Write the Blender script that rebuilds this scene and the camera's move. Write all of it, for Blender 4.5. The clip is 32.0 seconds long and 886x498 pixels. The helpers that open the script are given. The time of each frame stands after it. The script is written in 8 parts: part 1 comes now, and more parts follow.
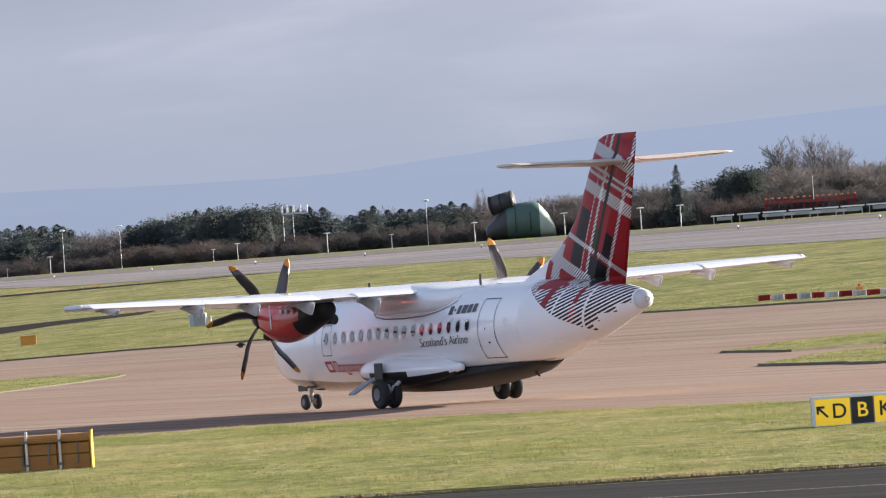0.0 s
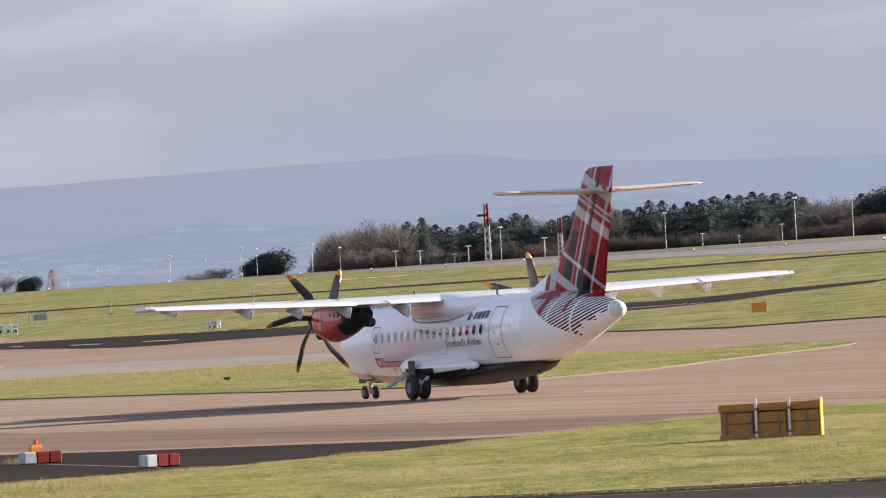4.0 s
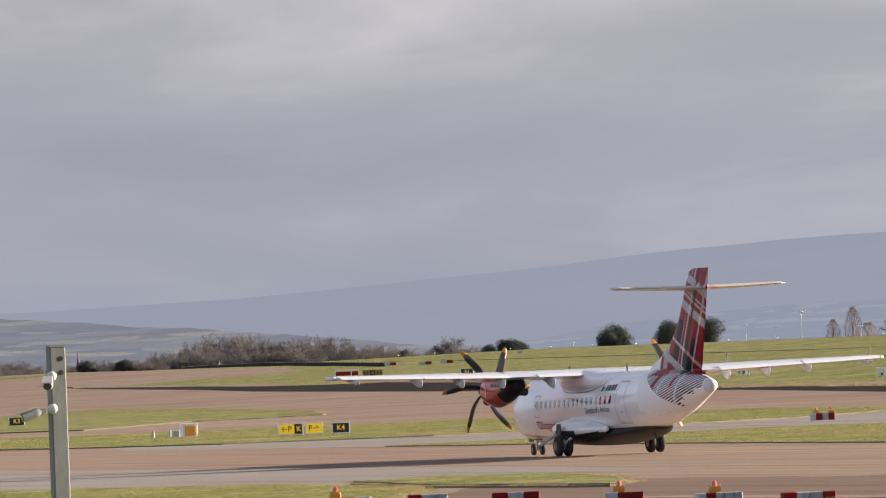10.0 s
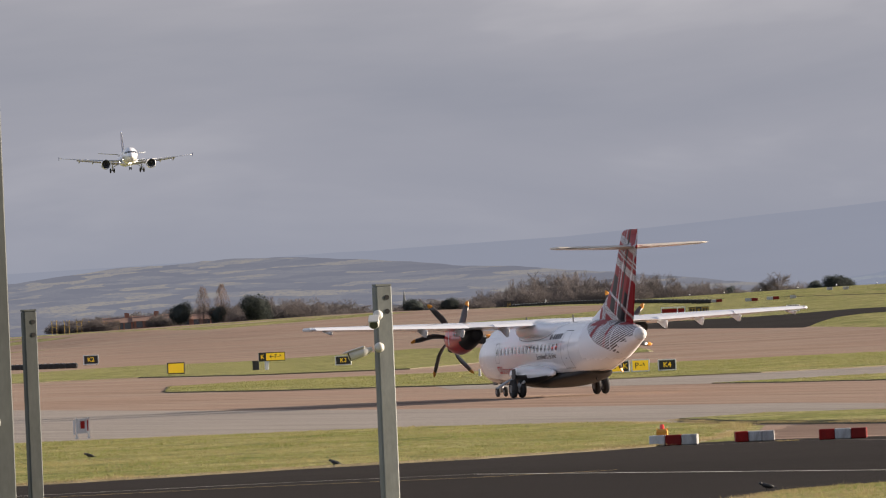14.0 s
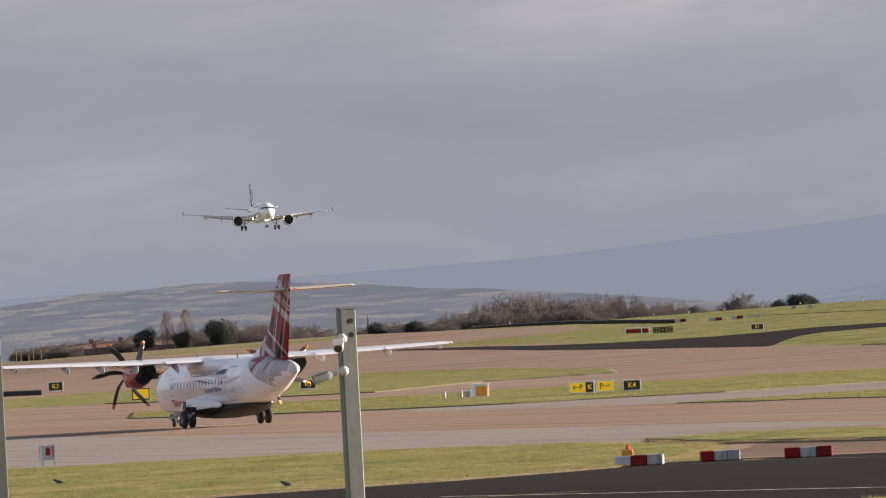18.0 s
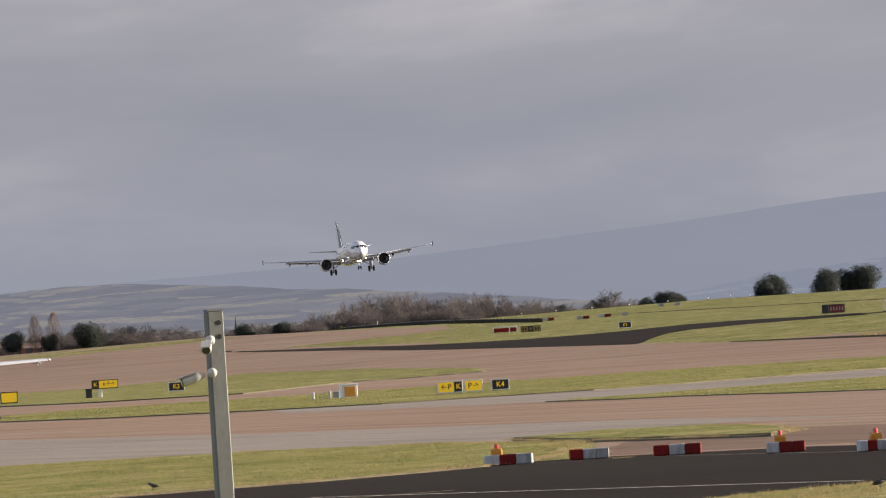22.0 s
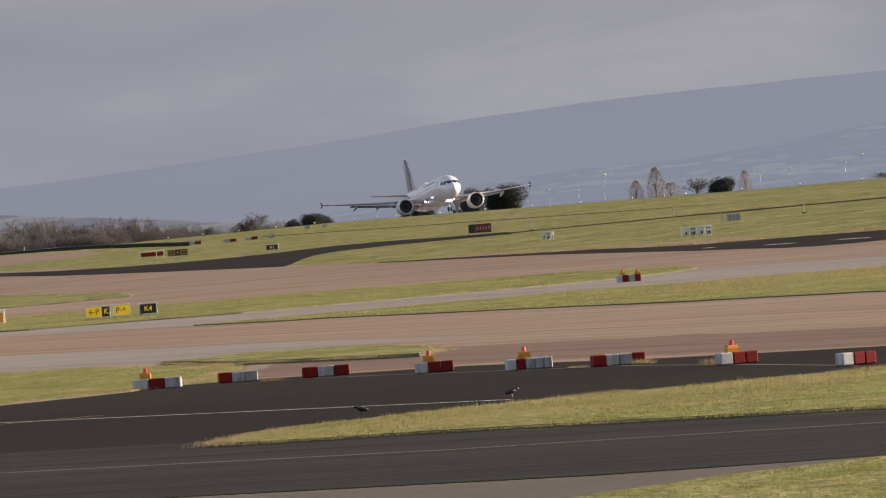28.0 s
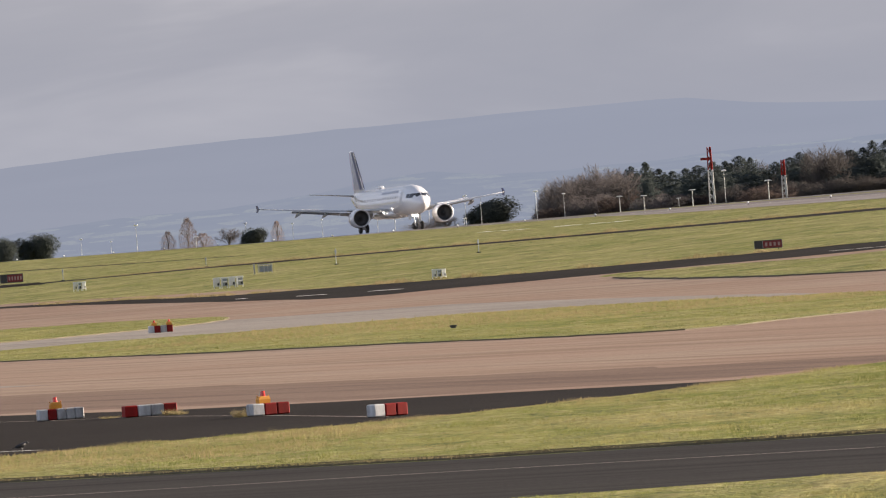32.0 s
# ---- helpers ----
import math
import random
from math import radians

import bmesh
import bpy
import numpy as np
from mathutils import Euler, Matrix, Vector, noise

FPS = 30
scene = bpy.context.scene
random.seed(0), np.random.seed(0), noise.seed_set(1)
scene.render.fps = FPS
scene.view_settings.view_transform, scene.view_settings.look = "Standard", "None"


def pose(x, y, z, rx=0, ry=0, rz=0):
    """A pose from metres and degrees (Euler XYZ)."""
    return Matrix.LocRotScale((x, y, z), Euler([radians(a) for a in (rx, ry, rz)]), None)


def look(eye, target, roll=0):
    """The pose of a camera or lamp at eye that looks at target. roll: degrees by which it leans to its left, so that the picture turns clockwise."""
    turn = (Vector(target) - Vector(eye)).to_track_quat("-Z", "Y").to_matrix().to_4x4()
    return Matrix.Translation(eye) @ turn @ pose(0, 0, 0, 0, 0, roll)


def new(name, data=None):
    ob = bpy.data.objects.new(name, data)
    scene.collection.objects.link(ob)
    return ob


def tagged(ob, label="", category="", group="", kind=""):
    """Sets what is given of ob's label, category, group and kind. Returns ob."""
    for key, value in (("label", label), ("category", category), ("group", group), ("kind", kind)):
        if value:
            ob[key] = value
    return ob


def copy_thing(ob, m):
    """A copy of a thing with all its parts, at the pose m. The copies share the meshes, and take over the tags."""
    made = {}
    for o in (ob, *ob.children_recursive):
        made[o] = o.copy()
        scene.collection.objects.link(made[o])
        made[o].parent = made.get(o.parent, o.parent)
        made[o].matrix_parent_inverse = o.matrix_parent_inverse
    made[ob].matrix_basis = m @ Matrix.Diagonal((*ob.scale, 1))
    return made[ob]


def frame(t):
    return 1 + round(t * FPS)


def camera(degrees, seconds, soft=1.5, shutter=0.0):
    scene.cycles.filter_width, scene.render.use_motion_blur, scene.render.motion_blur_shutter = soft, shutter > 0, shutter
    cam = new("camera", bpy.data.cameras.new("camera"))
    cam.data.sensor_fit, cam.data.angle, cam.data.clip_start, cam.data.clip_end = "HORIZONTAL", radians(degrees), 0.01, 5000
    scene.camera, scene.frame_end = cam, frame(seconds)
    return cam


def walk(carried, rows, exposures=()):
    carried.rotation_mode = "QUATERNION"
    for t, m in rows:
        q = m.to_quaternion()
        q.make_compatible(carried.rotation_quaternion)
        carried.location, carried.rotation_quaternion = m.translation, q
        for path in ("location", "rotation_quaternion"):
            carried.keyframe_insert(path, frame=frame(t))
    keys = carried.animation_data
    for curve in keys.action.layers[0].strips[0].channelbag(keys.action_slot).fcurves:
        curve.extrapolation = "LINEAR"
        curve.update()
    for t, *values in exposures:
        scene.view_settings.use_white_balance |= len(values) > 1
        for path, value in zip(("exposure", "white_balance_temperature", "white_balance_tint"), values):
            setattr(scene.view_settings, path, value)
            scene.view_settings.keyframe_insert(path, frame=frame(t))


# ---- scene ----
EYE = (0.0, 0.0, 4.04)


def aim(turn, rise, lean):
    """A camera pose at EYE: degrees to the right of +y, degrees up, roll."""
    a, e = radians(turn), radians(rise)
    way = Vector((math.sin(a) * math.cos(e), math.cos(a) * math.cos(e), math.sin(e)))
    return look(EYE, Vector(EYE) + way * 100, lean)


cam = camera(5.1, 32.0, soft=1.15)
walk(cam, [
    (0.0, aim(0.001, 0.114, -3.89)),
    (0.5, aim(-0.735, 0.141, -3.57)),
    (1.0, aim(-1.285, 0.428, -3.29)),
    (1.5, aim(-2.371, 0.485, -3.30)),
    (2.0, aim(-3.160, 0.361, -3.40)),
    (2.5, aim(-3.563, 0.275, -3.65)),
    (4.5, aim(-4.547, 0.184, -2.96)),
    (5.0, aim(-5.226, 0.266, -3.08)),
    (5.5, aim(-5.900, 0.262, -3.02)),
    (6.0, aim(-6.291, 0.324, -2.70)),
    (6.5, aim(-6.722, 0.753, -2.69)),
    (7.0, aim(-7.150, 0.078, -2.50)),
    (7.5, aim(-7.544, -0.152, -2.85)),
    (8.0, aim(-7.905, -0.165, -2.61)),
    (8.5, aim(-8.224, 0.019, -2.64)),
    (9.0, aim(-8.654, 0.323, -2.48)),
    (9.5, aim(-8.968, 0.559, -2.33)),
    (10.0, aim(-9.327, 0.665, -2.13)),
    (10.5, aim(-9.977, 0.708, -1.93)),
    (11.0, aim(-10.119, 0.655, -2.70)),
    (11.5, aim(-10.017, 0.474, -2.63)),
    (12.0, aim(-10.289, 0.489, -2.50)),
    (12.5, aim(-10.972, 0.508, -2.52)),
    (13.0, aim(-11.258, 0.464, -2.39)),
    (13.5, aim(-11.365, 0.437, -2.47)),
    (14.0, aim(-11.215, 0.380, -2.45)),
    (14.5, aim(-11.240, 0.368, -2.60)),
    (16.5, aim(-11.352, 0.248, -3.15)),
    (17.0, aim(-11.361, 0.370, -3.58)),
    (17.5, aim(-11.259, 0.399, -3.23)),
    (18.0, aim(-10.998, 0.500, -3.08)),
    (18.5, aim(-11.109, 0.519, -3.50)),
    (19.0, aim(-11.019, 0.462, -3.26)),
    (19.5, aim(-10.747, 0.250, -3.52)),
    (20.0, aim(-10.655, 0.239, -3.54)),
    (20.5, aim(-10.483, 0.256, -3.35)),
    (21.0, aim(-10.482, 0.330, -3.37)),
    (21.5, aim(-10.423, 0.441, -3.63)),
    (22.0, aim(-10.234, 0.457, -3.61)),
    (22.5, aim(-9.830, 0.278, -3.90)),
    (23.0, aim(-9.669, 0.179, -3.79)),
    (23.5, aim(-9.386, 0.164, -3.81)),
    (24.0, aim(-9.256, 0.392, -3.68)),
    (24.5, aim(-9.142, 0.385, -4.06)),
    (25.0, aim(-9.165, 0.405, -3.94)),
    (25.5, aim(-9.038, 0.266, -3.96)),
    (27.5, aim(-8.356, 0.022, -4.35)),
    (28.0, aim(-8.234, -0.130, -4.41)),
    (28.5, aim(-7.851, -0.109, -4.60)),
    (29.0, aim(-7.526, -0.183, -4.27)),
    (29.5, aim(-7.507, 0.219, -4.27)),
    (30.0, aim(-7.034, 0.053, -4.19)),
    (30.5, aim(-6.022, 0.224, -4.27)),
    (31.0, aim(-5.598, 0.148, -4.87)),
    (31.5, aim(-5.769, 0.152, -4.44)),
    (32.0, aim(-5.525, -0.040, -4.20)),
], exposures=[(0, 1.88, 5800, 12), (5, 1.8, 6100, 13), (6, 1.58, 6150, 13), (7, 1.5, 6250, 14), (9, 1.58, 6400, 14), (10.5, 1.63, 6350, 14), (12, 1.45, 6400, 14), (13, 1.44, 6400, 14), (25, 1.37, 6450, 14), (28, 1.32, 6500, 14), (29, 1.56, 6450, 14), (32, 1.6, 6400, 14)])

# ---- world, sun ----
SUN = Vector((0.88, 0.42, 0.235)).normalized()


def nodes_of(tree):
    def add(kind, **sets):
        n = tree.nodes.new(kind)
        for key, value in sets.items():
            if key in n.inputs:
                n.inputs[key].default_value = value
        return n
    return add, tree.links.new


def make_world():
    world = bpy.data.worlds.new("sky")
    world.use_nodes = True
    scene.world = world
    t = world.node_tree
    t.nodes.clear()
    add, link = nodes_of(t)
    out = add("ShaderNodeOutputWorld")
    bg = add("ShaderNodeBackground", Strength=0.7)
    sky = add("ShaderNodeTexSky")
    sky.sky_type, sky.sun_disc = "NISHITA", False
    sky.sun_elevation = math.asin(SUN.z)
    sky.sun_rotation = math.atan2(SUN.x, SUN.y)
    dim = add("ShaderNodeMix")
    dim.data_type, dim.blend_type = "RGBA", "MULTIPLY"
    dim.inputs[0].default_value = 1.0
    link(sky.outputs[0], dim.inputs[6])
    dim.inputs[7].default_value = (0.05, 0.05, 0.05, 1)
    co = add("ShaderNodeTexCoord")
    wide = add("ShaderNodeMapping")
    wide.inputs["Scale"].default_value = (13, 13, 62)
    wide.inputs["Rotation"].default_value = (0.0, 0.03, 0.0)
    link(co.outputs["Generated"], wide.inputs[0])
    n1 = add("ShaderNodeTexNoise", Scale=1.0, Detail=5.0, Roughness=0.55, Distortion=0.35)
    link(wide.outputs[0], n1.inputs["Vector"])
    tone = add("ShaderNodeValToRGB")
    r = tone.color_ramp
    r.elements[0].position, r.elements[0].color = 0.28, (0.16, 0.166, 0.192, 1)
    r.elements[1].position, r.elements[1].color = 0.76, (0.345, 0.335, 0.338, 1)
    e = r.elements.new(0.52)
    e.color = (0.208, 0.208, 0.228, 1)
    link(n1.outputs["Fac"], tone.inputs[0])
    # paler and bluer towards the horizon
    sep = add("ShaderNodeSeparateXYZ")
    link(co.outputs["Generated"], sep.inputs[0])
    low = add("ShaderNodeMapRange")
    low.inputs["From Min"].default_value, low.inputs["From Max"].default_value = 0.0, 0.04
    low.inputs["To Min"].default_value, low.inputs["To Max"].default_value = 0.85, 0.0
    link(sep.outputs[2], low.inputs["Value"])
    hz = add("ShaderNodeMix")
    hz.data_type = "RGBA"
    link(low.outputs[0], hz.inputs[0])
    link(tone.outputs[0], hz.inputs[6])
    hz.inputs[7].default_value = (0.15, 0.168, 0.21, 1)
    cover = add("ShaderNodeMix")
    cover.data_type = "RGBA"
    # the cloud bank thins out overhead, where blue sky shows
    thin = add("ShaderNodeMapRange")
    thin.inputs["From Min"].default_value, thin.inputs["From Max"].default_value = 0.12, 0.5
    thin.inputs["To Min"].default_value, thin.inputs["To Max"].default_value = 0.9, 0.3
    link(sep.outputs[2], thin.inputs["Value"])
    link(thin.outputs[0], cover.inputs[0])
    link(dim.outputs[2], cover.inputs[6])
    link(hz.outputs[2], cover.inputs[7])
    # an overcast sky is brighter overhead than at its foot
    up = add("ShaderNodeMapRange")
    up.inputs["From Min"].default_value, up.inputs["From Max"].default_value = 0.04, 1.0
    up.inputs["To Min"].default_value, up.inputs["To Max"].default_value = 1.0, 1.2
    link(sep.outputs[2], up.inputs["Value"])
    high = add("ShaderNodeMix")
    high.data_type, high.blend_type = "RGBA", "MULTIPLY"
    high.inputs[0].default_value = 1.0
    link(cover.outputs[2], high.inputs[6])
    link(up.outputs[0], high.inputs[7])
    # clouds facing the low sun, on the far side of the sky, are the brightest
    dot = add("ShaderNodeVectorMath")
    dot.operation = "DOT_PRODUCT"
    link(co.outputs["Generated"], dot.inputs[0])
    dot.inputs[1].default_value = Vector((SUN.x, SUN.y, 0)).normalized()
    front = add("ShaderNodeMapRange")
    front.inputs["From Min"].default_value, front.inputs["From Max"].default_value = 0.15, -1.0
    front.inputs["To Min"].default_value, front.inputs["To Max"].default_value = 1.0, 2.1
    link(dot.outputs["Value"], front.inputs["Value"])
    lit = add("ShaderNodeMix")
    lit.data_type, lit.blend_type = "RGBA", "MULTIPLY"
    lit.inputs[0].default_value = 1.0
    link(high.outputs[2], lit.inputs[6])
    link(front.outputs[0], lit.inputs[7])
    link(lit.outputs[2], bg.inputs["Color"])
    link(bg.outputs[0], out.inputs[0])


make_world()
sun = new("sun", bpy.data.lights.new("sun", "SUN"))
sun.data.energy, sun.data.angle, sun.data.color = 5.0, radians(0.6), (1.0, 0.85, 0.66)
sun.matrix_world = look(SUN * 100, (0, 0, 0))

# ---- materials ----
def paint(name, color, rough=0.5, metal=0.0, vary=0.12, scale=6.0, fine=60.0, bump=0.0, coat=0.0, stain=None, stain_amount=0.3, stretch=(1, 1, 1), glow=0.0, each=0.0, gloss=0.5):
    """A surface with variation at two scales; stain: a second colour in blotches; each: variation from piece to piece."""
    m = bpy.data.materials.new(name)
    m.use_nodes = True
    t = m.node_tree
    add, link = nodes_of(t)
    b = t.nodes["Principled BSDF"]
    b.inputs["Metallic"].default_value = metal
    b.inputs["Coat Weight"].default_value = coat
    b.inputs["Specular IOR Level"].default_value = gloss
    co = add("ShaderNodeTexCoord")
    mp = add("ShaderNodeMapping")
    mp.inputs["Scale"].default_value = stretch
    link(co.outputs["Object"], mp.inputs[0])
    big = add("ShaderNodeTexNoise", Scale=scale, Detail=4.0, Roughness=0.6)
    small = add("ShaderNodeTexNoise", Scale=fine, Detail=3.0, Roughness=0.7)
    link(mp.outputs[0], big.inputs["Vector"])
    link(mp.outputs[0], small.inputs["Vector"])
    both = add("ShaderNodeMath")
    both.operation = "ADD"
    link(big.outputs["Fac"], both.inputs[0])
    link(small.outputs["Fac"], both.inputs[1])
    rng = add("ShaderNodeMapRange")
    rng.inputs["From Min"].default_value, rng.inputs["From Max"].default_value = 0.6, 1.4
    rng.inputs["To Min"].default_value, rng.inputs["To Max"].default_value = 1 - vary, 1 + vary
    link(both.outputs[0], rng.inputs["Value"])
    mul = add("ShaderNodeMix")
    mul.data_type, mul.blend_type = "RGBA", "MULTIPLY"
    mul.inputs[0].default_value = 1.0
    mul.inputs[6].default_value = (*color, 1)
    link(rng.outputs[0], mul.inputs[7])
    last = mul.outputs[2]
    if stain:
        blot = add("ShaderNodeTexNoise", Scale=scale * 0.37, Detail=6.0, Roughness=0.65)
        link(mp.outputs[0], blot.inputs["Vector"])
        step = add("ShaderNodeMapRange")
        step.inputs["From Min"].default_value, step.inputs["From Max"].default_value = 0.45, 0.68
        step.inputs["To Max"].default_value = stain_amount
        link(blot.outputs["Fac"], step.inputs["Value"])
        mx = add("ShaderNodeMix")
        mx.data_type = "RGBA"
        link(step.outputs[0], mx.inputs[0])
        link(last, mx.inputs[6])
        mx.inputs[7].default_value = (*stain, 1)
        last = mx.outputs[2]
    if each:
        info = add("ShaderNodeObjectInfo")
        er = add("ShaderNodeMapRange")
        er.inputs["To Min"].default_value, er.inputs["To Max"].default_value = 1 - each, 1 + each
        link(info.outputs["Random"], er.inputs["Value"])
        m2 = add("ShaderNodeMix")
        m2.data_type, m2.blend_type = "RGBA", "MULTIPLY"
        m2.inputs[0].default_value = 1.0
        link(last, m2.inputs[6])
        link(er.outputs[0], m2.inputs[7])
        last = m2.outputs[2]
    link(last, b.inputs["Base Color"])
    rr = add("ShaderNodeMapRange")
    rr.inputs["To Min"].default_value, rr.inputs["To Max"].default_value = max(rough - 0.08, 0.02), min(rough + 0.08, 1)
    link(small.outputs["Fac"], rr.inputs["Value"])
    link(rr.outputs[0], b.inputs["Roughness"])
    if bump:
        bp = add("ShaderNodeBump", Strength=bump, Distance=0.05)
        link(small.outputs["Fac"], bp.inputs["Height"])
        link(bp.outputs[0], b.inputs["Normal"])
    if glow:
        b.inputs["Emission Color"].default_value = (*color, 1)
        b.inputs["Emission Strength"].default_value = glow
    return m


def ground_paint(name, color, second, third, bump=0.3, rough=0.95, fine=9.0, along=None, streak=1.0, blotch=0.03, patch=0.5, stretch=(1, 1), dark=None, grit=0.28):
    """Ground in world size: blotches tens of metres long, patches of metres, grain of centimetres. along: streaks along that heading in degrees."""
    m = bpy.data.materials.new(name)
    m.use_nodes = True
    t = m.node_tree
    add, link = nodes_of(t)
    b = t.nodes["Principled BSDF"]
    b.inputs["Specular IOR Level"].default_value = 0.03
    b.inputs["Roughness"].default_value = rough
    co = add("ShaderNodeTexCoord")
    src = co.outputs["Object"]
    big = add("ShaderNodeTexNoise", Scale=blotch, Detail=5.0, Roughness=0.6)
    mid = add("ShaderNodeTexNoise", Scale=patch, Detail=5.0, Roughness=0.7)
    tiny = add("ShaderNodeTexNoise", Scale=fine, Detail=3.0, Roughness=0.75)
    for n in (big, tiny):
        link(src, n.inputs["Vector"])
    pull = add("ShaderNodeMapping")
    pull.inputs["Scale"].default_value = (*stretch, 1)
    link(src, pull.inputs[0])
    link(pull.outputs[0], mid.inputs["Vector"])
    if along is not None:
        mp = add("ShaderNodeMapping")
        mp.inputs["Rotation"].default_value = (0, 0, radians(along))
        mp2 = add("ShaderNodeMapping")
        mp2.inputs["Scale"].default_value = (0.6, 0.014, 1)
        link(src, mp.inputs[0])
        link(mp.outputs[0], mp2.inputs[0])
        st = add("ShaderNodeTexNoise", Scale=1.0, Detail=5.0, Roughness=0.65)
        link(mp2.outputs[0], st.inputs["Vector"])

    def blend(fac, lo, hi, a, color, amount):
        r = add("ShaderNodeMapRange")
        r.inputs["From Min"].default_value, r.inputs["From Max"].default_value = lo, hi
        r.inputs["To Max"].default_value = amount
        link(fac, r.inputs["Value"])
        x = add("ShaderNodeMix")
        x.data_type = "RGBA"
        link(r.outputs[0], x.inputs[0])
        link(a, x.inputs[6])
        x.inputs[7].default_value = (*color, 1)
        return x.outputs[2]

    base = add("ShaderNodeRGB")
    base.outputs[0].default_value = (*color, 1)
    c = blend(big.outputs["Fac"], 0.42, 0.62, base.outputs[0], second, 0.8)
    c = blend(mid.outputs["Fac"], 0.48, 0.72, c, third, 0.6)
    if dark:
        sod = add("ShaderNodeTexNoise", Scale=patch * 0.55, Detail=6.0, Roughness=0.72, Distortion=0.4)
        link(pull.outputs[0], sod.inputs["Vector"])
        c = blend(sod.outputs["Fac"], 0.5, 0.64, c, dark, 0.75)
        c = blend(sod.outputs["Fac"], 0.44, 0.32, c, third, 0.7)
    if along is not None:
        c = blend(st.outputs["Fac"], 0.5, 0.66, c, tuple(x * 0.5 for x in color), 0.75 * streak)
        c = blend(st.outputs["Fac"], 0.46, 0.3, c, tuple(min(1, x * 1.25) for x in second), 0.5 * streak)
    g = add("ShaderNodeMapRange")
    g.inputs["From Min"].default_value, g.inputs["From Max"].default_value = 0.3, 0.7
    g.inputs["To Min"].default_value, g.inputs["To Max"].default_value = 1 - grit, 1 + grit
    link(tiny.outputs["Fac"], g.inputs["Value"])
    mul = add("ShaderNodeMix")
    mul.data_type, mul.blend_type = "RGBA", "MULTIPLY"
    mul.inputs[0].default_value = 1.0
    link(c, mul.inputs[6])
    link(g.outputs[0], mul.inputs[7])
    link(mul.outputs[2], b.inputs["Base Color"])
    if bump:
        bp = add("ShaderNodeBump", Strength=bump, Distance=0.08)
        link(tiny.outputs["Fac"], bp.inputs["Height"])
        if dark:
            # tussocks: a slower swell under the blades
            lump = add("ShaderNodeBump", Strength=0.7, Distance=0.3)
            link(mid.outputs["Fac"], lump.inputs["Height"])
            link(lump.outputs[0], bp.inputs["Normal"])
        link(bp.outputs[0], b.inputs["Normal"])
    return m



def lets_light_through(m, share):
    """Leaves and twigs: part of the light passes to the far side."""
    t = m.node_tree
    add, link = nodes_of(t)
    b = t.nodes["Principled BSDF"]
    thin = add("ShaderNodeBsdfTranslucent")
    link(b.inputs["Base Color"].links[0].from_socket, thin.inputs["Color"])
    both = add("ShaderNodeMixShader")
    both.inputs[0].default_value = share
    link(b.outputs[0], both.inputs[1])
    link(thin.outputs[0], both.inputs[2])
    link(both.outputs[0], t.nodes["Material Output"].inputs[0])


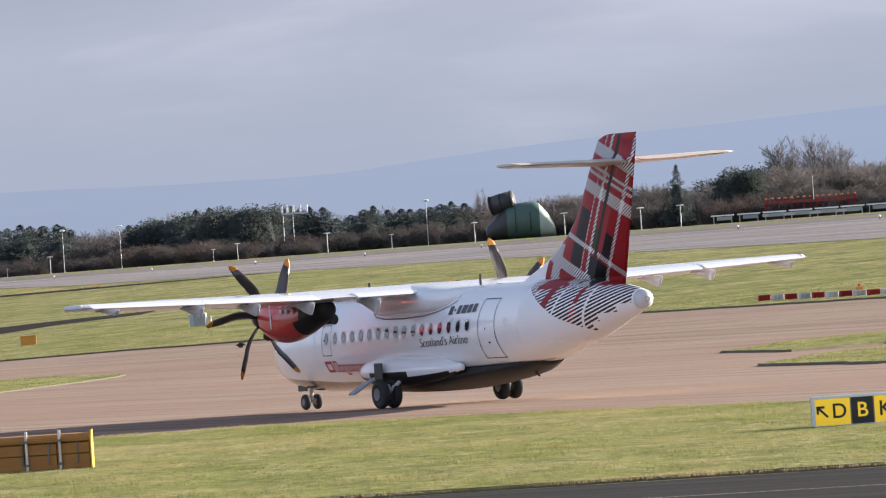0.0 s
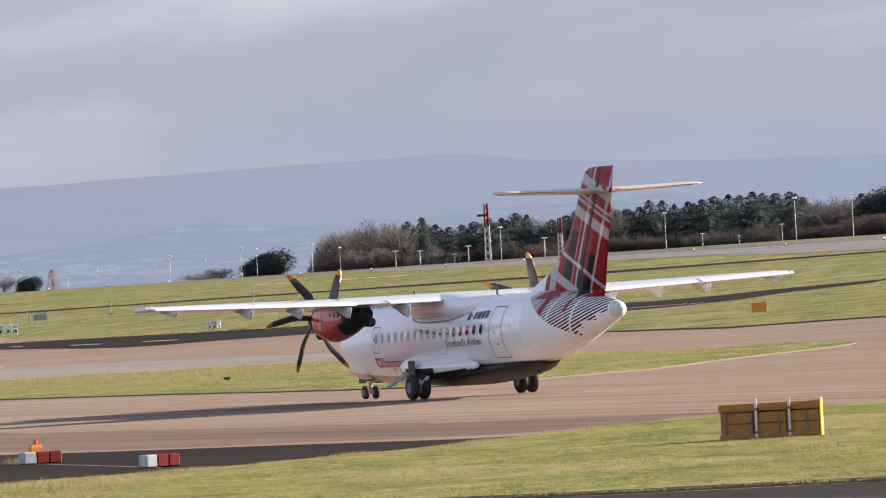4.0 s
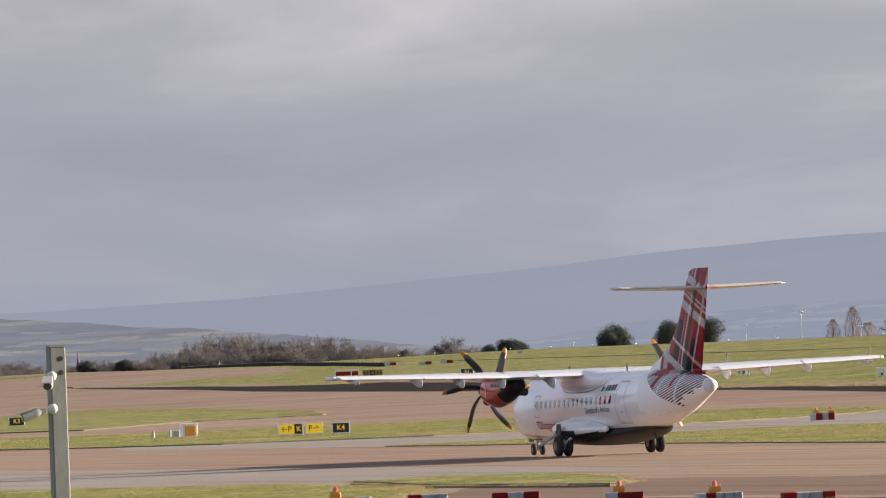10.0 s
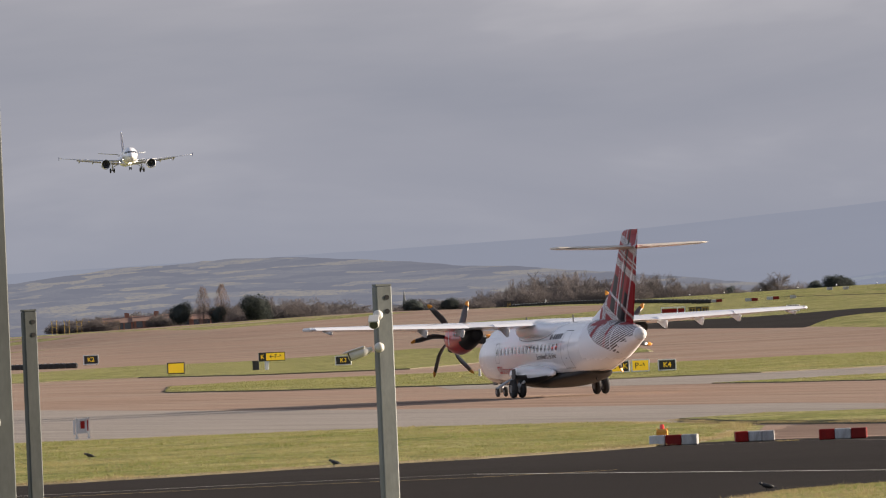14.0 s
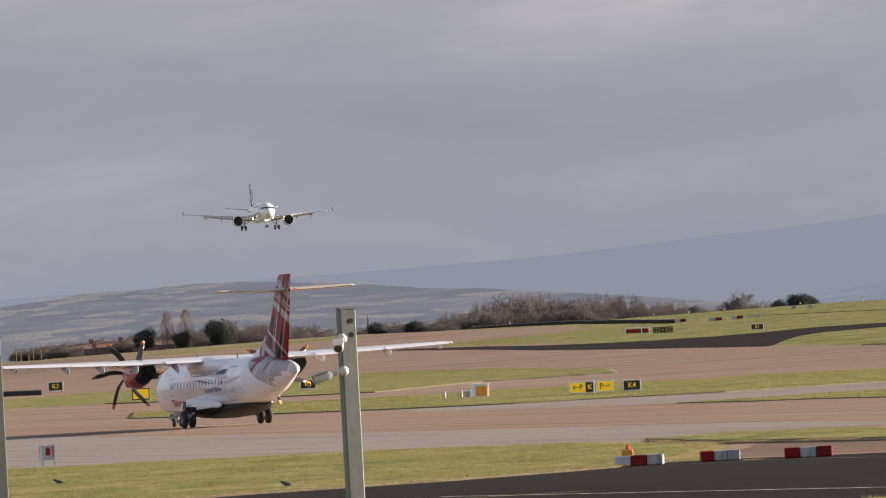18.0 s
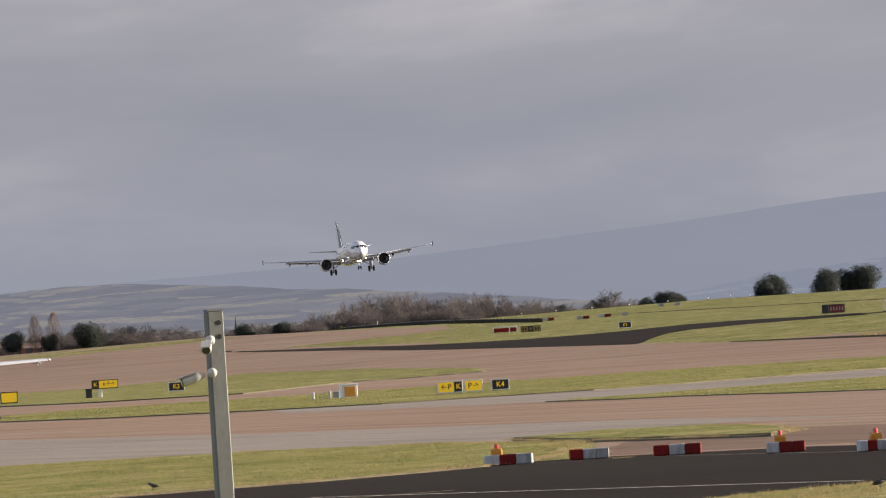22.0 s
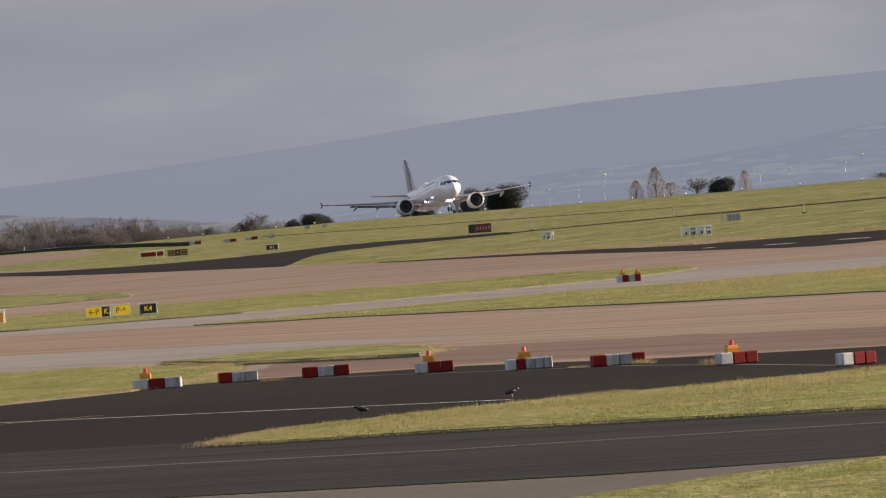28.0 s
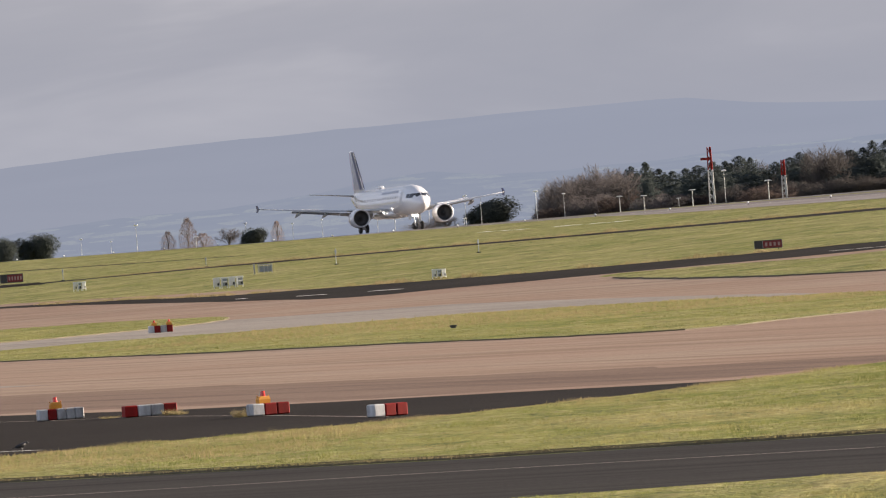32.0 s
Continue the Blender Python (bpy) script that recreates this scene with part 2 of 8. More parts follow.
M = dict(
    grass=ground_paint("grass", (0.172, 0.182, 0.058), (0.265, 0.24, 0.108), (0.34, 0.285, 0.155), bump=0.9, fine=4.5, patch=0.5, blotch=0.09, along=-20.8, streak=0.2, stretch=(1.5, 0.6), dark=(0.078, 0.095, 0.036), grit=0.7),
    pink=ground_paint("pink_concrete", (0.26, 0.184, 0.142), (0.284, 0.222, 0.174), (0.225, 0.152, 0.116), bump=0.1, along=-28.4, streak=0.7),
    brown_pave=ground_paint("stained_brown_concrete", (0.172, 0.122, 0.098), (0.205, 0.15, 0.12), (0.135, 0.098, 0.082), bump=0.1, along=-28.4, streak=0.7),
    pale=ground_paint("pale_concrete", (0.25, 0.225, 0.203), (0.275, 0.248, 0.222), (0.22, 0.193, 0.172), bump=0.1, along=-28.4, streak=0.7),
    asphalt=ground_paint("asphalt", (0.023, 0.02, 0.0185), (0.03, 0.0265, 0.0245), (0.018, 0.016, 0.015), bump=0.15, fine=14.0),
    road=ground_paint("worn_road_asphalt", (0.036, 0.034, 0.033), (0.045, 0.042, 0.04), (0.029, 0.028, 0.027), bump=0.15, fine=14.0, along=-62),
    worn_edge=ground_paint("worn_edge_concrete", (0.125, 0.112, 0.1), (0.15, 0.135, 0.12), (0.1, 0.09, 0.08), bump=0.15, fine=12.0),
    runway=ground_paint("runway_asphalt", (0.15, 0.14, 0.137), (0.21, 0.19, 0.182), (0.11, 0.104, 0.1), bump=0.1, along=-20.8),
    runway_edge=ground_paint("pale_runway_edge", (0.225, 0.205, 0.2), (0.26, 0.238, 0.23), (0.185, 0.17, 0.166), bump=0.1, along=-20.8),
    white_line=paint("white_line", (0.6, 0.58, 0.55), 0.8, vary=0.3, scale=1.0, fine=8.0),
    road_paint=paint("worn_pinkish_line", (0.27, 0.21, 0.19), 0.8, vary=0.4, scale=1.0, fine=8.0),
    yellow_line=paint("yellow_line", (0.5, 0.36, 0.14), 0.8, vary=0.3, scale=1.0, fine=8.0),
    seam=paint("dark_panel_seam", (0.1, 0.1, 0.105), 0.6, vary=0.1),
    hull=paint("white_aircraft_paint", (0.78, 0.78, 0.81), 0.2, vary=0.02, scale=0.7, fine=2.0, coat=0.8),
    grey_paint=paint("grey_aircraft_paint", (0.55, 0.56, 0.58), 0.35, vary=0.06, scale=1.0, fine=8.0),
    cowl=paint("red_cowling_paint", (0.5, 0.028, 0.024), 0.3, vary=0.08, scale=1.5, coat=0.4),
    black=paint("black_paint", (0.014, 0.014, 0.015), 0.5, vary=0.2, gloss=0.25),
    blade=paint("propeller_blade", (0.05, 0.046, 0.043), 0.32, vary=0.15, scale=3.0, coat=0.3),
    blade_tip=paint("orange_blade_tip", (0.62, 0.26, 0.03), 0.4, vary=0.1),
    tyre=paint("tyre_rubber", (0.025, 0.025, 0.026), 0.8, vary=0.2, fine=30),
    rim=paint("wheel_rim", (0.16, 0.16, 0.17), 0.4, 0.5, vary=0.1),
    steel=paint("bright_steel", (0.55, 0.55, 0.56), 0.3, 0.9, vary=0.1),
    glass=paint("dark_window_glass", (0.03, 0.032, 0.04), 0.08, vary=0.05, coat=0.8),
    red=paint("red_plastic", (0.23, 0.012, 0.01), 0.6, vary=0.35, scale=5, stain=(0.11, 0.018, 0.016), stain_amount=0.6, stretch=(1, 1, 0.4), each=0.2, gloss=0.15),
    white=paint("white_plastic", (0.46, 0.47, 0.48), 0.65, vary=0.3, scale=6, stain=(0.16, 0.15, 0.135), stain_amount=0.75, stretch=(1, 1, 0.35), each=0.12),
    orange=paint("orange_plastic", (0.62, 0.27, 0.03), 0.45, vary=0.12),
    far_orange=paint("weathered_orange_caps", (0.36, 0.11, 0.035), 0.7, vary=0.25),
    lens=paint("red_lens", (0.6, 0.03, 0.02), 0.2, vary=0.05, coat=0.6),
    sign_yellow=paint("sign_yellow", (0.75, 0.47, 0.015), 0.4, vary=0.05, glow=0.16),
    dull_yellow=paint("weathered_sign_yellow", (0.3, 0.2, 0.03), 0.6, vary=0.2),
    dull_mark=paint("faded_sign_marks", (0.34, 0.22, 0.21), 0.6, vary=0.2),
    sign_black=paint("sign_black", (0.02, 0.02, 0.02), 0.4, vary=0.1),
    sign_red=paint("sign_red", (0.17, 0.018, 0.022), 0.45, vary=0.1),
    sign_frame=paint("sign_frame", (0.8, 0.8, 0.78), 0.5, vary=0.08),
    grey_box=paint("grey_cabinet", (0.3, 0.33, 0.36), 0.5, vary=0.1),
    wood=paint("brown_stained_board", (0.34, 0.15, 0.025), 0.6, vary=0.18, scale=2.5, fine=25, stain=(0.22, 0.095, 0.02), stain_amount=0.5),
    amber=paint("amber_panel", (0.75, 0.42, 0.03), 0.45, vary=0.08),
    zinc=paint("galvanised_steel", (0.15, 0.162, 0.158), 0.55, 0.2, vary=0.25, scale=9, fine=70, stain=(0.085, 0.096, 0.094), stain_amount=0.7, stretch=(1, 1, 0.35)),
    old_zinc=paint("weathered_galvanised_steel", (0.055, 0.063, 0.062), 0.55, 0.2, vary=0.3, scale=9, fine=70, stain=(0.026, 0.032, 0.033), stain_amount=0.7, stretch=(1, 1, 0.35)),
    cam_white=paint("camera_housing", (0.52, 0.51, 0.48), 0.4, vary=0.06),
    pole=paint("grey_pole", (0.45, 0.46, 0.46), 0.45, 0.3, vary=0.1),
    bark=paint("bark", (0.1, 0.08, 0.066), 0.9, vary=0.25, scale=3, fine=20),
    # needles and leaves are lifted and greyed to stand in for distance haze
    conifer=paint("conifer_needles", (0.066, 0.078, 0.076), 0.8, vary=0.15, scale=0.8, fine=5, each=0.25, gloss=0.0),
    leafy=paint("evergreen_leaves", (0.064, 0.074, 0.07), 0.75, vary=0.15, scale=0.8, fine=5, each=0.3, gloss=0.0),
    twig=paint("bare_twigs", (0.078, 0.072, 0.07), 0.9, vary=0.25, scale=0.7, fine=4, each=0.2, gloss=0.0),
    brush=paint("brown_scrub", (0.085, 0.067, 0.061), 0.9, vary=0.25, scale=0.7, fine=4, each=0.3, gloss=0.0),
    # paler than the nearer twigs: distance haze is put into these two colours
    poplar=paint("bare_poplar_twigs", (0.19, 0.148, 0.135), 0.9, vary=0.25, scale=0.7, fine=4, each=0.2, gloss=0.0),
    far_twig=paint("haze_paled_twigs", (0.125, 0.112, 0.11), 0.9, vary=0.2, scale=0.7, fine=4, each=0.25, gloss=0.0),
    # tailplane colour, with the sunlit ground's warm bounce put into it
    tan=paint("tan_ground_bounce", (0.5, 0.44, 0.36), 0.4, vary=0.08, scale=1.0, fine=8.0),
    tank_end=paint("pale_green_panel", (0.4, 0.46, 0.4), 0.5, vary=0.15, scale=0.5, fine=3),
    tank=paint("green_tank_paint", (0.06, 0.11, 0.09), 0.4, vary=0.2, scale=0.3, fine=3),
    dark_metal=paint("dark_metal", (0.05, 0.05, 0.052), 0.5, 0.4, vary=0.2),
    feather=paint("black_feathers", (0.018, 0.018, 0.02), 0.5, vary=0.2),
    blade_grass=paint("grass_blades", (0.178, 0.19, 0.06), 0.8, vary=0.5, scale=0.5, fine=3.0, stain=(0.37, 0.3, 0.145), stain_amount=0.85, stretch=(1, 0.3, 1), gloss=0.1),
    straw=paint("straw_grass", (0.3, 0.24, 0.13), 0.85, vary=0.35, scale=0.4, fine=3.0, stain=(0.17, 0.17, 0.06), stain_amount=0.8, gloss=0.1),
    soil=paint("dark_soil_edge", (0.095, 0.08, 0.045), 0.95, vary=0.4, scale=0.8, fine=6.0),
    lamp_glow=paint("lit_landing_lamp", (1.0, 0.93, 0.8), 0.3, vary=0.0, glow=4.0),
    lamp_head=paint("lamp_head", (0.75, 0.77, 0.8), 0.35, vary=0.05),
    brick=paint("far_brick", (0.28, 0.13, 0.09), 0.9, vary=0.2, scale=0.3, fine=2),
    slate=paint("far_roof", (0.2, 0.12, 0.09), 0.8, vary=0.2, scale=0.3, fine=2),
    stone=paint("far_grey_stone", (0.11, 0.115, 0.125), 0.9, vary=0.15, scale=0.3, fine=2),
    logo_red=paint("logo_red", (0.42, 0.03, 0.05), 0.35, vary=0.02),
    letter=paint("dark_lettering", (0.035, 0.035, 0.045), 0.4, vary=0.02),
    name_blue=paint("pale_blue_lettering", (0.4, 0.43, 0.52), 0.4, vary=0.05),
    navy=paint("navy_paint", (0.02, 0.03, 0.12), 0.35, vary=0.05),
)
for key in ("conifer", "leafy", "twig", "brush", "poplar", "far_twig", "blade_grass", "straw"):
    lets_light_through(M[key], 0.4)


# ---- building helpers ----
def part(name, bm, material, parent=None, label="", smooth=False):
    me = bpy.data.meshes.new(name)
    bm.normal_update()
    bm.to_mesh(me)
    bm.free()
    for mat in (material if isinstance(material, (list, tuple)) else [material]):
        me.materials.append(mat)
    if smooth:
        me.polygons.foreach_set("use_smooth", [True] * len(me.polygons))
    ob = new(name, me)
    if parent:
        ob.parent = parent
    if label:
        ob["label"] = label
    return ob


def thing(name, label, category, group="", at=None):
    ob = new(name)
    ob.empty_display_size = 0.2
    tagged(ob, label, category, group)
    if at is not None:
        ob.matrix_basis = at
    return ob


def block(bm, c, size, turn=None, bevel=0.0):
    """A box about c with sides size, turned by a matrix, its edges bevelled."""
    m = Matrix.Translation(c) @ (turn.to_4x4() if turn else Matrix()) @ Matrix.Diagonal((*size, 1))
    made = bmesh.ops.create_cube(bm, size=1.0, matrix=m)
    if bevel:
        edges = list({e for v in made["verts"] for e in v.link_edges})
        bmesh.ops.bevel(bm, geom=edges, offset=bevel, segments=1, affect="EDGES")
    return bm


def boxes(*items, bevel=0.0):
    bm = bmesh.new()
    for c, size in items:
        block(bm, c, size, bevel=bevel)
    return bm


def rod(bm, a, b, r, r2=None, n=10, caps=True):
    a, b = Vector(a), Vector(b)
    d = b - a
    m = Matrix.Translation((a + b) / 2) @ d.to_track_quat("Z", "Y").to_matrix().to_4x4()
    bmesh.ops.create_cone(bm, cap_ends=caps, segments=n, radius1=r, radius2=r if r2 is None else r2, depth=d.length, matrix=m)
    return bm


def rods(*items, n=10):
    bm = bmesh.new()
    for a, b, r in items:
        rod(bm, a, b, r, n=n)
    return bm


def loft(bm, rings, closed=True, caps=True):
    """Skin through rings of equal length."""
    rows = [[bm.verts.new(p) for p in ring] for ring in rings]
    n = len(rows[0])
    for a, b in zip(rows, rows[1:]):
        for k in range(n if closed else n - 1):
            bm.faces.new((a[k], a[(k + 1) % n], b[(k + 1) % n], b[k]))
    if caps and closed:
        bm.faces.new(rows[0][::-1])
        bm.faces.new(rows[-1])
    return rows


def lettering(text, size, material, parent, place, name="lettering", depth=0.004, bold=0.0):
    """Words in the built-in font, as a mesh; place: pose of the line's middle, x along the text."""
    cu = bpy.data.curves.new(name, "FONT")
    cu.body, cu.size, cu.align_x, cu.align_y, cu.extrude, cu.offset = text, size, "CENTER", "CENTER", depth, bold
    tmp = new(name, cu)
    me = bpy.data.meshes.new_from_object(tmp.evaluated_get(bpy.context.evaluated_depsgraph_get()))
    bpy.data.objects.remove(tmp)
    me.materials.clear()
    me.materials.append(material)
    ob = new(name, me)
    ob.parent = parent
    ob.matrix_basis = place
    return ob


# ---- the lie of the land: along and across the runway ----
ALONG, ACROSS = Vector((0.3556, -0.9346)), Vector((0.9346, 0.3556))
RISE = [(-1e5, 0), (150, 0), (170, 0.35), (300, 5.1), (318, 5.65), (330, 5.75), (400, 6.6), (440, 7.1), (600, 6.9), (1500, -5), (6000, -25)]
FADE = [(-6000, 0.4), (-2450, 0.46), (-1900, 0.72), (-1720, 0.91), (-1500, 1.045), (-1290, 1), (3000, 1)]
DIP = [(324, 0), (340, 1), (600, 1), (900, 0)]   # the runway sinks behind the crest at its far end


def height(x, y):
    v, u = x * ACROSS.x + y * ACROSS.y, x * ALONG.x + y * ALONG.y
    dip = np.interp(v, *zip(*DIP)) * np.interp(u, [-1440, -1290], [1.25, 0])
    swell = np.interp(v, [200, 222, 268, 288], [0, 1.25, 1.25, 0]) * np.interp(u, [-2450, -1900, -1640, -1380], [0, 1, 1, 0])
    return float(np.interp(v, *zip(*RISE)) * np.interp(u, *zip(*FADE)) - dip + swell)


def bearing(turn, reach):
    """The ground's point at that bearing (degrees right of +y) and reach."""
    x, y = reach * math.sin(radians(turn)), reach * math.cos(radians(turn))
    return Vector((x, y, height(x, y)))


def uv_point(u, v):
    p = ALONG * u + ACROSS * v
    return p.x, p.y


def make_ground():
    bm = bmesh.new()
    us = [-6000, -4500, -3400, -2900, -2450, -2200, -1900, -1810, -1720, -1640, -1570, -1500, -1440, -1380, -1290, -1000, -600, -300, 0, 300, 900, 2000]
    vs = [-900, -300, 0, 80, 150, 170, 200, 222, 245, 268, 288, 300, 318, 324, 330, 340, 400, 440, 500, 600, 900, 1500, 2600, 4000]
    rows = [[bm.verts.new((*uv_point(u, v), height(*uv_point(u, v)))) for v in vs] for u in us]
    for a, b in zip(rows, rows[1:]):
        for k in range(len(vs) - 1):
            bm.faces.new((a[k], a[k + 1], b[k + 1], b[k]))
    ob = part("ground", bm, M["grass"])
    return tagged(ob, "wide airfield grass rising gently to the runway", "ground", kind="structure")


def drape(points, lift, ragged=0.0, step=2.0, skirt=0.0, seed=1):
    """A bmesh sheet over the land inside a ring of points; ragged: how uneven its rim is; skirt: depth of its edge."""
    rnd = random.Random(seed)
    ring = []
    pts = [Vector(p) for p in points]
    for a, b in zip(pts, pts[1:] + pts[:1]):
        n = max(1, int((b - a).length / step)) if ragged else 1
        for k in range(n):
            p = a.lerp(b, k / n)
            ring.append(p + Vector((rnd.uniform(-1, 1), rnd.uniform(-1, 1))) * ragged if ragged else p)
    bm = bmesh.new()
    f = bm.faces.new([bm.verts.new((p.x, p.y, 0)) for p in ring])
    bm.normal_update()
    if f.normal.z < 0:
        f.normal_flip()
    bmesh.ops.triangulate(bm, faces=list(bm.faces))
    for v in [r[0] for r in RISE[1:-1] + DIP[:2]] + [200, 222, 268, 288]:
        cut = list(bm.verts) + list(bm.edges) + list(bm.faces)
        bmesh.ops.bisect_plane(bm, geom=cut, plane_co=(*uv_point(0, v), 0), plane_no=(*ACROSS, 0))
    for u in [f[0] for f in FADE[1:-1]] + [-1640, -1440, -1380]:
        cut = list(bm.verts) + list(bm.edges) + list(bm.faces)
        bmesh.ops.bisect_plane(bm, geom=cut, plane_co=(*uv_point(u, 0), 0), plane_no=(*ALONG, 0))
    for v in bm.verts:
        v.co.z = height(v.co.x, v.co.y) + lift
    if skirt:
        rim = [e for e in bm.edges if e.is_boundary]
        away = {}
        for e in rim:
            a, b = e.verts
            out = Vector((b.co.y - a.co.y, a.co.x - b.co.x, 0)).normalized()
            if out.dot((a.co + b.co) / 2 - e.link_faces[0].calc_center_median()) < 0:
                out.negate()
            for v in e.verts:
                away.setdefault((round(v.co.x, 4), round(v.co.y, 4)), Vector()).xyz += out
        ext = bmesh.ops.extrude_edge_only(bm, edges=rim)
        for g in ext["geom"]:
            if isinstance(g, bmesh.types.BMVert):
                out = away.get((round(g.co.x, 4), round(g.co.y, 4)), Vector())
                g.co += out.normalized() * 0.25 if out.length else Vector()
                g.co.z -= skirt
            elif isinstance(g, bmesh.types.BMFace):
                g.material_index = 1
    return bm


def pavement(name, points, material, label, lift=0.008):
    ob = part(name, drape(points, lift), material)
    return tagged(ob, label, "pavement", kind="structure")


ISLANDS = []


def grass_island(points, label="short winter grass between the taxiways", lift=0.05, seed=1, ragged=0.22):
    ob = part("grass_verge", drape(points, lift, ragged, 1.6, 0.3, seed), [M["grass"], M["soil"]])
    ISLANDS.append([Vector(p) for p in points])
    return tagged(ob, label, "grass", kind="structure")


make_ground()
# the wide pinkish taxiway field
pavement("taxiway", [(45, 202), (20, 230), (11, 245), (6, 254), (1, 263), (-5, 271), (-9.5, 271), (-12.5, 261), (-15.5, 249), (-18.8, 250), (-23.5, 256), (-28, 260), (-33, 266), (-40, 280), (-48, 286),
                     (-50, 300), (-53, 320), (-61, 341), (-70, 350), (-84, 350), (-110, 338), (-160, 300), (-330, 700), (-420, 1300), (-620, 2150), (-420, 2150),
                     (-313, 1640), (-262, 1448), (-252, 1400), (-256, 1385), (-272, 1375), (-243, 1281), (-219, 1209), (-205, 1120), (-158, 975), (-121, 844), (-84, 717), (-66, 668), (-53, 662), (-44, 616), (-30, 572), (-21, 557), (-12, 552), (0, 528), (10, 515), (17, 505), (24, 484),
                     (40, 440), (80, 380)], M["pink"], "wide pinkish concrete taxiway with dark joints and streaks")
pavement("pale_taxiway_strip", [(-62, 342), (-71, 351), (-84, 351), (-110, 340), (-150, 318), (-190, 420), (-150, 520), (-126, 512), (-100, 452), (-84, 420), (-62.3, 385), (-55, 367), (-48, 349), (-53.5, 355), (-58.5, 352), (-58, 330)], M["pale"],
         "pale worn concrete strip of the taxiway", 0.012)
band = part("stained_taxiway_band", drape([(-52, 322), (-50.5, 336), (-48.8, 331), (-38, 314), (-29.2, 298.6), (-20.9, 283), (-14.6, 275.6), (-8.5, 272.5), (-12.5, 263), (-18, 256), (-28, 265), (-40, 284), (-48.5, 290), (-50, 302)], 0.009, 0.7, 3.0), M["brown_pave"])
tagged(band, "browner stained concrete along the apron", "pavement", kind="structure")
pavement("link_taxiway", [(-112, 560), (-98, 575), (-88, 600), (-80, 632), (-74.6, 630), (-70.7, 623), (-66.5, 617), (-62.7, 613), (-58.6, 607), (-49, 577), (-40, 545.5), (-32, 516), (-27, 490), (-27, 460), (-40, 440), (-60, 480), (-78, 490), (-85, 495), (-104, 525)], M["pale"],
         "narrow grey concrete link between grass strips", 0.014)
pavement("dark_link_near", [(-300, 1445), (-268, 1348), (-241, 1267), (-222, 1204), (-208, 1164), (-197, 1138), (-187, 1121), (-181, 1118), (-178, 1122), (-175, 1124), (-167, 1110), (-155.3, 1078), (-146, 1058), (-141.5, 1030), (-149.8, 1042), (-157.9, 1054), (-164, 1056), (-163.8, 1037), (-159.7, 1001), (-155.2, 966), (-154.3, 957), (-166, 994), (-179.5, 1037), (-194, 1084), (-209, 1133), (-231, 1214)][::-1], M["asphalt"],
         "dark asphalt link taxiway curving to the runway", 0.010)
pavement("dark_link_far", [(-136.8, 903), (-136.2, 898), (-118.3, 843.8), (-110.3, 820), (-101.6, 789), (-95.5, 767), (-88, 740), (-81.5, 719), (-78, 705), (-74, 694), (-70.5, 688), (-66, 686.5), (-61.5, 680.5), (-57.3, 677), (-52.8, 673), (-46.9, 667), (-44.8, 664), (-40.6, 659), (-36.7, 656), (-33, 655), (-29.5, 660), (-26, 676), (-21, 683), (-20, 697), (-28, 694), (-33, 688), (-36.6, 690), (-39, 694), (-43, 695), (-47, 699), (-51, 705), (-56, 711), (-60.5, 717), (-65, 723), (-70, 733), (-75, 742), (-80.5, 754), (-85.5, 764), (-91.5, 774), (-98, 793), (-105, 817), (-112, 835), (-120.3, 859)], M["asphalt"],
         "dark asphalt link taxiway along the grass", 0.011)
pavement("link_mouth", [(-130, 880), (-125, 884), (-92, 794), (-82, 752), (-73, 730), (-64.4, 721), (-57.5, 711), (-50.2, 698), (-43.2, 683), (-38.9, 676), (-34, 670), (-31, 645), (-33, 632), (-40, 650), (-46.5, 663), (-50.6, 668), (-53, 672), (-54.2, 668), (-53, 658), (-66, 664), (-84, 712), (-121, 840)], M["pink"],
         "pinkish concrete mouth of the link taxiway", 0.009)
pavement("apron", [(-18.5, 252.5), (-23.5, 258), (-28, 262.5), (-33.4, 269), (-40.4, 282), (-48, 287), (-50.5, 284), (-53, 271), (-57, 265), (-62, 256), (-75, 232), (-110, 180), (-90, 150), (-45, 170), (-29, 193), (-28, 208), (-24, 217), (-19, 228), (-15.5, 240), (-14, 251)], M["asphalt"],
         "dark asphalt apron with worn white lines", 0.010)
pavement("service_road", [(-110, 262), (-60, 220), (-34, 200.5), (-27, 190.5), (-18, 183), (-10, 179.5), (0, 178), (8, 176), (25, 171), (60, 160), (60, 140), (25, 146), (0, 150), (-9, 152), (-14, 152), (-20, 153), (-27, 158), (-45, 170), (-100, 200)], M["road"],
         "dark asphalt service road with a faint centre line", 0.014)
pavement("concrete_edge", [(-14, 152), (-20, 152.5), (-27, 157.5), (-45, 169.5), (-45, 158), (-28, 142), (-19, 139), (-17, 146)], M["worn_edge"], "pale concrete edge of the service road", 0.009)
pavement("runway", [uv_point(-2600, 322), uv_point(900, 322), uv_point(900, 368), uv_point(-2600, 368)], M["runway"], "grey grooved asphalt runway on the crest", 0.014)
pavement("runway_shoulder", [uv_point(-1110, 322), uv_point(-1085, 316), uv_point(-1030, 307), uv_point(-980, 304.5), uv_point(-915, 300), uv_point(-860, 291), uv_point(-800, 289), uv_point(-740, 285.5), uv_point(-684, 277.5), uv_point(-640, 273), uv_point(-500, 268), uv_point(900, 268), uv_point(900, 334), uv_point(-1110, 334)], M["runway_edge"], "pale grey worn runway shoulder", 0.024)
pavement("far_taxiway", [uv_point(-1350, 380), uv_point(900, 380), uv_point(900, 412), uv_point(-1350, 412)], M["runway"], "grey asphalt beyond the runway", 0.010)
TRACK = [(-1600, 290, 0.9), (-1369, 282, 0.9), (-1241, 279, 0.9), (-1152, 275.5, 0.9), (-1085, 274, 0.5)]
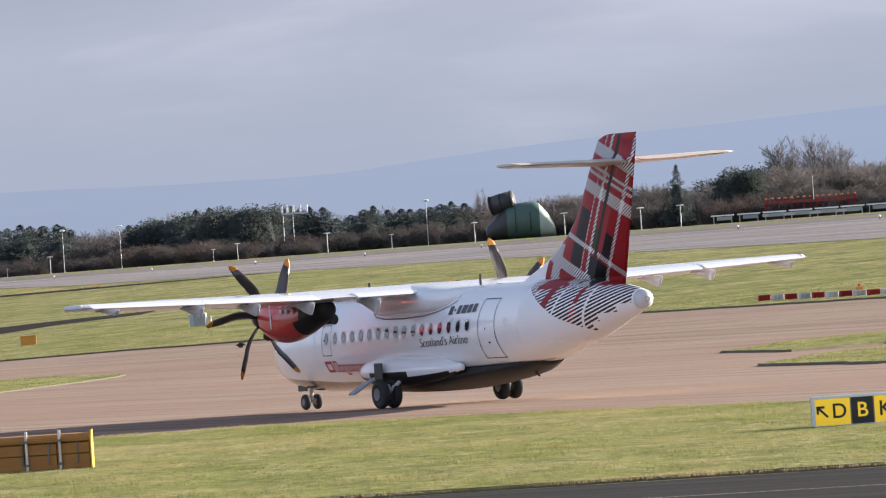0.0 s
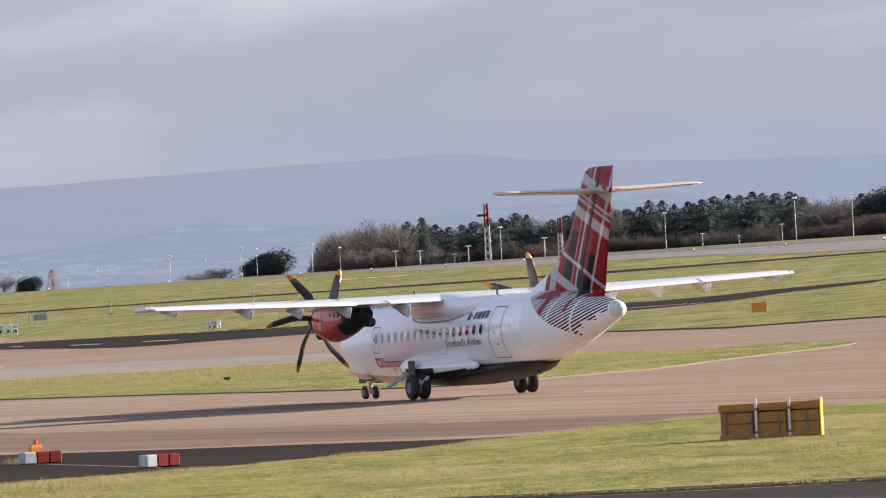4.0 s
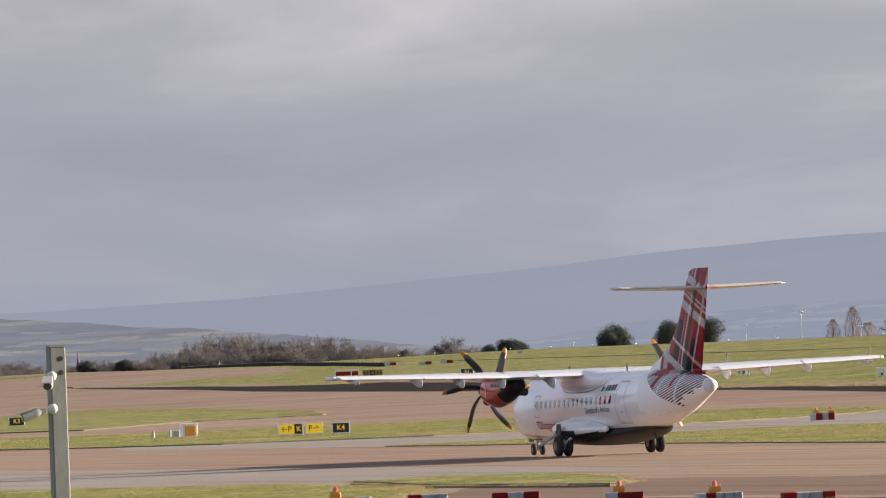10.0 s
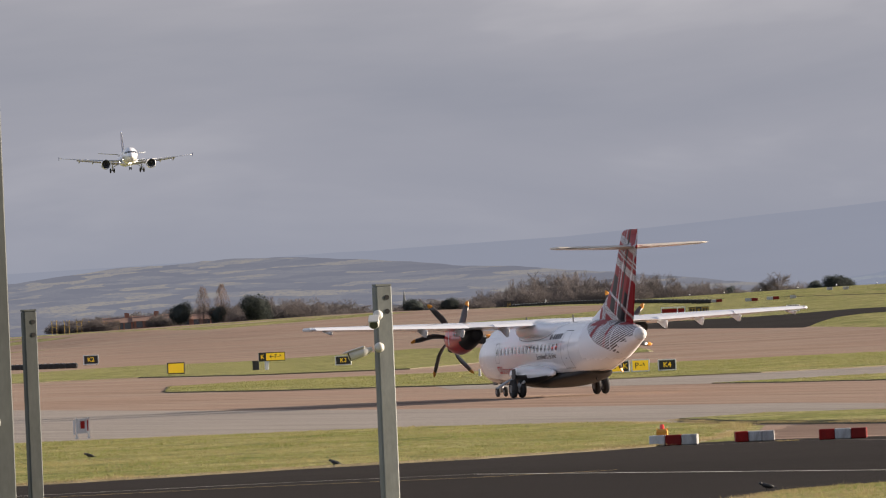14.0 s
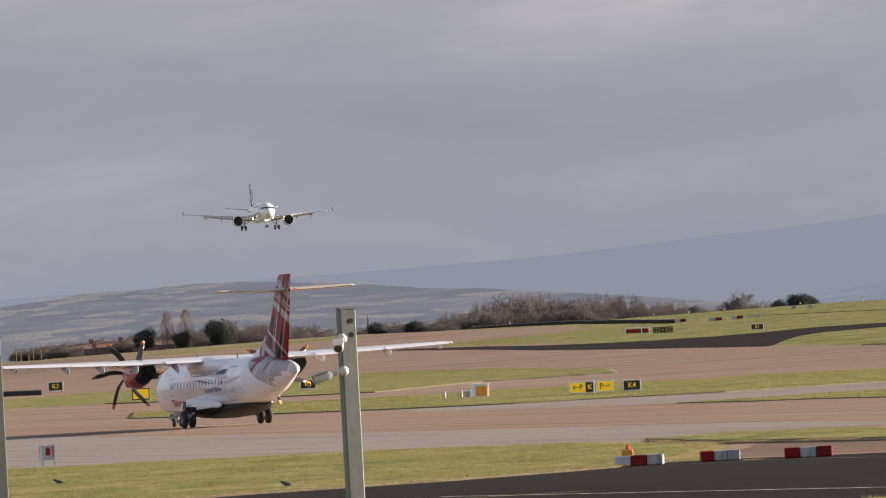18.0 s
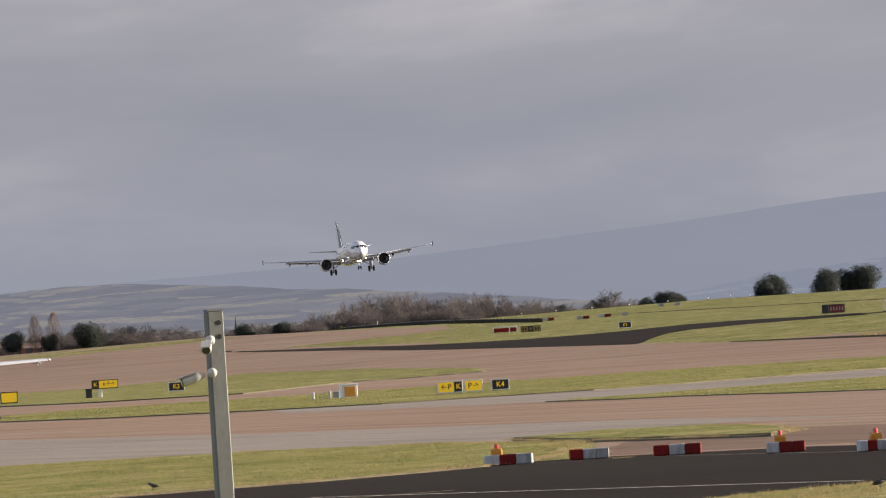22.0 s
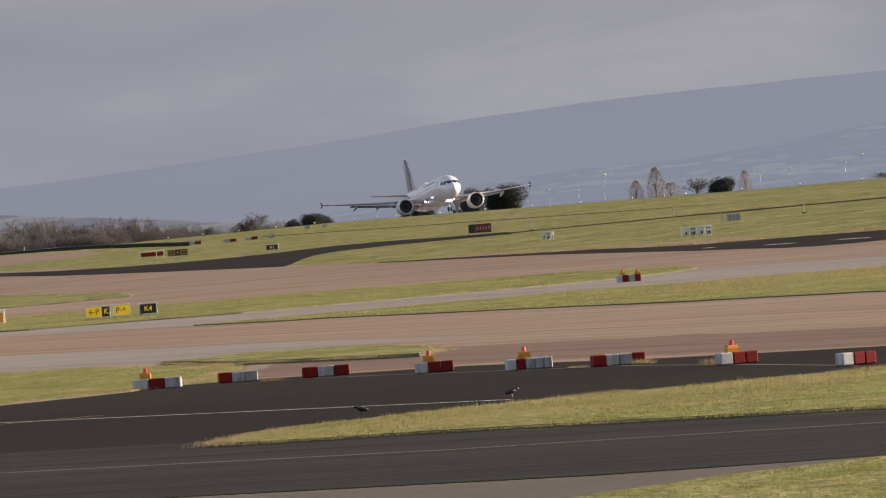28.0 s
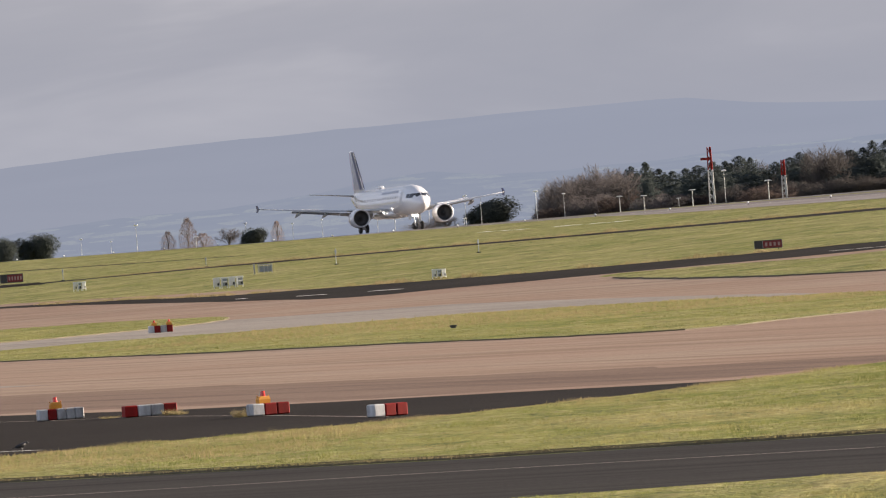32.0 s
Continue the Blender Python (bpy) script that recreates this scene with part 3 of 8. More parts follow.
MAIN_TRACK = [(-1036, 233.5, 3.6), (-1022, 238, 3.4), (-1010, 243, 3.2), (-990, 248.5, 3), (-972, 251, 3), (-955, 255, 3), (-935, 258.5, 3), (-910, 262, 3.2), (-890, 265, 3.4), (-875, 267.5, 4), (-860, 271, 4.8), (-848, 273, 5), (-830, 279, 4.5), (-812, 285, 3), (-803, 289, 1)]
for course in (TRACK, MAIN_TRACK):
    pavement("track", [uv_point(u, v - w) for u, v, w in course] + [uv_point(u, v + w) for u, v, w in reversed(course)], M["asphalt"], "narrow dark service track in the grass", 0.010)

# grass between the pavements
grass_island([(-32.8, 194.5), (-33.4, 198.5), (-33.5, 203.5), (-32.6, 208), (-31.2, 213), (-28, 218.7), (-25.5, 221.7), (-22.3, 225.8), (-20, 233), (-18.8, 236), (-17.6, 241), (-16.3, 248), (-14.5, 256), (-12.5, 264), (-9.5, 273.5), (-5, 274), (1, 266), (6, 257), (11, 248), (20, 233), (45, 204), (60, 185), (60, 161), (25, 172),
              (8, 177), (0, 179), (-10, 180.5), (-18, 184), (-27, 191.5)], "sunlit winter grass tongue beside the apron", 0.08, 2)
grass_island([(-75, 231), (-62, 255), (-57, 264.5), (-53, 270.5), (-50, 279), (-49.6, 285), (-50, 292), (-51, 300), (-54, 320), (-62, 340), (-70, 349.5), (-84, 349.5), (-110, 337), (-150, 300), (-150, 240), (-110, 181)], "rough winter grass wedge with straw patches", 0.08, 3)
grass_island([(-59, 339), (-57, 346), (-53, 343), (-49, 330), (-46, 315), (-46, 309.5), (-51, 318), (-55, 326)], "small grass island in the taxiway", 0.13, 4)
grass_island([(-84.5, 494), (-78, 481), (-74.5, 477), (-66, 457), (-62, 449), (-58.5, 441), (-54.5, 431.5), (-51, 423.5), (-47.8, 418), (-44.7, 412), (-41.5, 406), (-38.4, 398.5), (-35.5, 391.5), (-32.7, 385.5), (-30, 381), (-27.7, 379), (-25.8, 382), (-24.3, 391), (-21.3, 403), (-19.5, 425), (-17.2, 447), (-15.2, 469), (-19.5, 484), (-25.5, 487), (-29.2, 500), (-31.5, 502), (-34.8, 515), (-38.4, 524), (-41.9, 530), (-45.6, 536), (-49, 538.5), (-52, 539.5), (-55, 535), (-58.5, 533), (-62, 527), (-66, 528), (-70, 527), (-72.5, 520), (-75, 516), (-78, 511), (-81, 502)], lift=0.06, seed=5)
grass_island([(-135, 592), (-123, 569), (-110, 553), (-103, 548), (-97, 552), (-92, 554), (-88, 562), (-85, 571), (-80, 584), (-77, 599), (-75.2, 630), (-77, 646), (-79, 653), (-85, 670), (-90, 681), (-94.5, 688), (-98, 694), (-110, 706), (-117, 690), (-128, 679), (-136, 671), (-145, 667), (-147, 646)], lift=0.08, seed=6)
grass_island([(-188, 770), (-180, 780), (-163, 747), (-150, 743), (-157, 822), (-147, 830), (-156, 876), (-184, 971), (-210, 1040), (-220, 1007), (-235, 1015), (-228, 920), (-210, 850), (-250, 960), (-240, 880)], lift=0.1, seed=7, ragged=0.3)
grass_island([(10.6, 389), (13.8, 403), (18, 406), (40, 415), (45, 380), (16.6, 380), (12.9, 377)], lift=0.1, seed=9)
grass_island([(10.4, 338), (13.3, 358), (16, 366), (36, 372), (40, 330), (14, 323)], lift=0.1, seed=10)

grass_island([(-52, 652), (-45, 619), (-37, 590), (-30, 571), (-25, 557), (-18.6, 552), (-10, 540), (0, 522), (10, 508), (16, 495), (24, 478), (40, 441), (60, 460), (30, 520), (8, 551), (0, 568), (-8, 598), (-21, 636), (-30, 641), (-38, 640), (-45, 648)], lift=0.09, seed=11)
grass_island([(-14.5, 151), (-9, 151.3), (0, 149.3), (25, 145.3), (60, 139), (60, 105), (-22, 105), (-19, 138), (-17.3, 145.5)], "rough winter grass beside the service road", 0.07, 12)


def stripe(name, pts, width, material, label, lift):
    """A painted line along points."""
    left, right = [], []
    pts = [Vector(p) for p in pts]
    for k, p in enumerate(pts):
        d = (pts[min(k + 1, len(pts) - 1)] - pts[max(k - 1, 0)]).normalized()
        n = Vector((-d.y, d.x)) * width / 2
        left.append(p + n)
        right.append(p - n)
    return tagged(part(name, drape(left + right[::-1], lift), material), label, "marking", kind="structure")


stripe("white_line", [(-90, 205), (-62, 236), (-53, 243.5), (-48, 245), (-41, 236), (-31, 223)], 0.16, M["white_line"], "worn white edge line on the apron", 0.016)
stripe("base_line", [(-49.2, 280.6), (-44.5, 280.0), (-40, 272.2), (-36.4, 265.2), (-33.3, 260.6), (-28.6, 248), (-24.2, 233.8)], 0.09, M["road_paint"], "faint worn line under the barrier blocks", 0.017)
stripe("yellow_line", [(-62, 232), (-52, 239), (-47, 240), (-44, 243)], 0.16, M["yellow_line"], "faded yellow taxi line on the apron", 0.018)
stripe("road_line", [(-45, 192), (-35, 185), (-26, 177.5), (-17, 173.5), (-9, 169), (8, 163), (40, 153)], 0.12, M["road_paint"], "worn centre line of the service road", 0.02)
stripe("runway_line", [uv_point(-1500, 327), uv_point(-300, 327)], 0.9, M["white_line"], "white runway edge line", 0.03)
for u0, v0, u1, v1 in ((-1047, 291, -1042, 291), (-1038, 290.8, -1034, 290.6), (-1030, 290.3, -1026, 290.2), (-1018, 291, -1008, 291.2), (-1006, 291.5, -1001, 291.6), (-998, 291.4, -992, 291.8)):
    stripe("white_dash", [uv_point(u0, v0), uv_point(u1, v1)], 1.1, M["white_line"], "worn white edge marking beside the runway", 0.05)
for a, b in (((-88.4, 749), (-87.3, 746)), ((-81.4, 728), (-78.5, 721.5)), ((-74.6, 714), (-71.5, 707)), ((-38.6, 668), (-31.5, 660))):
    stripe("link_dash", [a, b], 0.5, M["white_line"], "worn white dash on the dark link taxiway", 0.03)


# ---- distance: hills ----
def hazy_hill_glow(name, low, high, field=None):
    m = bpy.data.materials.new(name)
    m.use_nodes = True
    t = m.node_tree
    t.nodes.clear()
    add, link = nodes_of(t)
    # the hills glow by themselves: distance haze and daylight are put into their colours
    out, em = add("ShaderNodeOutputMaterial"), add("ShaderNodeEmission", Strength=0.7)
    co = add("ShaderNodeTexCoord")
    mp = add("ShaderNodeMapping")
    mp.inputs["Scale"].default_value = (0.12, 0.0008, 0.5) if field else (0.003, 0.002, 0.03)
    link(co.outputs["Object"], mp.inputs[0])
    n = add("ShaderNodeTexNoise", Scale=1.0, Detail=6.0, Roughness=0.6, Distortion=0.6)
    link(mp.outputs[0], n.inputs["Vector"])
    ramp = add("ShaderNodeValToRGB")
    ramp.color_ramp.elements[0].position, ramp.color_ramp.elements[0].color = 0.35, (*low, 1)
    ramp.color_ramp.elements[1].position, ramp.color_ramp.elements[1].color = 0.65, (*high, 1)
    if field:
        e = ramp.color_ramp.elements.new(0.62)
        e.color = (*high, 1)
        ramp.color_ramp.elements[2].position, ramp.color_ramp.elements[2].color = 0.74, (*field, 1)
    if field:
        # hedged fields: one tone a field, darker along the hedges
        warp = add("ShaderNodeTexNoise", Scale=0.05, Detail=2.0)
        link(co.outputs["Object"], warp.inputs["Vector"])
        cells = add("ShaderNodeMapping")
        cells.inputs["Scale"].default_value = (0.06, 0.0, 0.75)
        cells.inputs["Rotation"].default_value = (0.0, 0.045, 0.0)
        link(co.outputs["Object"], cells.inputs[0])
        bent = add("ShaderNodeVectorMath")
        bent.operation = "MULTIPLY_ADD"
        link(warp.outputs["Color"], bent.inputs[0])
        bent.inputs[1].default_value = (0.5, 0.0, 1.1)
        link(cells.outputs[0], bent.inputs[2])
        vor = add("ShaderNodeTexVoronoi", Scale=1.0)
        link(bent.outputs[0], vor.inputs["Vector"])
        one = add("ShaderNodeSeparateColor")
        link(vor.outputs["Color"], one.inputs[0])
        both = add("ShaderNodeMix")
        both.data_type = "FLOAT"
        both.inputs[0].default_value = 0.55
        link(n.outputs["Fac"], both.inputs[2])
        link(one.outputs[0], both.inputs[3])
        # hedges and copses break the fields up
        edge = add("ShaderNodeTexNoise", Scale=0.55, Detail=6.0, Roughness=0.75)
        link(co.outputs["Object"], edge.inputs["Vector"])
        wood = add("ShaderNodeMapRange")
        wood.inputs["From Min"].default_value, wood.inputs["From Max"].default_value = 0.52, 0.64
        wood.inputs["To Max"].default_value = 0.45
        link(edge.outputs["Fac"], wood.inputs["Value"])
        less = add("ShaderNodeMath")
        less.operation = "SUBTRACT"
        link(both.outputs[0], less.inputs[0])
        link(wood.outputs[0], less.inputs[1])
        link(less.outputs[0], ramp.inputs[0])
    else:
        link(n.outputs["Fac"], ramp.inputs[0])
    # this tint paints the left greyer and dimmer, as under thicker cloud
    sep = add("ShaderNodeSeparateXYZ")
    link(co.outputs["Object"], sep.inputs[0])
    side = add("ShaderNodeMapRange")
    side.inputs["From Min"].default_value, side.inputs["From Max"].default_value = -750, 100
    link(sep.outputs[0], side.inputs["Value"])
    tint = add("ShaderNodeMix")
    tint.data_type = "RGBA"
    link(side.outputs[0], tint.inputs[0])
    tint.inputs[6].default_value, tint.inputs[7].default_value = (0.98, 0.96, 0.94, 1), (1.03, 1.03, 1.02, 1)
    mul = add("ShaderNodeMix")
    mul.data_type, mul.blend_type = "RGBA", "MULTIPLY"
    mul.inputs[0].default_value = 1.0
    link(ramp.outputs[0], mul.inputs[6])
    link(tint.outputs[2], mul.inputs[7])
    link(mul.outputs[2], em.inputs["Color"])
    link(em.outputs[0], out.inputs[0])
    return m


def ridge(name, profile, reach, material, label, rough, seed):
    """A range of hills: bearings and heights of its skyline, sloping down towards the airfield."""
    bm = bmesh.new()
    noise_at = Vector((seed * 7.3, 0, 0))
    tops, mids, feet, backs = [], [], [], []
    a0, a1 = profile[0][0], profile[-1][0]
    n = 260
    for k in range(n + 1):
        b = a0 + (a1 - a0) * k / n
        h = float(np.interp(b, *zip(*profile))) * reach / 17600 + EYE[2]
        h += rough * (noise.noise(noise_at + Vector((b * 3.1, 0, 0))) + 0.5 * noise.noise(noise_at + Vector((b * 14, 2, 0))))
        way = Vector((math.sin(radians(b)), math.cos(radians(b)), 0))
        tops.append(way * reach + Vector((0, 0, h)))
        mids.append(way * (reach - 260) + Vector((0, 0, h * 0.55)))
        feet.append(way * (reach - 520) + Vector((0, 0, -25)))
        backs.append(way * (reach + 120) + Vector((0, 0, -25)))
    loft(bm, [feet, mids, tops, backs], closed=False, caps=False)
    return tagged(part(name, bm, material, smooth=True), label, "hills", kind="structure")


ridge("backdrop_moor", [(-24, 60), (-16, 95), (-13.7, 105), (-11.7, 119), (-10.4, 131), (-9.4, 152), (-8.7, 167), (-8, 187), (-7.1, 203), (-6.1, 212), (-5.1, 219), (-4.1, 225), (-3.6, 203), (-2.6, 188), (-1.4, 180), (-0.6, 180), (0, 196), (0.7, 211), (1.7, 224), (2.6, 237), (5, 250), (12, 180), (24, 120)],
      4750, hazy_hill_glow("far_moor", (0.144, 0.159, 0.195), (0.151, 0.166, 0.202)), "hazy blue moorland ridge on the skyline", 0.4, 1)
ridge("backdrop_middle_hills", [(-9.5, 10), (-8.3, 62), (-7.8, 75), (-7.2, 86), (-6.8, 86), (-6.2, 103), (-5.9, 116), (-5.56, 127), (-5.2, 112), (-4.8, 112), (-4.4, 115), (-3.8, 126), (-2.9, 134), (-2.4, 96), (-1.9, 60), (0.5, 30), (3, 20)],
      4300, hazy_hill_glow("middle_hills", (0.131, 0.149, 0.187), (0.137, 0.155, 0.191), (0.158, 0.176, 0.2)), "hazy foothills with pale fields", 0.5, 2)
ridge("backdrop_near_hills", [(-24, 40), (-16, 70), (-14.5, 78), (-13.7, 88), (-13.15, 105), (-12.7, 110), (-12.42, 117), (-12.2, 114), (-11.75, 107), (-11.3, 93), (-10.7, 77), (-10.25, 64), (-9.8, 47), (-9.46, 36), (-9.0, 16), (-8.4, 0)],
      4000, hazy_hill_glow("near_hills", (0.1, 0.107, 0.13), (0.122, 0.128, 0.146), (0.165, 0.158, 0.148)), "hillside with woods and pale winter fields, haze put into its colours", 0.7, 3)


# ---- the turboprop airliner ----
def tartan_paint():
    """Red, black and white check running with the fin's sweep; white paint where it fades out on the body."""
    m = bpy.data.materials.new("tartan_tail_paint")
    m.use_nodes = True
    t = m.node_tree
    add, link = nodes_of(t)
    b = t.nodes["Principled BSDF"]
    b.inputs["Roughness"].default_value, b.inputs["Specular IOR Level"].default_value = 0.42, 0.2
    co = add("ShaderNodeTexCoord")
    sep = add("ShaderNodeSeparateXYZ")
    link(co.outputs["Object"], sep.inputs[0])
    X, Z = sep.outputs[0], sep.outputs[2]

    def f(op, a, b_=None, c=None):
        n = add("ShaderNodeMath")
        n.operation = op
        for k, v in enumerate((a, b_, c)):
            if v is None:
                continue
            if isinstance(v, (int, float)):
                n.inputs[k].default_value = v
            else:
                link(v, n.inputs[k])
        return n.outputs[0]

    # p: across the bands that run up the fin; q: across those that cross it
    p = f("ADD", X, f("MULTIPLY", Z, 0.55))
    q = f("SUBTRACT", Z, f("MULTIPLY", X, f("ADD", 0.42, f("MULTIPLY", Z, -0.015))))

    def band(v, at, width):
        return f("LESS_THAN", f("ABSOLUTE", f("SUBTRACT", v, at)), width / 2)

    def most(*items):
        out = items[0]
        for it in items[1:]:
            out = f("MAXIMUM", out, it)
        return out

    hatch_a = f("LESS_THAN", f("FRACT", f("MULTIPLY", f("ADD", X, f("MULTIPLY", Z, 1.9)), 5.6)), 0.52)
    rear = f("ADD", X, f("MULTIPLY", Z, 0.277))
    hinge = band(p, -7.38, 0.17)
    dark = most(f("MULTIPLY", band(p, -6.3, 0.62), band(q, 7.75, 1.75)), f("MULTIPLY", band(p, -7.66, 1.15), band(q, 7.0, 0.95)), f("MULTIPLY", band(p, -7.97, 0.5), band(q, 7.95, 0.8)), hinge)
    olive = f("MULTIPLY", band(p, -7.17, 0.36), band(q, 7.98, 0.75))
    wide = most(band(q, 9.27, 0.34), band(q, 10.38, 0.34), band(q, 6.72, 0.34), f("MULTIPLY", band(p, -5.2, 0.5), f("LESS_THAN", Z, 4.5)), f("MULTIPLY", band(rear, -12.2, 0.44), f("LESS_THAN", Z, 5.1)))
    thin = most(band(p, -7.02, 0.14), band(p, -8.33, 0.17), band(q, 7.62, 0.14), band(q, 9.68, 0.09), band(q, 9.86, 0.09), band(p, -6.68, 0.05))
    white = f("MULTIPLY", most(wide, thin), hatch_a)
    cross = f("MULTIPLY", most(band(q, 9.27, 0.36), band(q, 7.62, 0.14)), most(band(p, -7.02, 0.14), band(p, -8.33, 0.17)))

    def mix(fac, a, c):
        n = add("ShaderNodeMix")
        n.data_type = "RGBA"
        link(fac, n.inputs[0])
        for k, v in ((6, a), (7, c)):
            if isinstance(v, tuple):
                n.inputs[k].default_value = (*v, 1)
            else:
                link(v, n.inputs[k])
        return n.outputs[2]

    c = mix(dark, (0.25, 0.008, 0.015), (0.008, 0.009, 0.012))
    c = mix(olive, c, (0.05, 0.038, 0.016))
    c = mix(f("MAXIMUM", wide, thin), c, (0.045, 0.014, 0.02))
    c = mix(f("MAXIMUM", white, cross), c, (0.74, 0.74, 0.77))
    c = mix(f("MULTIPLY", hinge, f("GREATER_THAN", Z, 3.3)), c, (0.012, 0.012, 0.014))
    # where the check frays out on the body: strokes of it on white, cut off in three steps
    low = f("LESS_THAN", Z, 3.22)
    hatch_b = f("LESS_THAN", f("FRACT", f("MULTIPLY", f("ADD", f("MULTIPLY", X, 0.3), Z), 9.5)), 0.55)
    fringe = mix(most(band(p, -6.5, 0.34), band(p, -8.0, 0.24)), (0.03, 0.016, 0.024), (0.22, 0.012, 0.02))
    solid = f("MULTIPLY", most(band(p, -6.5, 0.34), f("MULTIPLY", band(p, -8.0, 0.2), f("GREATER_THAN", Z, 2.75))), f("GREATER_THAN", Z, 2.35))
    c = mix(low, c, mix(f("MAXIMUM", hatch_b, solid), (0.74, 0.74, 0.77), fringe))

    def pick(test, a, b_):
        return f("ADD", f("MULTIPLY", test, a), f("MULTIPLY", f("SUBTRACT", 1.0, test), b_))

    first, second = f("GREATER_THAN", X, -8.35), f("GREATER_THAN", X, -10.05)
    foot = pick(first, f("ADD", f("MULTIPLY", X, 0.5), 6.72), pick(second, f("ADD", f("MULTIPLY", X, 0.35), 5.42), f("SUBTRACT", f("MULTIPLY", f("FRACT", f("MULTIPLY", X, 1.15)), 0.22), f("ADD", f("MULTIPLY", X, 0.28), 0.72))))
    gap = f("MULTIPLY", low, most(band(p, -5.75, 0.1), band(p, -7.1, 0.09), band(p, -8.55, 0.1)))
    plain = most(f("LESS_THAN", Z, foot), gap, f("MULTIPLY", low, f("LESS_THAN", X, -12.0)), f("GREATER_THAN", p, -4.62))
    c = mix(plain, c, (0.74, 0.74, 0.77))
    link(c, b.inputs["Base Color"])
    return m


def two_tone_paint():
    """White hull paint, uneven black below a line that runs low under the nose and higher from the gear back."""
    m = M["hull"].copy()
    m.name = "white_over_black_paint"
    t = m.node_tree
    add, link = nodes_of(t)
    b = t.nodes["Principled BSDF"]
    was = b.inputs["Base Color"].links[0].from_socket
    co = add("ShaderNodeTexCoord")
    sep = add("ShaderNodeSeparateXYZ")
    link(co.outputs["Object"], sep.inputs[0])
    line = None
    for x0, x1, a, b_ in ((2.6, 3.4, 1.07, 0.8), (-2.0, -8.0, 0.0, 0.15), (5.0, 8.8, 0.0, 0.2)):
        r = add("ShaderNodeMapRange")
        for k, v in (("From Min", x0), ("From Max", x1), ("To Min", a), ("To Max", b_)):
            r.inputs[k].default_value = v
        link(sep.outputs[0], r.inputs["Value"])
        if line is None:
            line = r
        else:
            more = add("ShaderNodeMath")
            link(line.outputs[0], more.inputs[0])
            link(r.outputs[0], more.inputs[1])
            line = more
    d = add("ShaderNodeMath")
    d.operation = "SUBTRACT"
    link(line.outputs[0], d.inputs[0])
    link(sep.outputs[2], d.inputs[1])
    soft = add("ShaderNodeMapRange")
    for k, v in (("From Min", -0.02), ("From Max", 0.03)):
        soft.inputs[k].default_value = v
    link(d.outputs[0], soft.inputs["Value"])
    mottle = add("ShaderNodeTexNoise", Scale=1.1, Detail=4.0)
    ramp = add("ShaderNodeValToRGB")
    ramp.color_ramp.elements[0].position, ramp.color_ramp.elements[0].color = 0.35, (0.012, 0.011, 0.01, 1)
    ramp.color_ramp.elements[1].position, ramp.color_ramp.elements[1].color = 0.7, (0.04, 0.03, 0.027, 1)
    link(co.outputs["Object"], mottle.inputs["Vector"])
    link(mottle.outputs["Fac"], ramp.inputs[0])
    x = add("ShaderNodeMix")
    x.data_type = "RGBA"
    link(soft.outputs[0], x.inputs[0])
    link(was, x.inputs[6])
    link(ramp.outputs[0], x.inputs[7])
    link(x.outputs[2], b.inputs["Base Color"])
    return m


TWO_TONE = two_tone_paint()
TARTAN = tartan_paint()


def oval(x, zc, ry, rz, n=28, flat=0.0):
    return [Vector((x, ry * math.cos(2 * math.pi * k / n), zc + rz * math.sin(2 * math.pi * k / n) * (1 - flat * (math.sin(2 * math.pi * k / n) < 0)))) for k in range(n)]


def airfoil(lead, trail, thick, n=9):
    """A section from lead to trail, upright thickness, as a closed ring."""
    lead, trail = Vector(lead), Vector(trail)
    up, down = [], []
    for k in range(n + 1):
        s = 0.5 - 0.5 * math.cos(math.pi * k / n)
        h = thick * 2.6 * (0.2969 * math.sqrt(s) - 0.126 * s - 0.3516 * s * s + 0.2843 * s ** 3 - 0.1015 * s ** 4) * 2
        c = lead.lerp(trail, s)
        up.append(c + Vector((0, 0, h * 0.55)))
        down.append(c - Vector((0, 0, h * 0.45)))
    return up + down[-2:0:-1]


STATIONS = [(10.37, 1.52, 0.05, 0.05), (10.2, 1.54, 0.32, 0.28), (9.9, 1.58, 0.58, 0.52), (9.4, 1.66, 0.85, 0.82), (8.8, 1.75, 1.08, 1.08), (8.1, 1.86, 1.27, 1.29), (7.3, 1.93, 1.38, 1.4), (6.4, 1.95, 1.42, 1.44), (2.0, 1.99, 1.43, 1.45),
            (-2.6, 2.03, 1.43, 1.44), (-4.0, 2.08, 1.41, 1.4), (-5.4, 2.19, 1.35, 1.3), (-6.8, 2.32, 1.23, 1.19), (-8.2, 2.44, 1.05, 1.03), (-9.6, 2.57, 0.82, 0.82), (-10.8, 2.68, 0.58, 0.6), (-11.7, 2.74, 0.38, 0.41), (-12.15, 2.76, 0.27, 0.29), (-12.33, 2.76, 0.2, 0.2)]


def eased(stations, step):
    """The same line of sections with rounded steps between them."""
    out = []
    for k in range(len(stations) - 1):
        a, b = stations[k], stations[k + 1]
        before, after = stations[max(k - 1, 0)], stations[min(k + 2, len(stations) - 1)]
        n = max(1, int(abs(b[0] - a[0]) / step))
        for j in range(n):
            f = j / n
            x = a[0] + (b[0] - a[0]) * f
            row = [x]
            for c in (1, 2, 3):
                ta = (b[c] - before[c]) / (b[0] - before[0]) * (b[0] - a[0])
                tb = (after[c] - a[c]) / (after[0] - a[0]) * (b[0] - a[0])
                row.append((2 * f ** 3 - 3 * f ** 2 + 1) * a[c] + (f ** 3 - 2 * f ** 2 + f) * ta + (3 * f ** 2 - 2 * f ** 3) * b[c] + (f ** 3 - f ** 2) * tb)
            out.append(tuple(row))
    return out + [stations[-1]]


BODY = eased(STATIONS, 0.3)


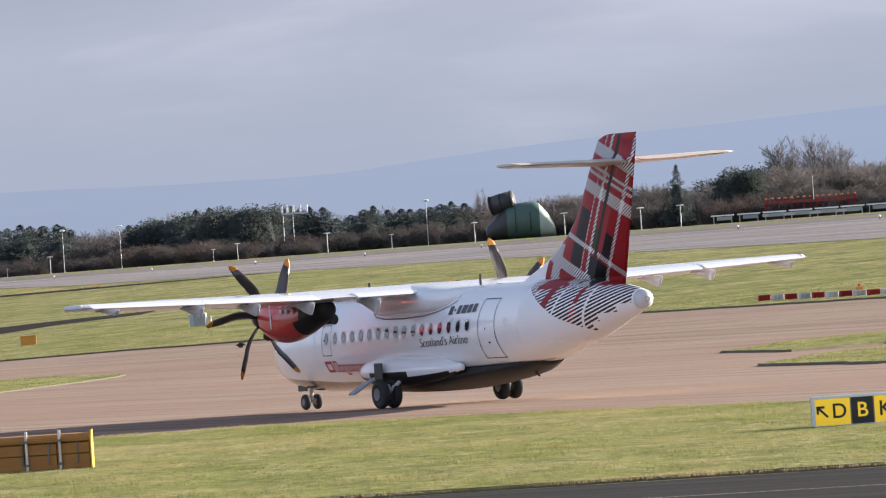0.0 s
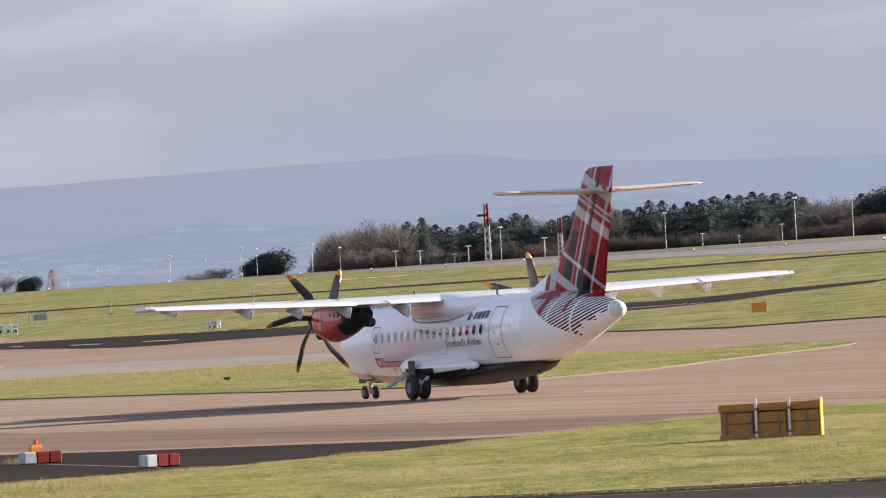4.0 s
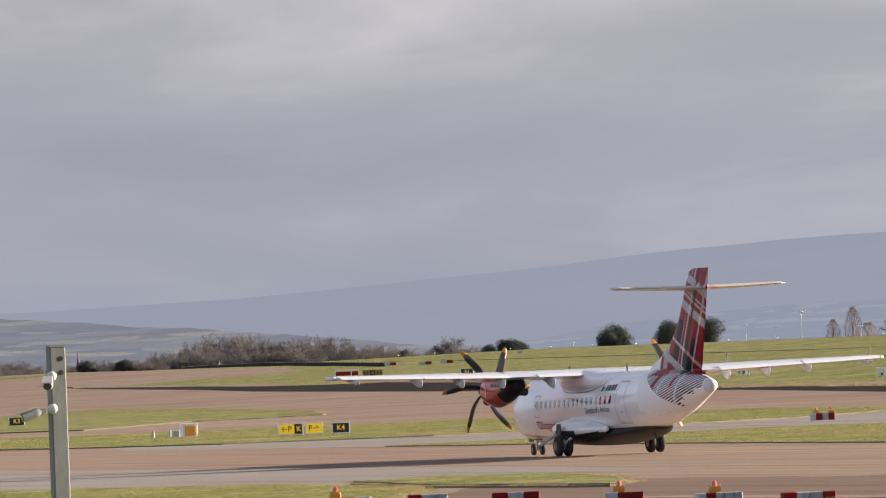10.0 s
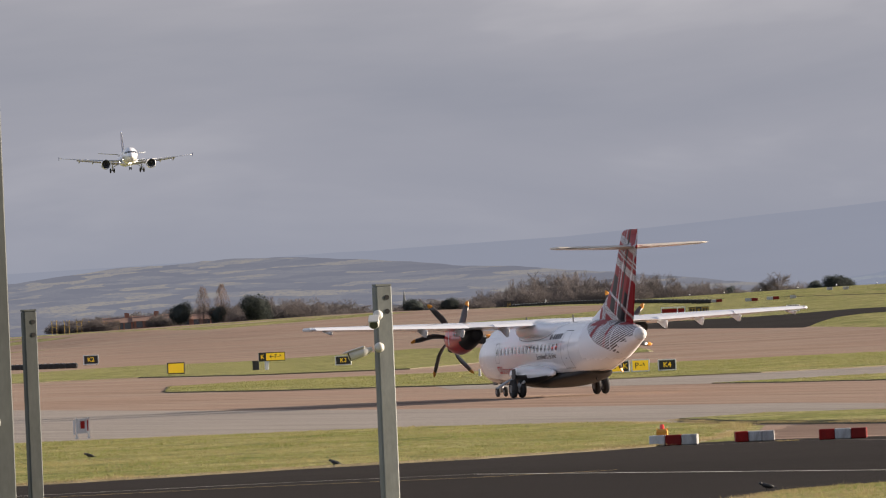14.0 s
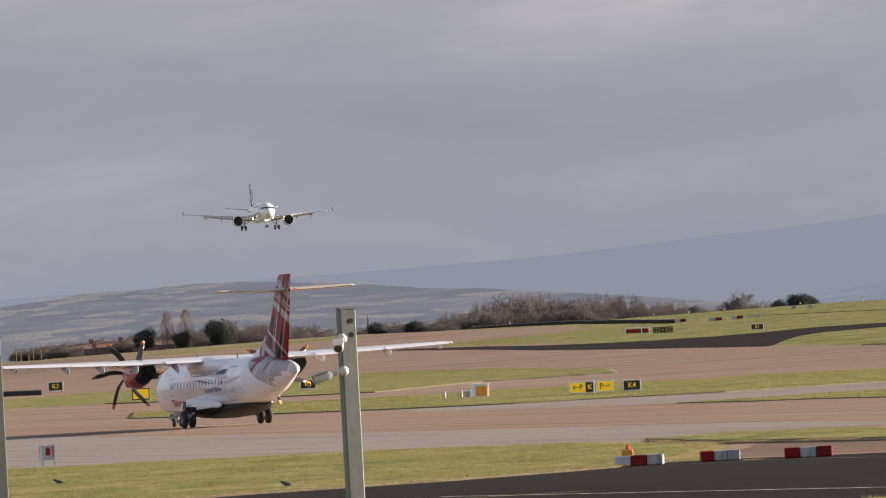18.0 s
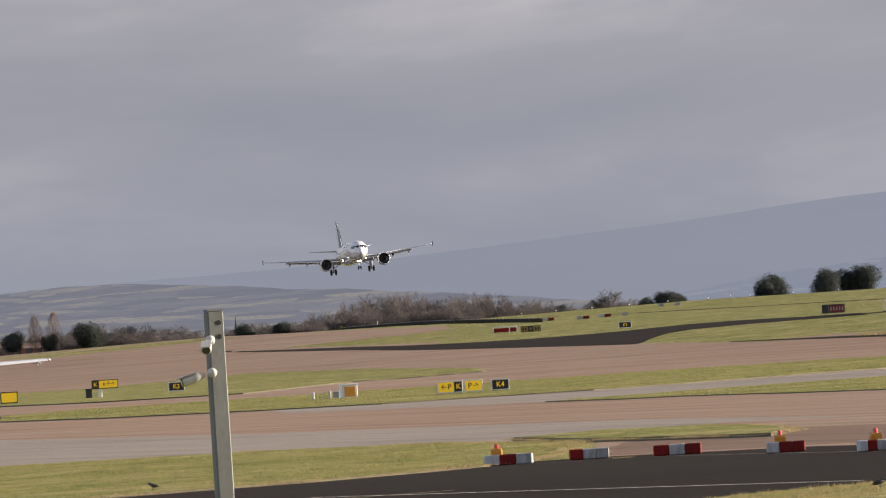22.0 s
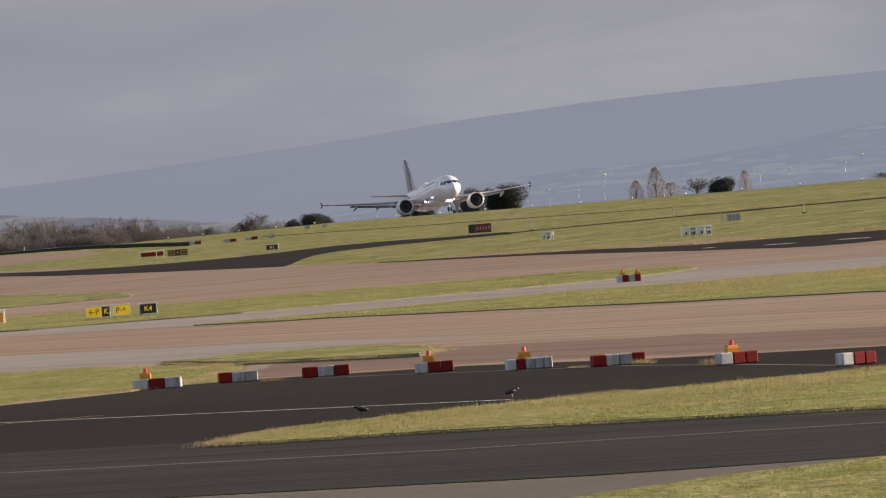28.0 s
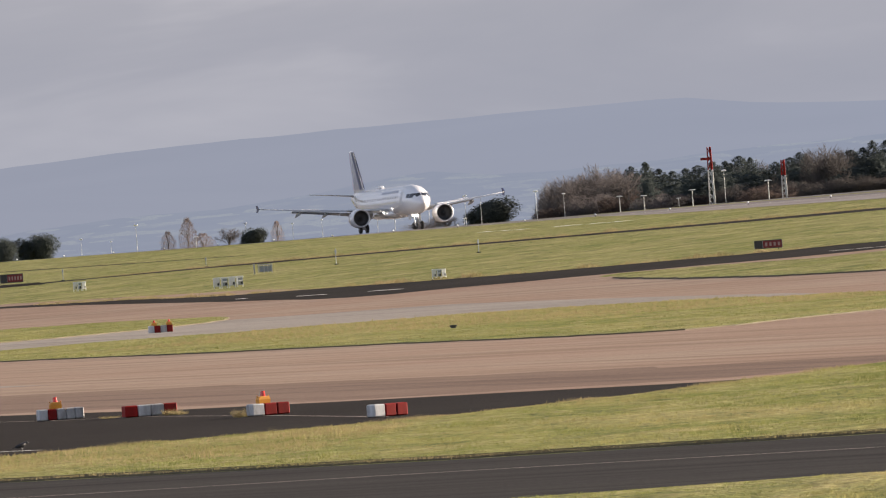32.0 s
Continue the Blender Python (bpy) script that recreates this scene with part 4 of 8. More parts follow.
def body_at(x):
    xs = [b[0] for b in BODY][::-1]
    return [float(np.interp(x, xs, [b[k] for b in BODY][::-1])) for k in (1, 2, 3)]


def side_point(x, z, out=0.0, side=1):
    """A point on the body's skin at that station and height, with the outward lean of the skin there in degrees."""
    zc, ry, rz = body_at(x)
    s = max(-1, min(1, (z - zc) / rz))
    a = math.asin(s)
    return Vector((x, side * (ry * math.cos(a) + out), z)), a


def skin_patch(bm, x0, x1, z0, z1, side=1, out=0.012, nx=3, nz=5, round_=0.0):
    """A sheet lying on the body's side, a little proud of it."""
    grid = []
    for i in range(nx + 1):
        row = []
        for j in range(nz + 1):
            x, z = x0 + (x1 - x0) * i / nx, z0 + (z1 - z0) * j / nz
            if round_:
                inset = round_ * (abs(2 * j / nz - 1) ** 3)
                x = max(min(x0, x1) + inset, min(max(x0, x1) - inset, x))
            row.append(bm.verts.new(side_point(x, z, out, side)[0]))
        grid.append(row)
    for a, b in zip(grid, grid[1:]):
        for k in range(nz):
            f = (a[k], b[k], b[k + 1], a[k + 1])
            bm.faces.new(f if side < 0 else f[::-1])
    return bm


def frame_patch(bm, x0, x1, z0, z1, w, side=1, out=0.012):
    for a, b, c, d in ((x0, x0 + w, z0, z1), (x1 - w, x1, z0, z1), (x0, x1, z0, z0 + w), (x0, x1, z1 - w, z1)):
        skin_patch(bm, a, b, c, d, side, out, 1, max(4, int((d - c) * 9)))
    return bm


def wheel(parent, at, radius, width, name="wheel"):
    hub = part(name, rod(bmesh.new(), (0, -width * 0.52, 0), (0, width * 0.52, 0), radius * 0.45, n=14), M["rim"], parent)
    hub.matrix_basis = Matrix.Translation(at)
    bm = bmesh.new()
    prof = [(0.42, 0.42), (0.44, 0.78), (0.36, 0.95), (0.2, 1.0), (-0.2, 1.0), (-0.36, 0.95), (-0.44, 0.78), (-0.42, 0.42)]
    rings = []
    for k in range(20):
        a = 2 * math.pi * k / 20
        rings.append([Vector((radius * r * math.cos(a), w * width, radius * r * math.sin(a))) for w, r in prof])
    rings.append(rings[0])
    loft(bm, rings, closed=True, caps=False)
    bmesh.ops.remove_doubles(bm, verts=bm.verts, dist=1e-4)
    bmesh.ops.recalc_face_normals(bm, faces=bm.faces)
    part("tyre", bm, M["tyre"], hub, smooth=True)
    return hub


def make_turboprop():
    plane = thing("turboprop_airliner", "white twin-turboprop airliner with tartan tail taxiing away", "airliner")
    bm = bmesh.new()
    loft(bm, [oval(*r, 48) for r in BODY])
    bmesh.ops.recalc_face_normals(bm, faces=bm.faces)
    fus = part("fuselage", bm, [TWO_TONE, TARTAN], plane, "white painted fuselage with tartan fading in at the tail", True)
    for poly in fus.data.polygons:
        c = poly.center
        if c.x < -6.8 and c.z > 1.7:
            poly.material_index = 1
    # wing
    span = [(0.0, 1.62, -1.1, 3.37, 0.88), (4.6, 1.62, -1.1, 3.38, 0.86), (8.7, 1.2, -1.0, 3.5, 0.62), (12.0, 0.72, -0.82, 3.6, 0.4), (12.28, 0.45, -0.7, 3.61, 0.16)]
    bm = bmesh.new()
    rings = [airfoil((le, -y, z), (te, -y, z), th) for y, le, te, z, th in reversed(span[1:])] + [airfoil((le, y, z), (te, y, z), th) for y, le, te, z, th in span]
    loft(bm, rings)
    bmesh.ops.recalc_face_normals(bm, faces=bm.faces)
    wing = part("wing", bm, M["hull"], plane, "white straight high wing", True)
    for s in (1, -1):
        # flaps and ailerons lie in a shallow step at the trailing edge
        for y0, y1, nm in ((1.5, 3.4, "flap"), (4.7, 8.4, "flap"), (8.5, 12.0, "aileron")):
            bm = bmesh.new()
            te0, te1 = (float(np.interp(y, [p[0] for p in span], [p[2] for p in span])) for y in (y0, y1))
            z0, z1 = (float(np.interp(y, [p[0] for p in span], [p[3] for p in span])) for y in (y0, y1))
            loft(bm, [airfoil((te0 + 0.55, s * y0, z0 + 0.055), (te0 - 0.14, s * y0, z0 - 0.03), 0.36, 5), airfoil((te1 + 0.5, s * y1, z1 + 0.045), (te1 - 0.1, s * y1, z1 - 0.03), 0.3, 5)])
            bmesh.ops.recalc_face_normals(bm, faces=bm.faces)
            part(nm, bm, M["hull"], wing)
        for y, k in ((2.8, 1.0), (5.0, 0.85), (6.8, 0.8), (8.65, 0.72), (11.4, 0.4)):
            bm = bmesh.new()
            z = float(np.interp(y, [p[0] for p in span], [p[3] for p in span])) - 0.08
            loft(bm, [[Vector((x, s * y + dy * w, z - dz * k)) for dy, dz in ((-0.07, 0), (0.07, 0), (0.1, d * 0.6), (0.05, d), (-0.05, d), (-0.1, d * 0.6))] for x, w, d in ((0.3, 0.3, 0.05), (-0.3, 0.9, 0.16), (-0.85, 1, 0.36), (-1.15, 0.9, 0.44), (-1.36, 0.5, 0.1))])
            bmesh.ops.recalc_face_normals(bm, faces=bm.faces)
            part("flap_fairing", bm, M["grey_paint"], wing)
        # blunt grey end of the wing, added as a block; it is no lamp
        part("wingtip_light", block(bmesh.new(), (-0.05, s * 12.2, 3.61), (1.1, 0.2, 0.17), bevel=0.07), M["grey_paint"], wing)
    # fairing between wing and body
    bm = bmesh.new()
    rings = []
    for x, w, zc, h in eased([(2.7, 0.5, 3.2, 0.18), (2.25, 1.2, 3.14, 0.4), (1.6, 1.48, 3.13, 0.5), (-0.9, 1.5, 3.11, 0.46), (-1.7, 1.42, 3.08, 0.4), (-2.5, 1.08, 3.12, 0.34), (-3.1, 0.6, 3.2, 0.26), (-3.7, 0.12, 3.26, 0.16)], 0.2):
        rings.append([Vector((x, w * math.copysign(abs(math.cos(a)) ** 0.55, math.cos(a)), zc + h * math.copysign(abs(math.sin(a)) ** 0.7, math.sin(a)))) for a in [2 * math.pi * k / 32 for k in range(32)]])
    loft(bm, rings)
    bmesh.ops.recalc_face_normals(bm, faces=bm.faces)
    part("wing_fairing", bm, M["hull"], plane, smooth=True)
    # fin
    fin = [(3.1, -4.4, -11.15, 0.1), (3.5, -5.2, -11.28, 0.2), (3.66, -5.65, -11.32, 0.25), (3.95, -6.5, -11.4, 0.29), (4.29, -7.25, -11.5, 0.3), (4.7, -7.95, -11.62, 0.29), (5.15, -8.5, -11.74, 0.28), (5.65, -8.92, -11.88, 0.26), (6.19, -9.27, -12.03, 0.25), (7.11, -9.92, -12.3, 0.22), (7.4, -10.15, -12.38, 0.2), (7.52, -10.5, -12.41, 0.14), (7.56, -10.85, -12.42, 0.07)]
    bm = bmesh.new()
    rings = []
    for z, le, te, th in fin:
        ring = []
        for p in airfoil((le, 0, 0), (te, 0, 0), th):
            ring.append(Vector((p.x, p.z, z)))
        rings.append(ring)
    loft(bm, rings)
    bmesh.ops.recalc_face_normals(bm, faces=bm.faces)
    part("fin", bm, TARTAN, plane, "tall tartan-painted fin in red, black and white", True)
    bm = bmesh.new()
    rings = []
    for z, le, te, th in ((3.45, -9.27, -11.26, 0.14), (6.6, -11.0, -12.15, 0.1), (7.35, -11.42, -12.37, 0.08)):
        rings.append([Vector((p.x, p.z, z)) for p in airfoil((le, 0, 0), (te - 0.03, 0, 0), th + 0.1, 5)])
    loft(bm, rings)
    bmesh.ops.recalc_face_normals(bm, faces=bm.faces)
    part("rudder", bm, TARTAN, plane, smooth=True)
    # tailplane with its fairing
    tail = [(0.0, -9.9, -12.05, 6.74, 0.4), (1.8, -10.15, -11.9, 6.78, 0.34), (3.4, -10.4, -11.72, 6.82, 0.27), (3.65, -10.6, -11.65, 6.83, 0.16)]
    bm = bmesh.new()
    loft(bm, [airfoil((le, -y, z), (te, -y, z), th) for y, le, te, z, th in reversed(tail[1:])] + [airfoil((le, y, z), (te, y, z), th) for y, le, te, z, th in tail])
    bmesh.ops.recalc_face_normals(bm, faces=bm.faces)
    # tan stands in for light off the ground under the tailplane
    tp = part("tailplane", bm, M["tan"], plane, smooth=True)
    for s in (1, -1):
        bm = bmesh.new()
        loft(bm, [airfoil((-11.3, s * 0.4, 6.8), (-12.12, s * 0.4, 6.76), 0.13, 5), airfoil((-11.1, s * 3.3, 6.81), (-11.72, s * 3.3, 6.78), 0.08, 5)])
        bmesh.ops.recalc_face_normals(bm, faces=bm.faces)
        part("elevator", bm, M["tan"], tp)
    bm = bmesh.new()
    loft(bm, [oval(x, 6.78, r, r * 0.8, 12) for x, r in ((-9.9, 0.04), (-10.2, 0.1), (-11.2, 0.16), (-12.0, 0.12), (-12.2, 0.05))])
    part("tail_fairing", bm, TARTAN, plane, smooth=True)
    bm = bmesh.new()
    loft(bm, [oval(x, 2.76, r, r, 16) for x, r in ((-12.1, 0.3), (-12.26, 0.27), (-12.4, 0.19))])
    tc = part("tail_cone", bm, M["grey_paint"], plane, "metal tail cone ring", True)
    part("tail_lamp", rod(bmesh.new(), (-12.38, 0, 2.76), (-12.44, 0, 2.76), 0.1, 0.07), M["steel"], tc)
    # engines
    for s in (1, -1):
        bm = bmesh.new()
        y = s * 4.06
        sect = [(3.45, 2.88, 0.36, 0.4), (3.15, 2.84, 0.48, 0.54), (2.6, 2.78, 0.55, 0.62), (2.0, 2.77, 0.56, 0.64), (1.3, 2.82, 0.53, 0.58), (0.6, 2.92, 0.48, 0.48), (0.1, 2.99, 0.42, 0.4), (-0.3, 3.05, 0.34, 0.3), (-0.42, 3.06, 0.2, 0.18)]
        loft(bm, [[p + Vector((0, y, 0)) for p in oval(*q, 24)] for q in eased(sect, 0.25)])
        bmesh.ops.recalc_face_normals(bm, faces=bm.faces)
        nac = part("engine_nacelle", bm, [M["cowl"], M["black"]], plane, "red engine nacelle, black at the rear and lower side", True)
        for poly in nac.data.polygons:
            if poly.center.x < 0.72 + 0.6 * max(0.0, 2.85 - poly.center.z):
                poly.material_index = 1
        part("exhaust", rod(bmesh.new(), (0.6, y - s * 0.3, 2.78), (0.0, y - s * 0.42, 2.75), 0.17, 0.16, 12), M["dark_metal"], nac)
        part("air_intake", block(bmesh.new(), (3.1, y, 2.38), (0.5, 0.6, 0.3), bevel=0.1), M["black"], nac)
        part("cowl_stripe", block(bmesh.new(), (2.2, y + s * 0.565, 2.86), (0.05, 0.03, 0.6), bevel=0.01), M["sign_frame"], nac)
        for k in range(3):
            part("cowl_vent", block(bmesh.new(), (1.6 - 0.35 * k, y + s * 0.5, 3.06), (0.16, 0.06, 0.14), bevel=0.01), M["grey_paint"], nac)
        prop = new("propeller")
        prop.parent = plane
        prop.matrix_basis = Matrix.Translation((3.68, y, 2.88))
        bm = bmesh.new()
        loft(bm, [oval(x, 0, r, r, 16) for x, r in ((-0.25, 0.34), (0.05, 0.33), (0.3, 0.26), (0.5, 0.14), (0.58, 0.03))])
        part("spinner", bm, M["black"], prop, smooth=True)
        root = bmesh.new()
        tipb = bmesh.new()
        for bm2, r0, r1 in ((root, 0.28, 1.75), (tipb, 1.75, 1.965)):
            rows = []
            for j in range(8):
                r = r0 + (r1 - r0) * j / 7
                q = r / 1.965
                chord = 0.13 + 0.21 * math.sin(math.pi * min(q * 0.92 + 0.06, 1)) ** 0.8
                if q > 0.93:
                    chord *= max(0.35, 1 - ((q - 0.93) / 0.07) ** 2 * 0.65)
                sweep = -0.62 * max(0, q - 0.4) ** 2 + 0.1 * math.sin(math.pi * min(q * 1.4, 1))
                tw = radians(62 - 40 * q)
                ca, sa = math.cos(tw), math.sin(tw)
                ring = []
                for cx, th in ((0.5, 0), (0.2, 0.045), (-0.25, 0.035), (-0.5, 0), (-0.25, -0.02), (0.2, -0.03)):
                    a, b_ = cx * chord, th * chord * 2.2
                    ring.append(Vector((a * sa + b_ * ca - 0.02, a * ca - b_ * sa - sweep, r)))
                rows.append(ring)
            loft(bm2, rows)
            bmesh.ops.recalc_face_normals(bm2, faces=bm2.faces)
        me_root = part("blade", root, M["blade"], prop, smooth=True)
        me_tip = part("blade_tip", tipb, M["blade_tip"], me_root, "orange blade tip", True)
        for k in range(1, 6):
            b2 = new("blade", me_root.data)
            b2.parent = prop
            b2.matrix_basis = pose(0, 0, 0, 60 * k, 0, 0)
            t2 = new("blade_tip", me_tip.data)
            t2.parent = b2
            t2["label"] = "orange blade tip"
    # doors, windows, lettering on both sides
    for s in (1, -1):
        for k in range(17):
            x = 4.84 - 0.555 * k
            z = 2.23 - 0.019 * x
            bm = skin_patch(bmesh.new(), x - 0.12, x + 0.12, z - 0.17, z + 0.17, s, 0.012, 4, 6, 0.1)
            w = part("window", bm, M["glass"], plane)
            part("window_rim", frame_patch(bmesh.new(), x - 0.14, x + 0.14, z - 0.195, z + 0.195, 0.022, s, 0.009), M["grey_paint"], w)
        for x0, x1, z0, z1 in ((-5.6, -4.65, 1.3, 3.06), (4.55, 5.13, 1.62, 2.55)):
            d = part("door", frame_patch(bmesh.new(), x0, x1, z0, z1, 0.024, s, 0.014), M["seam"], plane, "outlined cabin door")
            part("door_handle", skin_patch(bmesh.new(), x0 + 0.35, x0 + 0.45, z0 + 0.45, z0 + 0.5, s, 0.016, 1, 1), M["dark_metal"], d)
            part("door_latch", skin_patch(bmesh.new(), x0 + 0.5, x0 + 0.54, z0 + 0.85, z0 + 0.92, s, 0.016, 1, 1), M["dark_metal"], d)
        part("service_hatch", frame_patch(bmesh.new(), -6.25, -6.12, 2.25, 2.45, 0.02, s, 0.014), M["grey_paint"], plane)
        part("cargo_door", frame_patch(bmesh.new(), 5.6, 6.7, 1.35, 2.75, 0.022, s, 0.014), M["grey_paint"], plane)
        part("cockpit_window", skin_patch(bmesh.new(), 7.9, 8.75, 2.28, 2.75, s, 0.012, 4, 3), M["glass"], plane)
        part("nose_lamp", skin_patch(bmesh.new(), 7.55, 7.63, 1.5, 1.58, s, 0.02, 2, 2), M["lamp_head"], plane, "small bright lamp by the nose")
    # registration and operator's marks as plain bars
    for x, w in ((-2.86, 0.22), (-3.1, 0.1), (-3.34, 0.2), (-3.66, 0.28), (-3.98, 0.22), (-4.28, 0.22)):
        z = 2.79 - 0.03 * (x + 3.5)
        part("registration_mark", skin_patch(bmesh.new(), x - w / 2, x + w / 2, z - (0.03 if w < 0.15 else 0.12), z + (0.03 if w < 0.15 else 0.12), 1, 0.016, 1, 2), M["letter"], plane)
    part("logo_mark", frame_patch(bmesh.new(), 4.76, 5.18, 1.12, 1.46, 0.08, 1, 0.014), M["logo_red"], plane, "red logo mark")
    for j in range(8):
        x = 4.56 - 0.272 * j
        part("logo_bar", frame_patch(bmesh.new(), x - 0.105, x + 0.105, 1.12 - (0.1 if j == 2 else 0), 1.34 + (0.12 if j == 0 else 0), 0.045, 1, 0.014), M["logo_red"], plane)
    p, a = side_point(-2.6, 1.88, 0.02)
    turn = Matrix.Translation(p) @ Matrix(((-1, 0, 0), (0, -math.sin(a), math.cos(a)), (0, math.cos(a), math.sin(a)))).to_4x4() @ pose(0, 0, 0, 0, 0, 1.2)
    lettering("Scotland's Airline", 0.4, M["letter"], plane, turn @ Matrix.Diagonal((1.06, 0.95, 1, 1)), "slogan", bold=-0.004)
    # landing gear and its fairings
    for s in (1, -1):
        bm = bmesh.new()
        loft(bm, [[p + Vector((0, s * 1.35, 0)) for p in oval(x, zc, ry, rz, 16)] for x, zc, ry, rz in eased([(2.9, 1.1, 0.08, 0.1), (2.0, 1.08, 0.46, 0.34), (1.0, 1.06, 0.62, 0.46), (-0.8, 1.06, 0.62, 0.45), (-2.2, 1.08, 0.42, 0.34), (-3.5, 1.1, 0.08, 0.1)], 0.25)])
        bmesh.ops.recalc_face_normals(bm, faces=bm.faces)
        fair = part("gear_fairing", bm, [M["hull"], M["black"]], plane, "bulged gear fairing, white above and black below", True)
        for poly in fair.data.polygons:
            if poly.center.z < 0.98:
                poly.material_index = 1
        leg = part("main_gear_leg", rods(((0.1, s * 1.5, 1.0), (0, s * 2.05, 0.5), 0.1), ((-0.8, s * 1.6, 1.1), (0, s * 2.05, 0.42), 0.06), ((0, s * 1.8, 0.42), (0, s * 2.3, 0.42), 0.07)), M["grey_paint"], plane)
        part("gear_door", block(bmesh.new(), (0.35, s * 2.1, 1.1), (0.5, 0.05, 0.5), bevel=0.02), M["dark_metal"], leg)
        bm = bmesh.new()
        loft(bm, [[Vector((x, s * y, z)), Vector((x + 0.42, s * y, z)), Vector((x + 0.42, s * y, z - 0.05)), Vector((x, s * y, z - 0.05))] for x, y, z in ((0.5, 1.75, 1.02), (0.62, 2.25, 0.82), (0.7, 2.75, 0.5))])
        bmesh.ops.recalc_face_normals(bm, faces=bm.faces)
        part("gear_flap", bm, M["grey_box"], leg)
        for dy in (-0.21, 0.21):
            WHEELS.append((wheel(plane, (0, s * 2.05 + dy, 0.425), 0.425, 0.27), 0.425))
    bm = bmesh.new()
    loft(bm, [oval(x, z, ry, rz, 18) for x, z, ry, rz in eased([(3.0, 0.78, 0.5, 0.12), (2.4, 0.75, 1.2, 0.3), (1.0, 0.76, 1.5, 0.38), (-1.6, 0.78, 1.5, 0.38), (-3.4, 0.88, 1.25, 0.34), (-5.2, 1.02, 0.9, 0.28), (-6.6, 1.2, 0.4, 0.14)], 0.3)])
    bmesh.ops.recalc_face_normals(bm, faces=bm.faces)
    part("belly_fairing", bm, M["black"], plane, "black belly fairing", True)
    for s in (1, -1):
        bm = bmesh.new()
        line = [(2.2, 2.95), (2.05, 2.8), (1.8, 2.7), (1.2, 2.63), (0.0, 2.62), (-1.2, 2.66), (-2.0, 2.76), (-2.6, 2.9), (-2.9, 3.05), (-2.85, 3.2)]
        for (xa, za), (xb, zb) in zip(line, line[1:]):
            q = [side_point(xa, za - 0.016, 0.02, s)[0], side_point(xb, zb - 0.016, 0.02, s)[0], side_point(xb, zb + 0.016, 0.02, s)[0], side_point(xa, za + 0.016, 0.02, s)[0]]
            bm.faces.new([bm.verts.new(v) for v in q])
        part("fairing_seam", bm, M["seam"], plane)
    part("nose_gear_leg", rods(((8.65, 0, 1.2), (8.78, 0, 0.28), 0.07), ((8.2, 0, 1.1), (8.75, 0, 0.55), 0.04), ((8.78, -0.2, 0.235), (8.78, 0.2, 0.235), 0.04)), M["grey_paint"], plane)
    for s in (1, -1):
        part("nose_gear_door", block(bmesh.new(), (8.6, s * 0.36, 0.75), (0.6, 0.03, 0.36), bevel=0.01), M["dark_metal"], plane)
        WHEELS.append((wheel(plane, (8.78, s * 0.2, 0.235), 0.235, 0.16), 0.235))
    for x in (4.5, -2.5):
        part("antenna", block(bmesh.new(), (x, 0, body_at(x)[0] + body_at(x)[2] + 0.14), (0.12, 0.03, 0.36), bevel=0.01), M["dark_metal"], plane)
    part("tail_skid", rod(bmesh.new(), (-5.2, 0, 0.95), (-5.7, 0, 0.7), 0.05, 0.03), M["dark_metal"], plane)
    return plane


WHEELS = []
turboprop = make_turboprop()


# ---- the landing jet ----
JET = [(17.7, 3.3, 0.05, 0.05), (17.45, 3.32, 0.45, 0.42), (16.9, 3.38, 0.9, 0.85), (16.1, 3.5, 1.33, 1.3), (15.0, 3.66, 1.68, 1.68), (13.6, 3.78, 1.9, 1.95), (11.8, 3.83, 1.975, 2.07), (-6.0, 3.83, 1.975, 2.07), (-9.0, 3.95, 1.88, 1.95), (-12.0, 4.25, 1.6, 1.65), (-15.0, 4.65, 1.15, 1.2), (-18.0, 5.0, 0.6, 0.65), (-19.5, 5.12, 0.26, 0.3), (-19.9, 5.15, 0.1, 0.12)]


def jet_skin(x, up, side, out=0.02):
    """A point on the jet's skin: degrees up from its side."""
    xs = [b[0] for b in JET][::-1]
    zc, ry, rz = (float(np.interp(x, xs, [b[k] for b in JET][::-1])) for k in (1, 2, 3))
    a = radians(up)
    return Vector((x, side * (ry + out) * math.cos(a), zc + (rz + out) * math.sin(a)))


def jet_patch(x0, x1, a0, a1, side, nx=4, na=4, out=0.02):
    bm = bmesh.new()
    g = [[bm.verts.new(jet_skin(x0 + (x1 - x0) * i / nx, a0 + (a1 - a0) * j / na, side, out)) for j in range(na + 1)] for i in range(nx + 1)]
    for p, q in zip(g, g[1:]):
        for k in range(na):
            bm.faces.new((p[k], q[k], q[k + 1], p[k + 1]))
    return bm


def jet_pane(x0, x1, z0, z1, side, out=0.02):
    """A pane between two heights on the jet's skin."""
    bm = bmesh.new()
    xs = [b[0] for b in JET][::-1]
    g = []
    for i in range(5):
        x = x0 + (x1 - x0) * i / 4
        zc, rz = (float(np.interp(x, xs, [b[k] for b in JET][::-1])) for k in (1, 3))
        a0, a1 = (math.degrees(math.asin(max(-1, min(0.99, (z - zc) / rz)))) for z in (z0, z1))
        g.append([bm.verts.new(jet_skin(x, a0 + (a1 - a0) * j / 3, side, out)) for j in range(4)])
    for p, q in zip(g, g[1:]):
        for k in range(3):
            bm.faces.new((p[k], q[k], q[k + 1], p[k + 1]))
    return bm




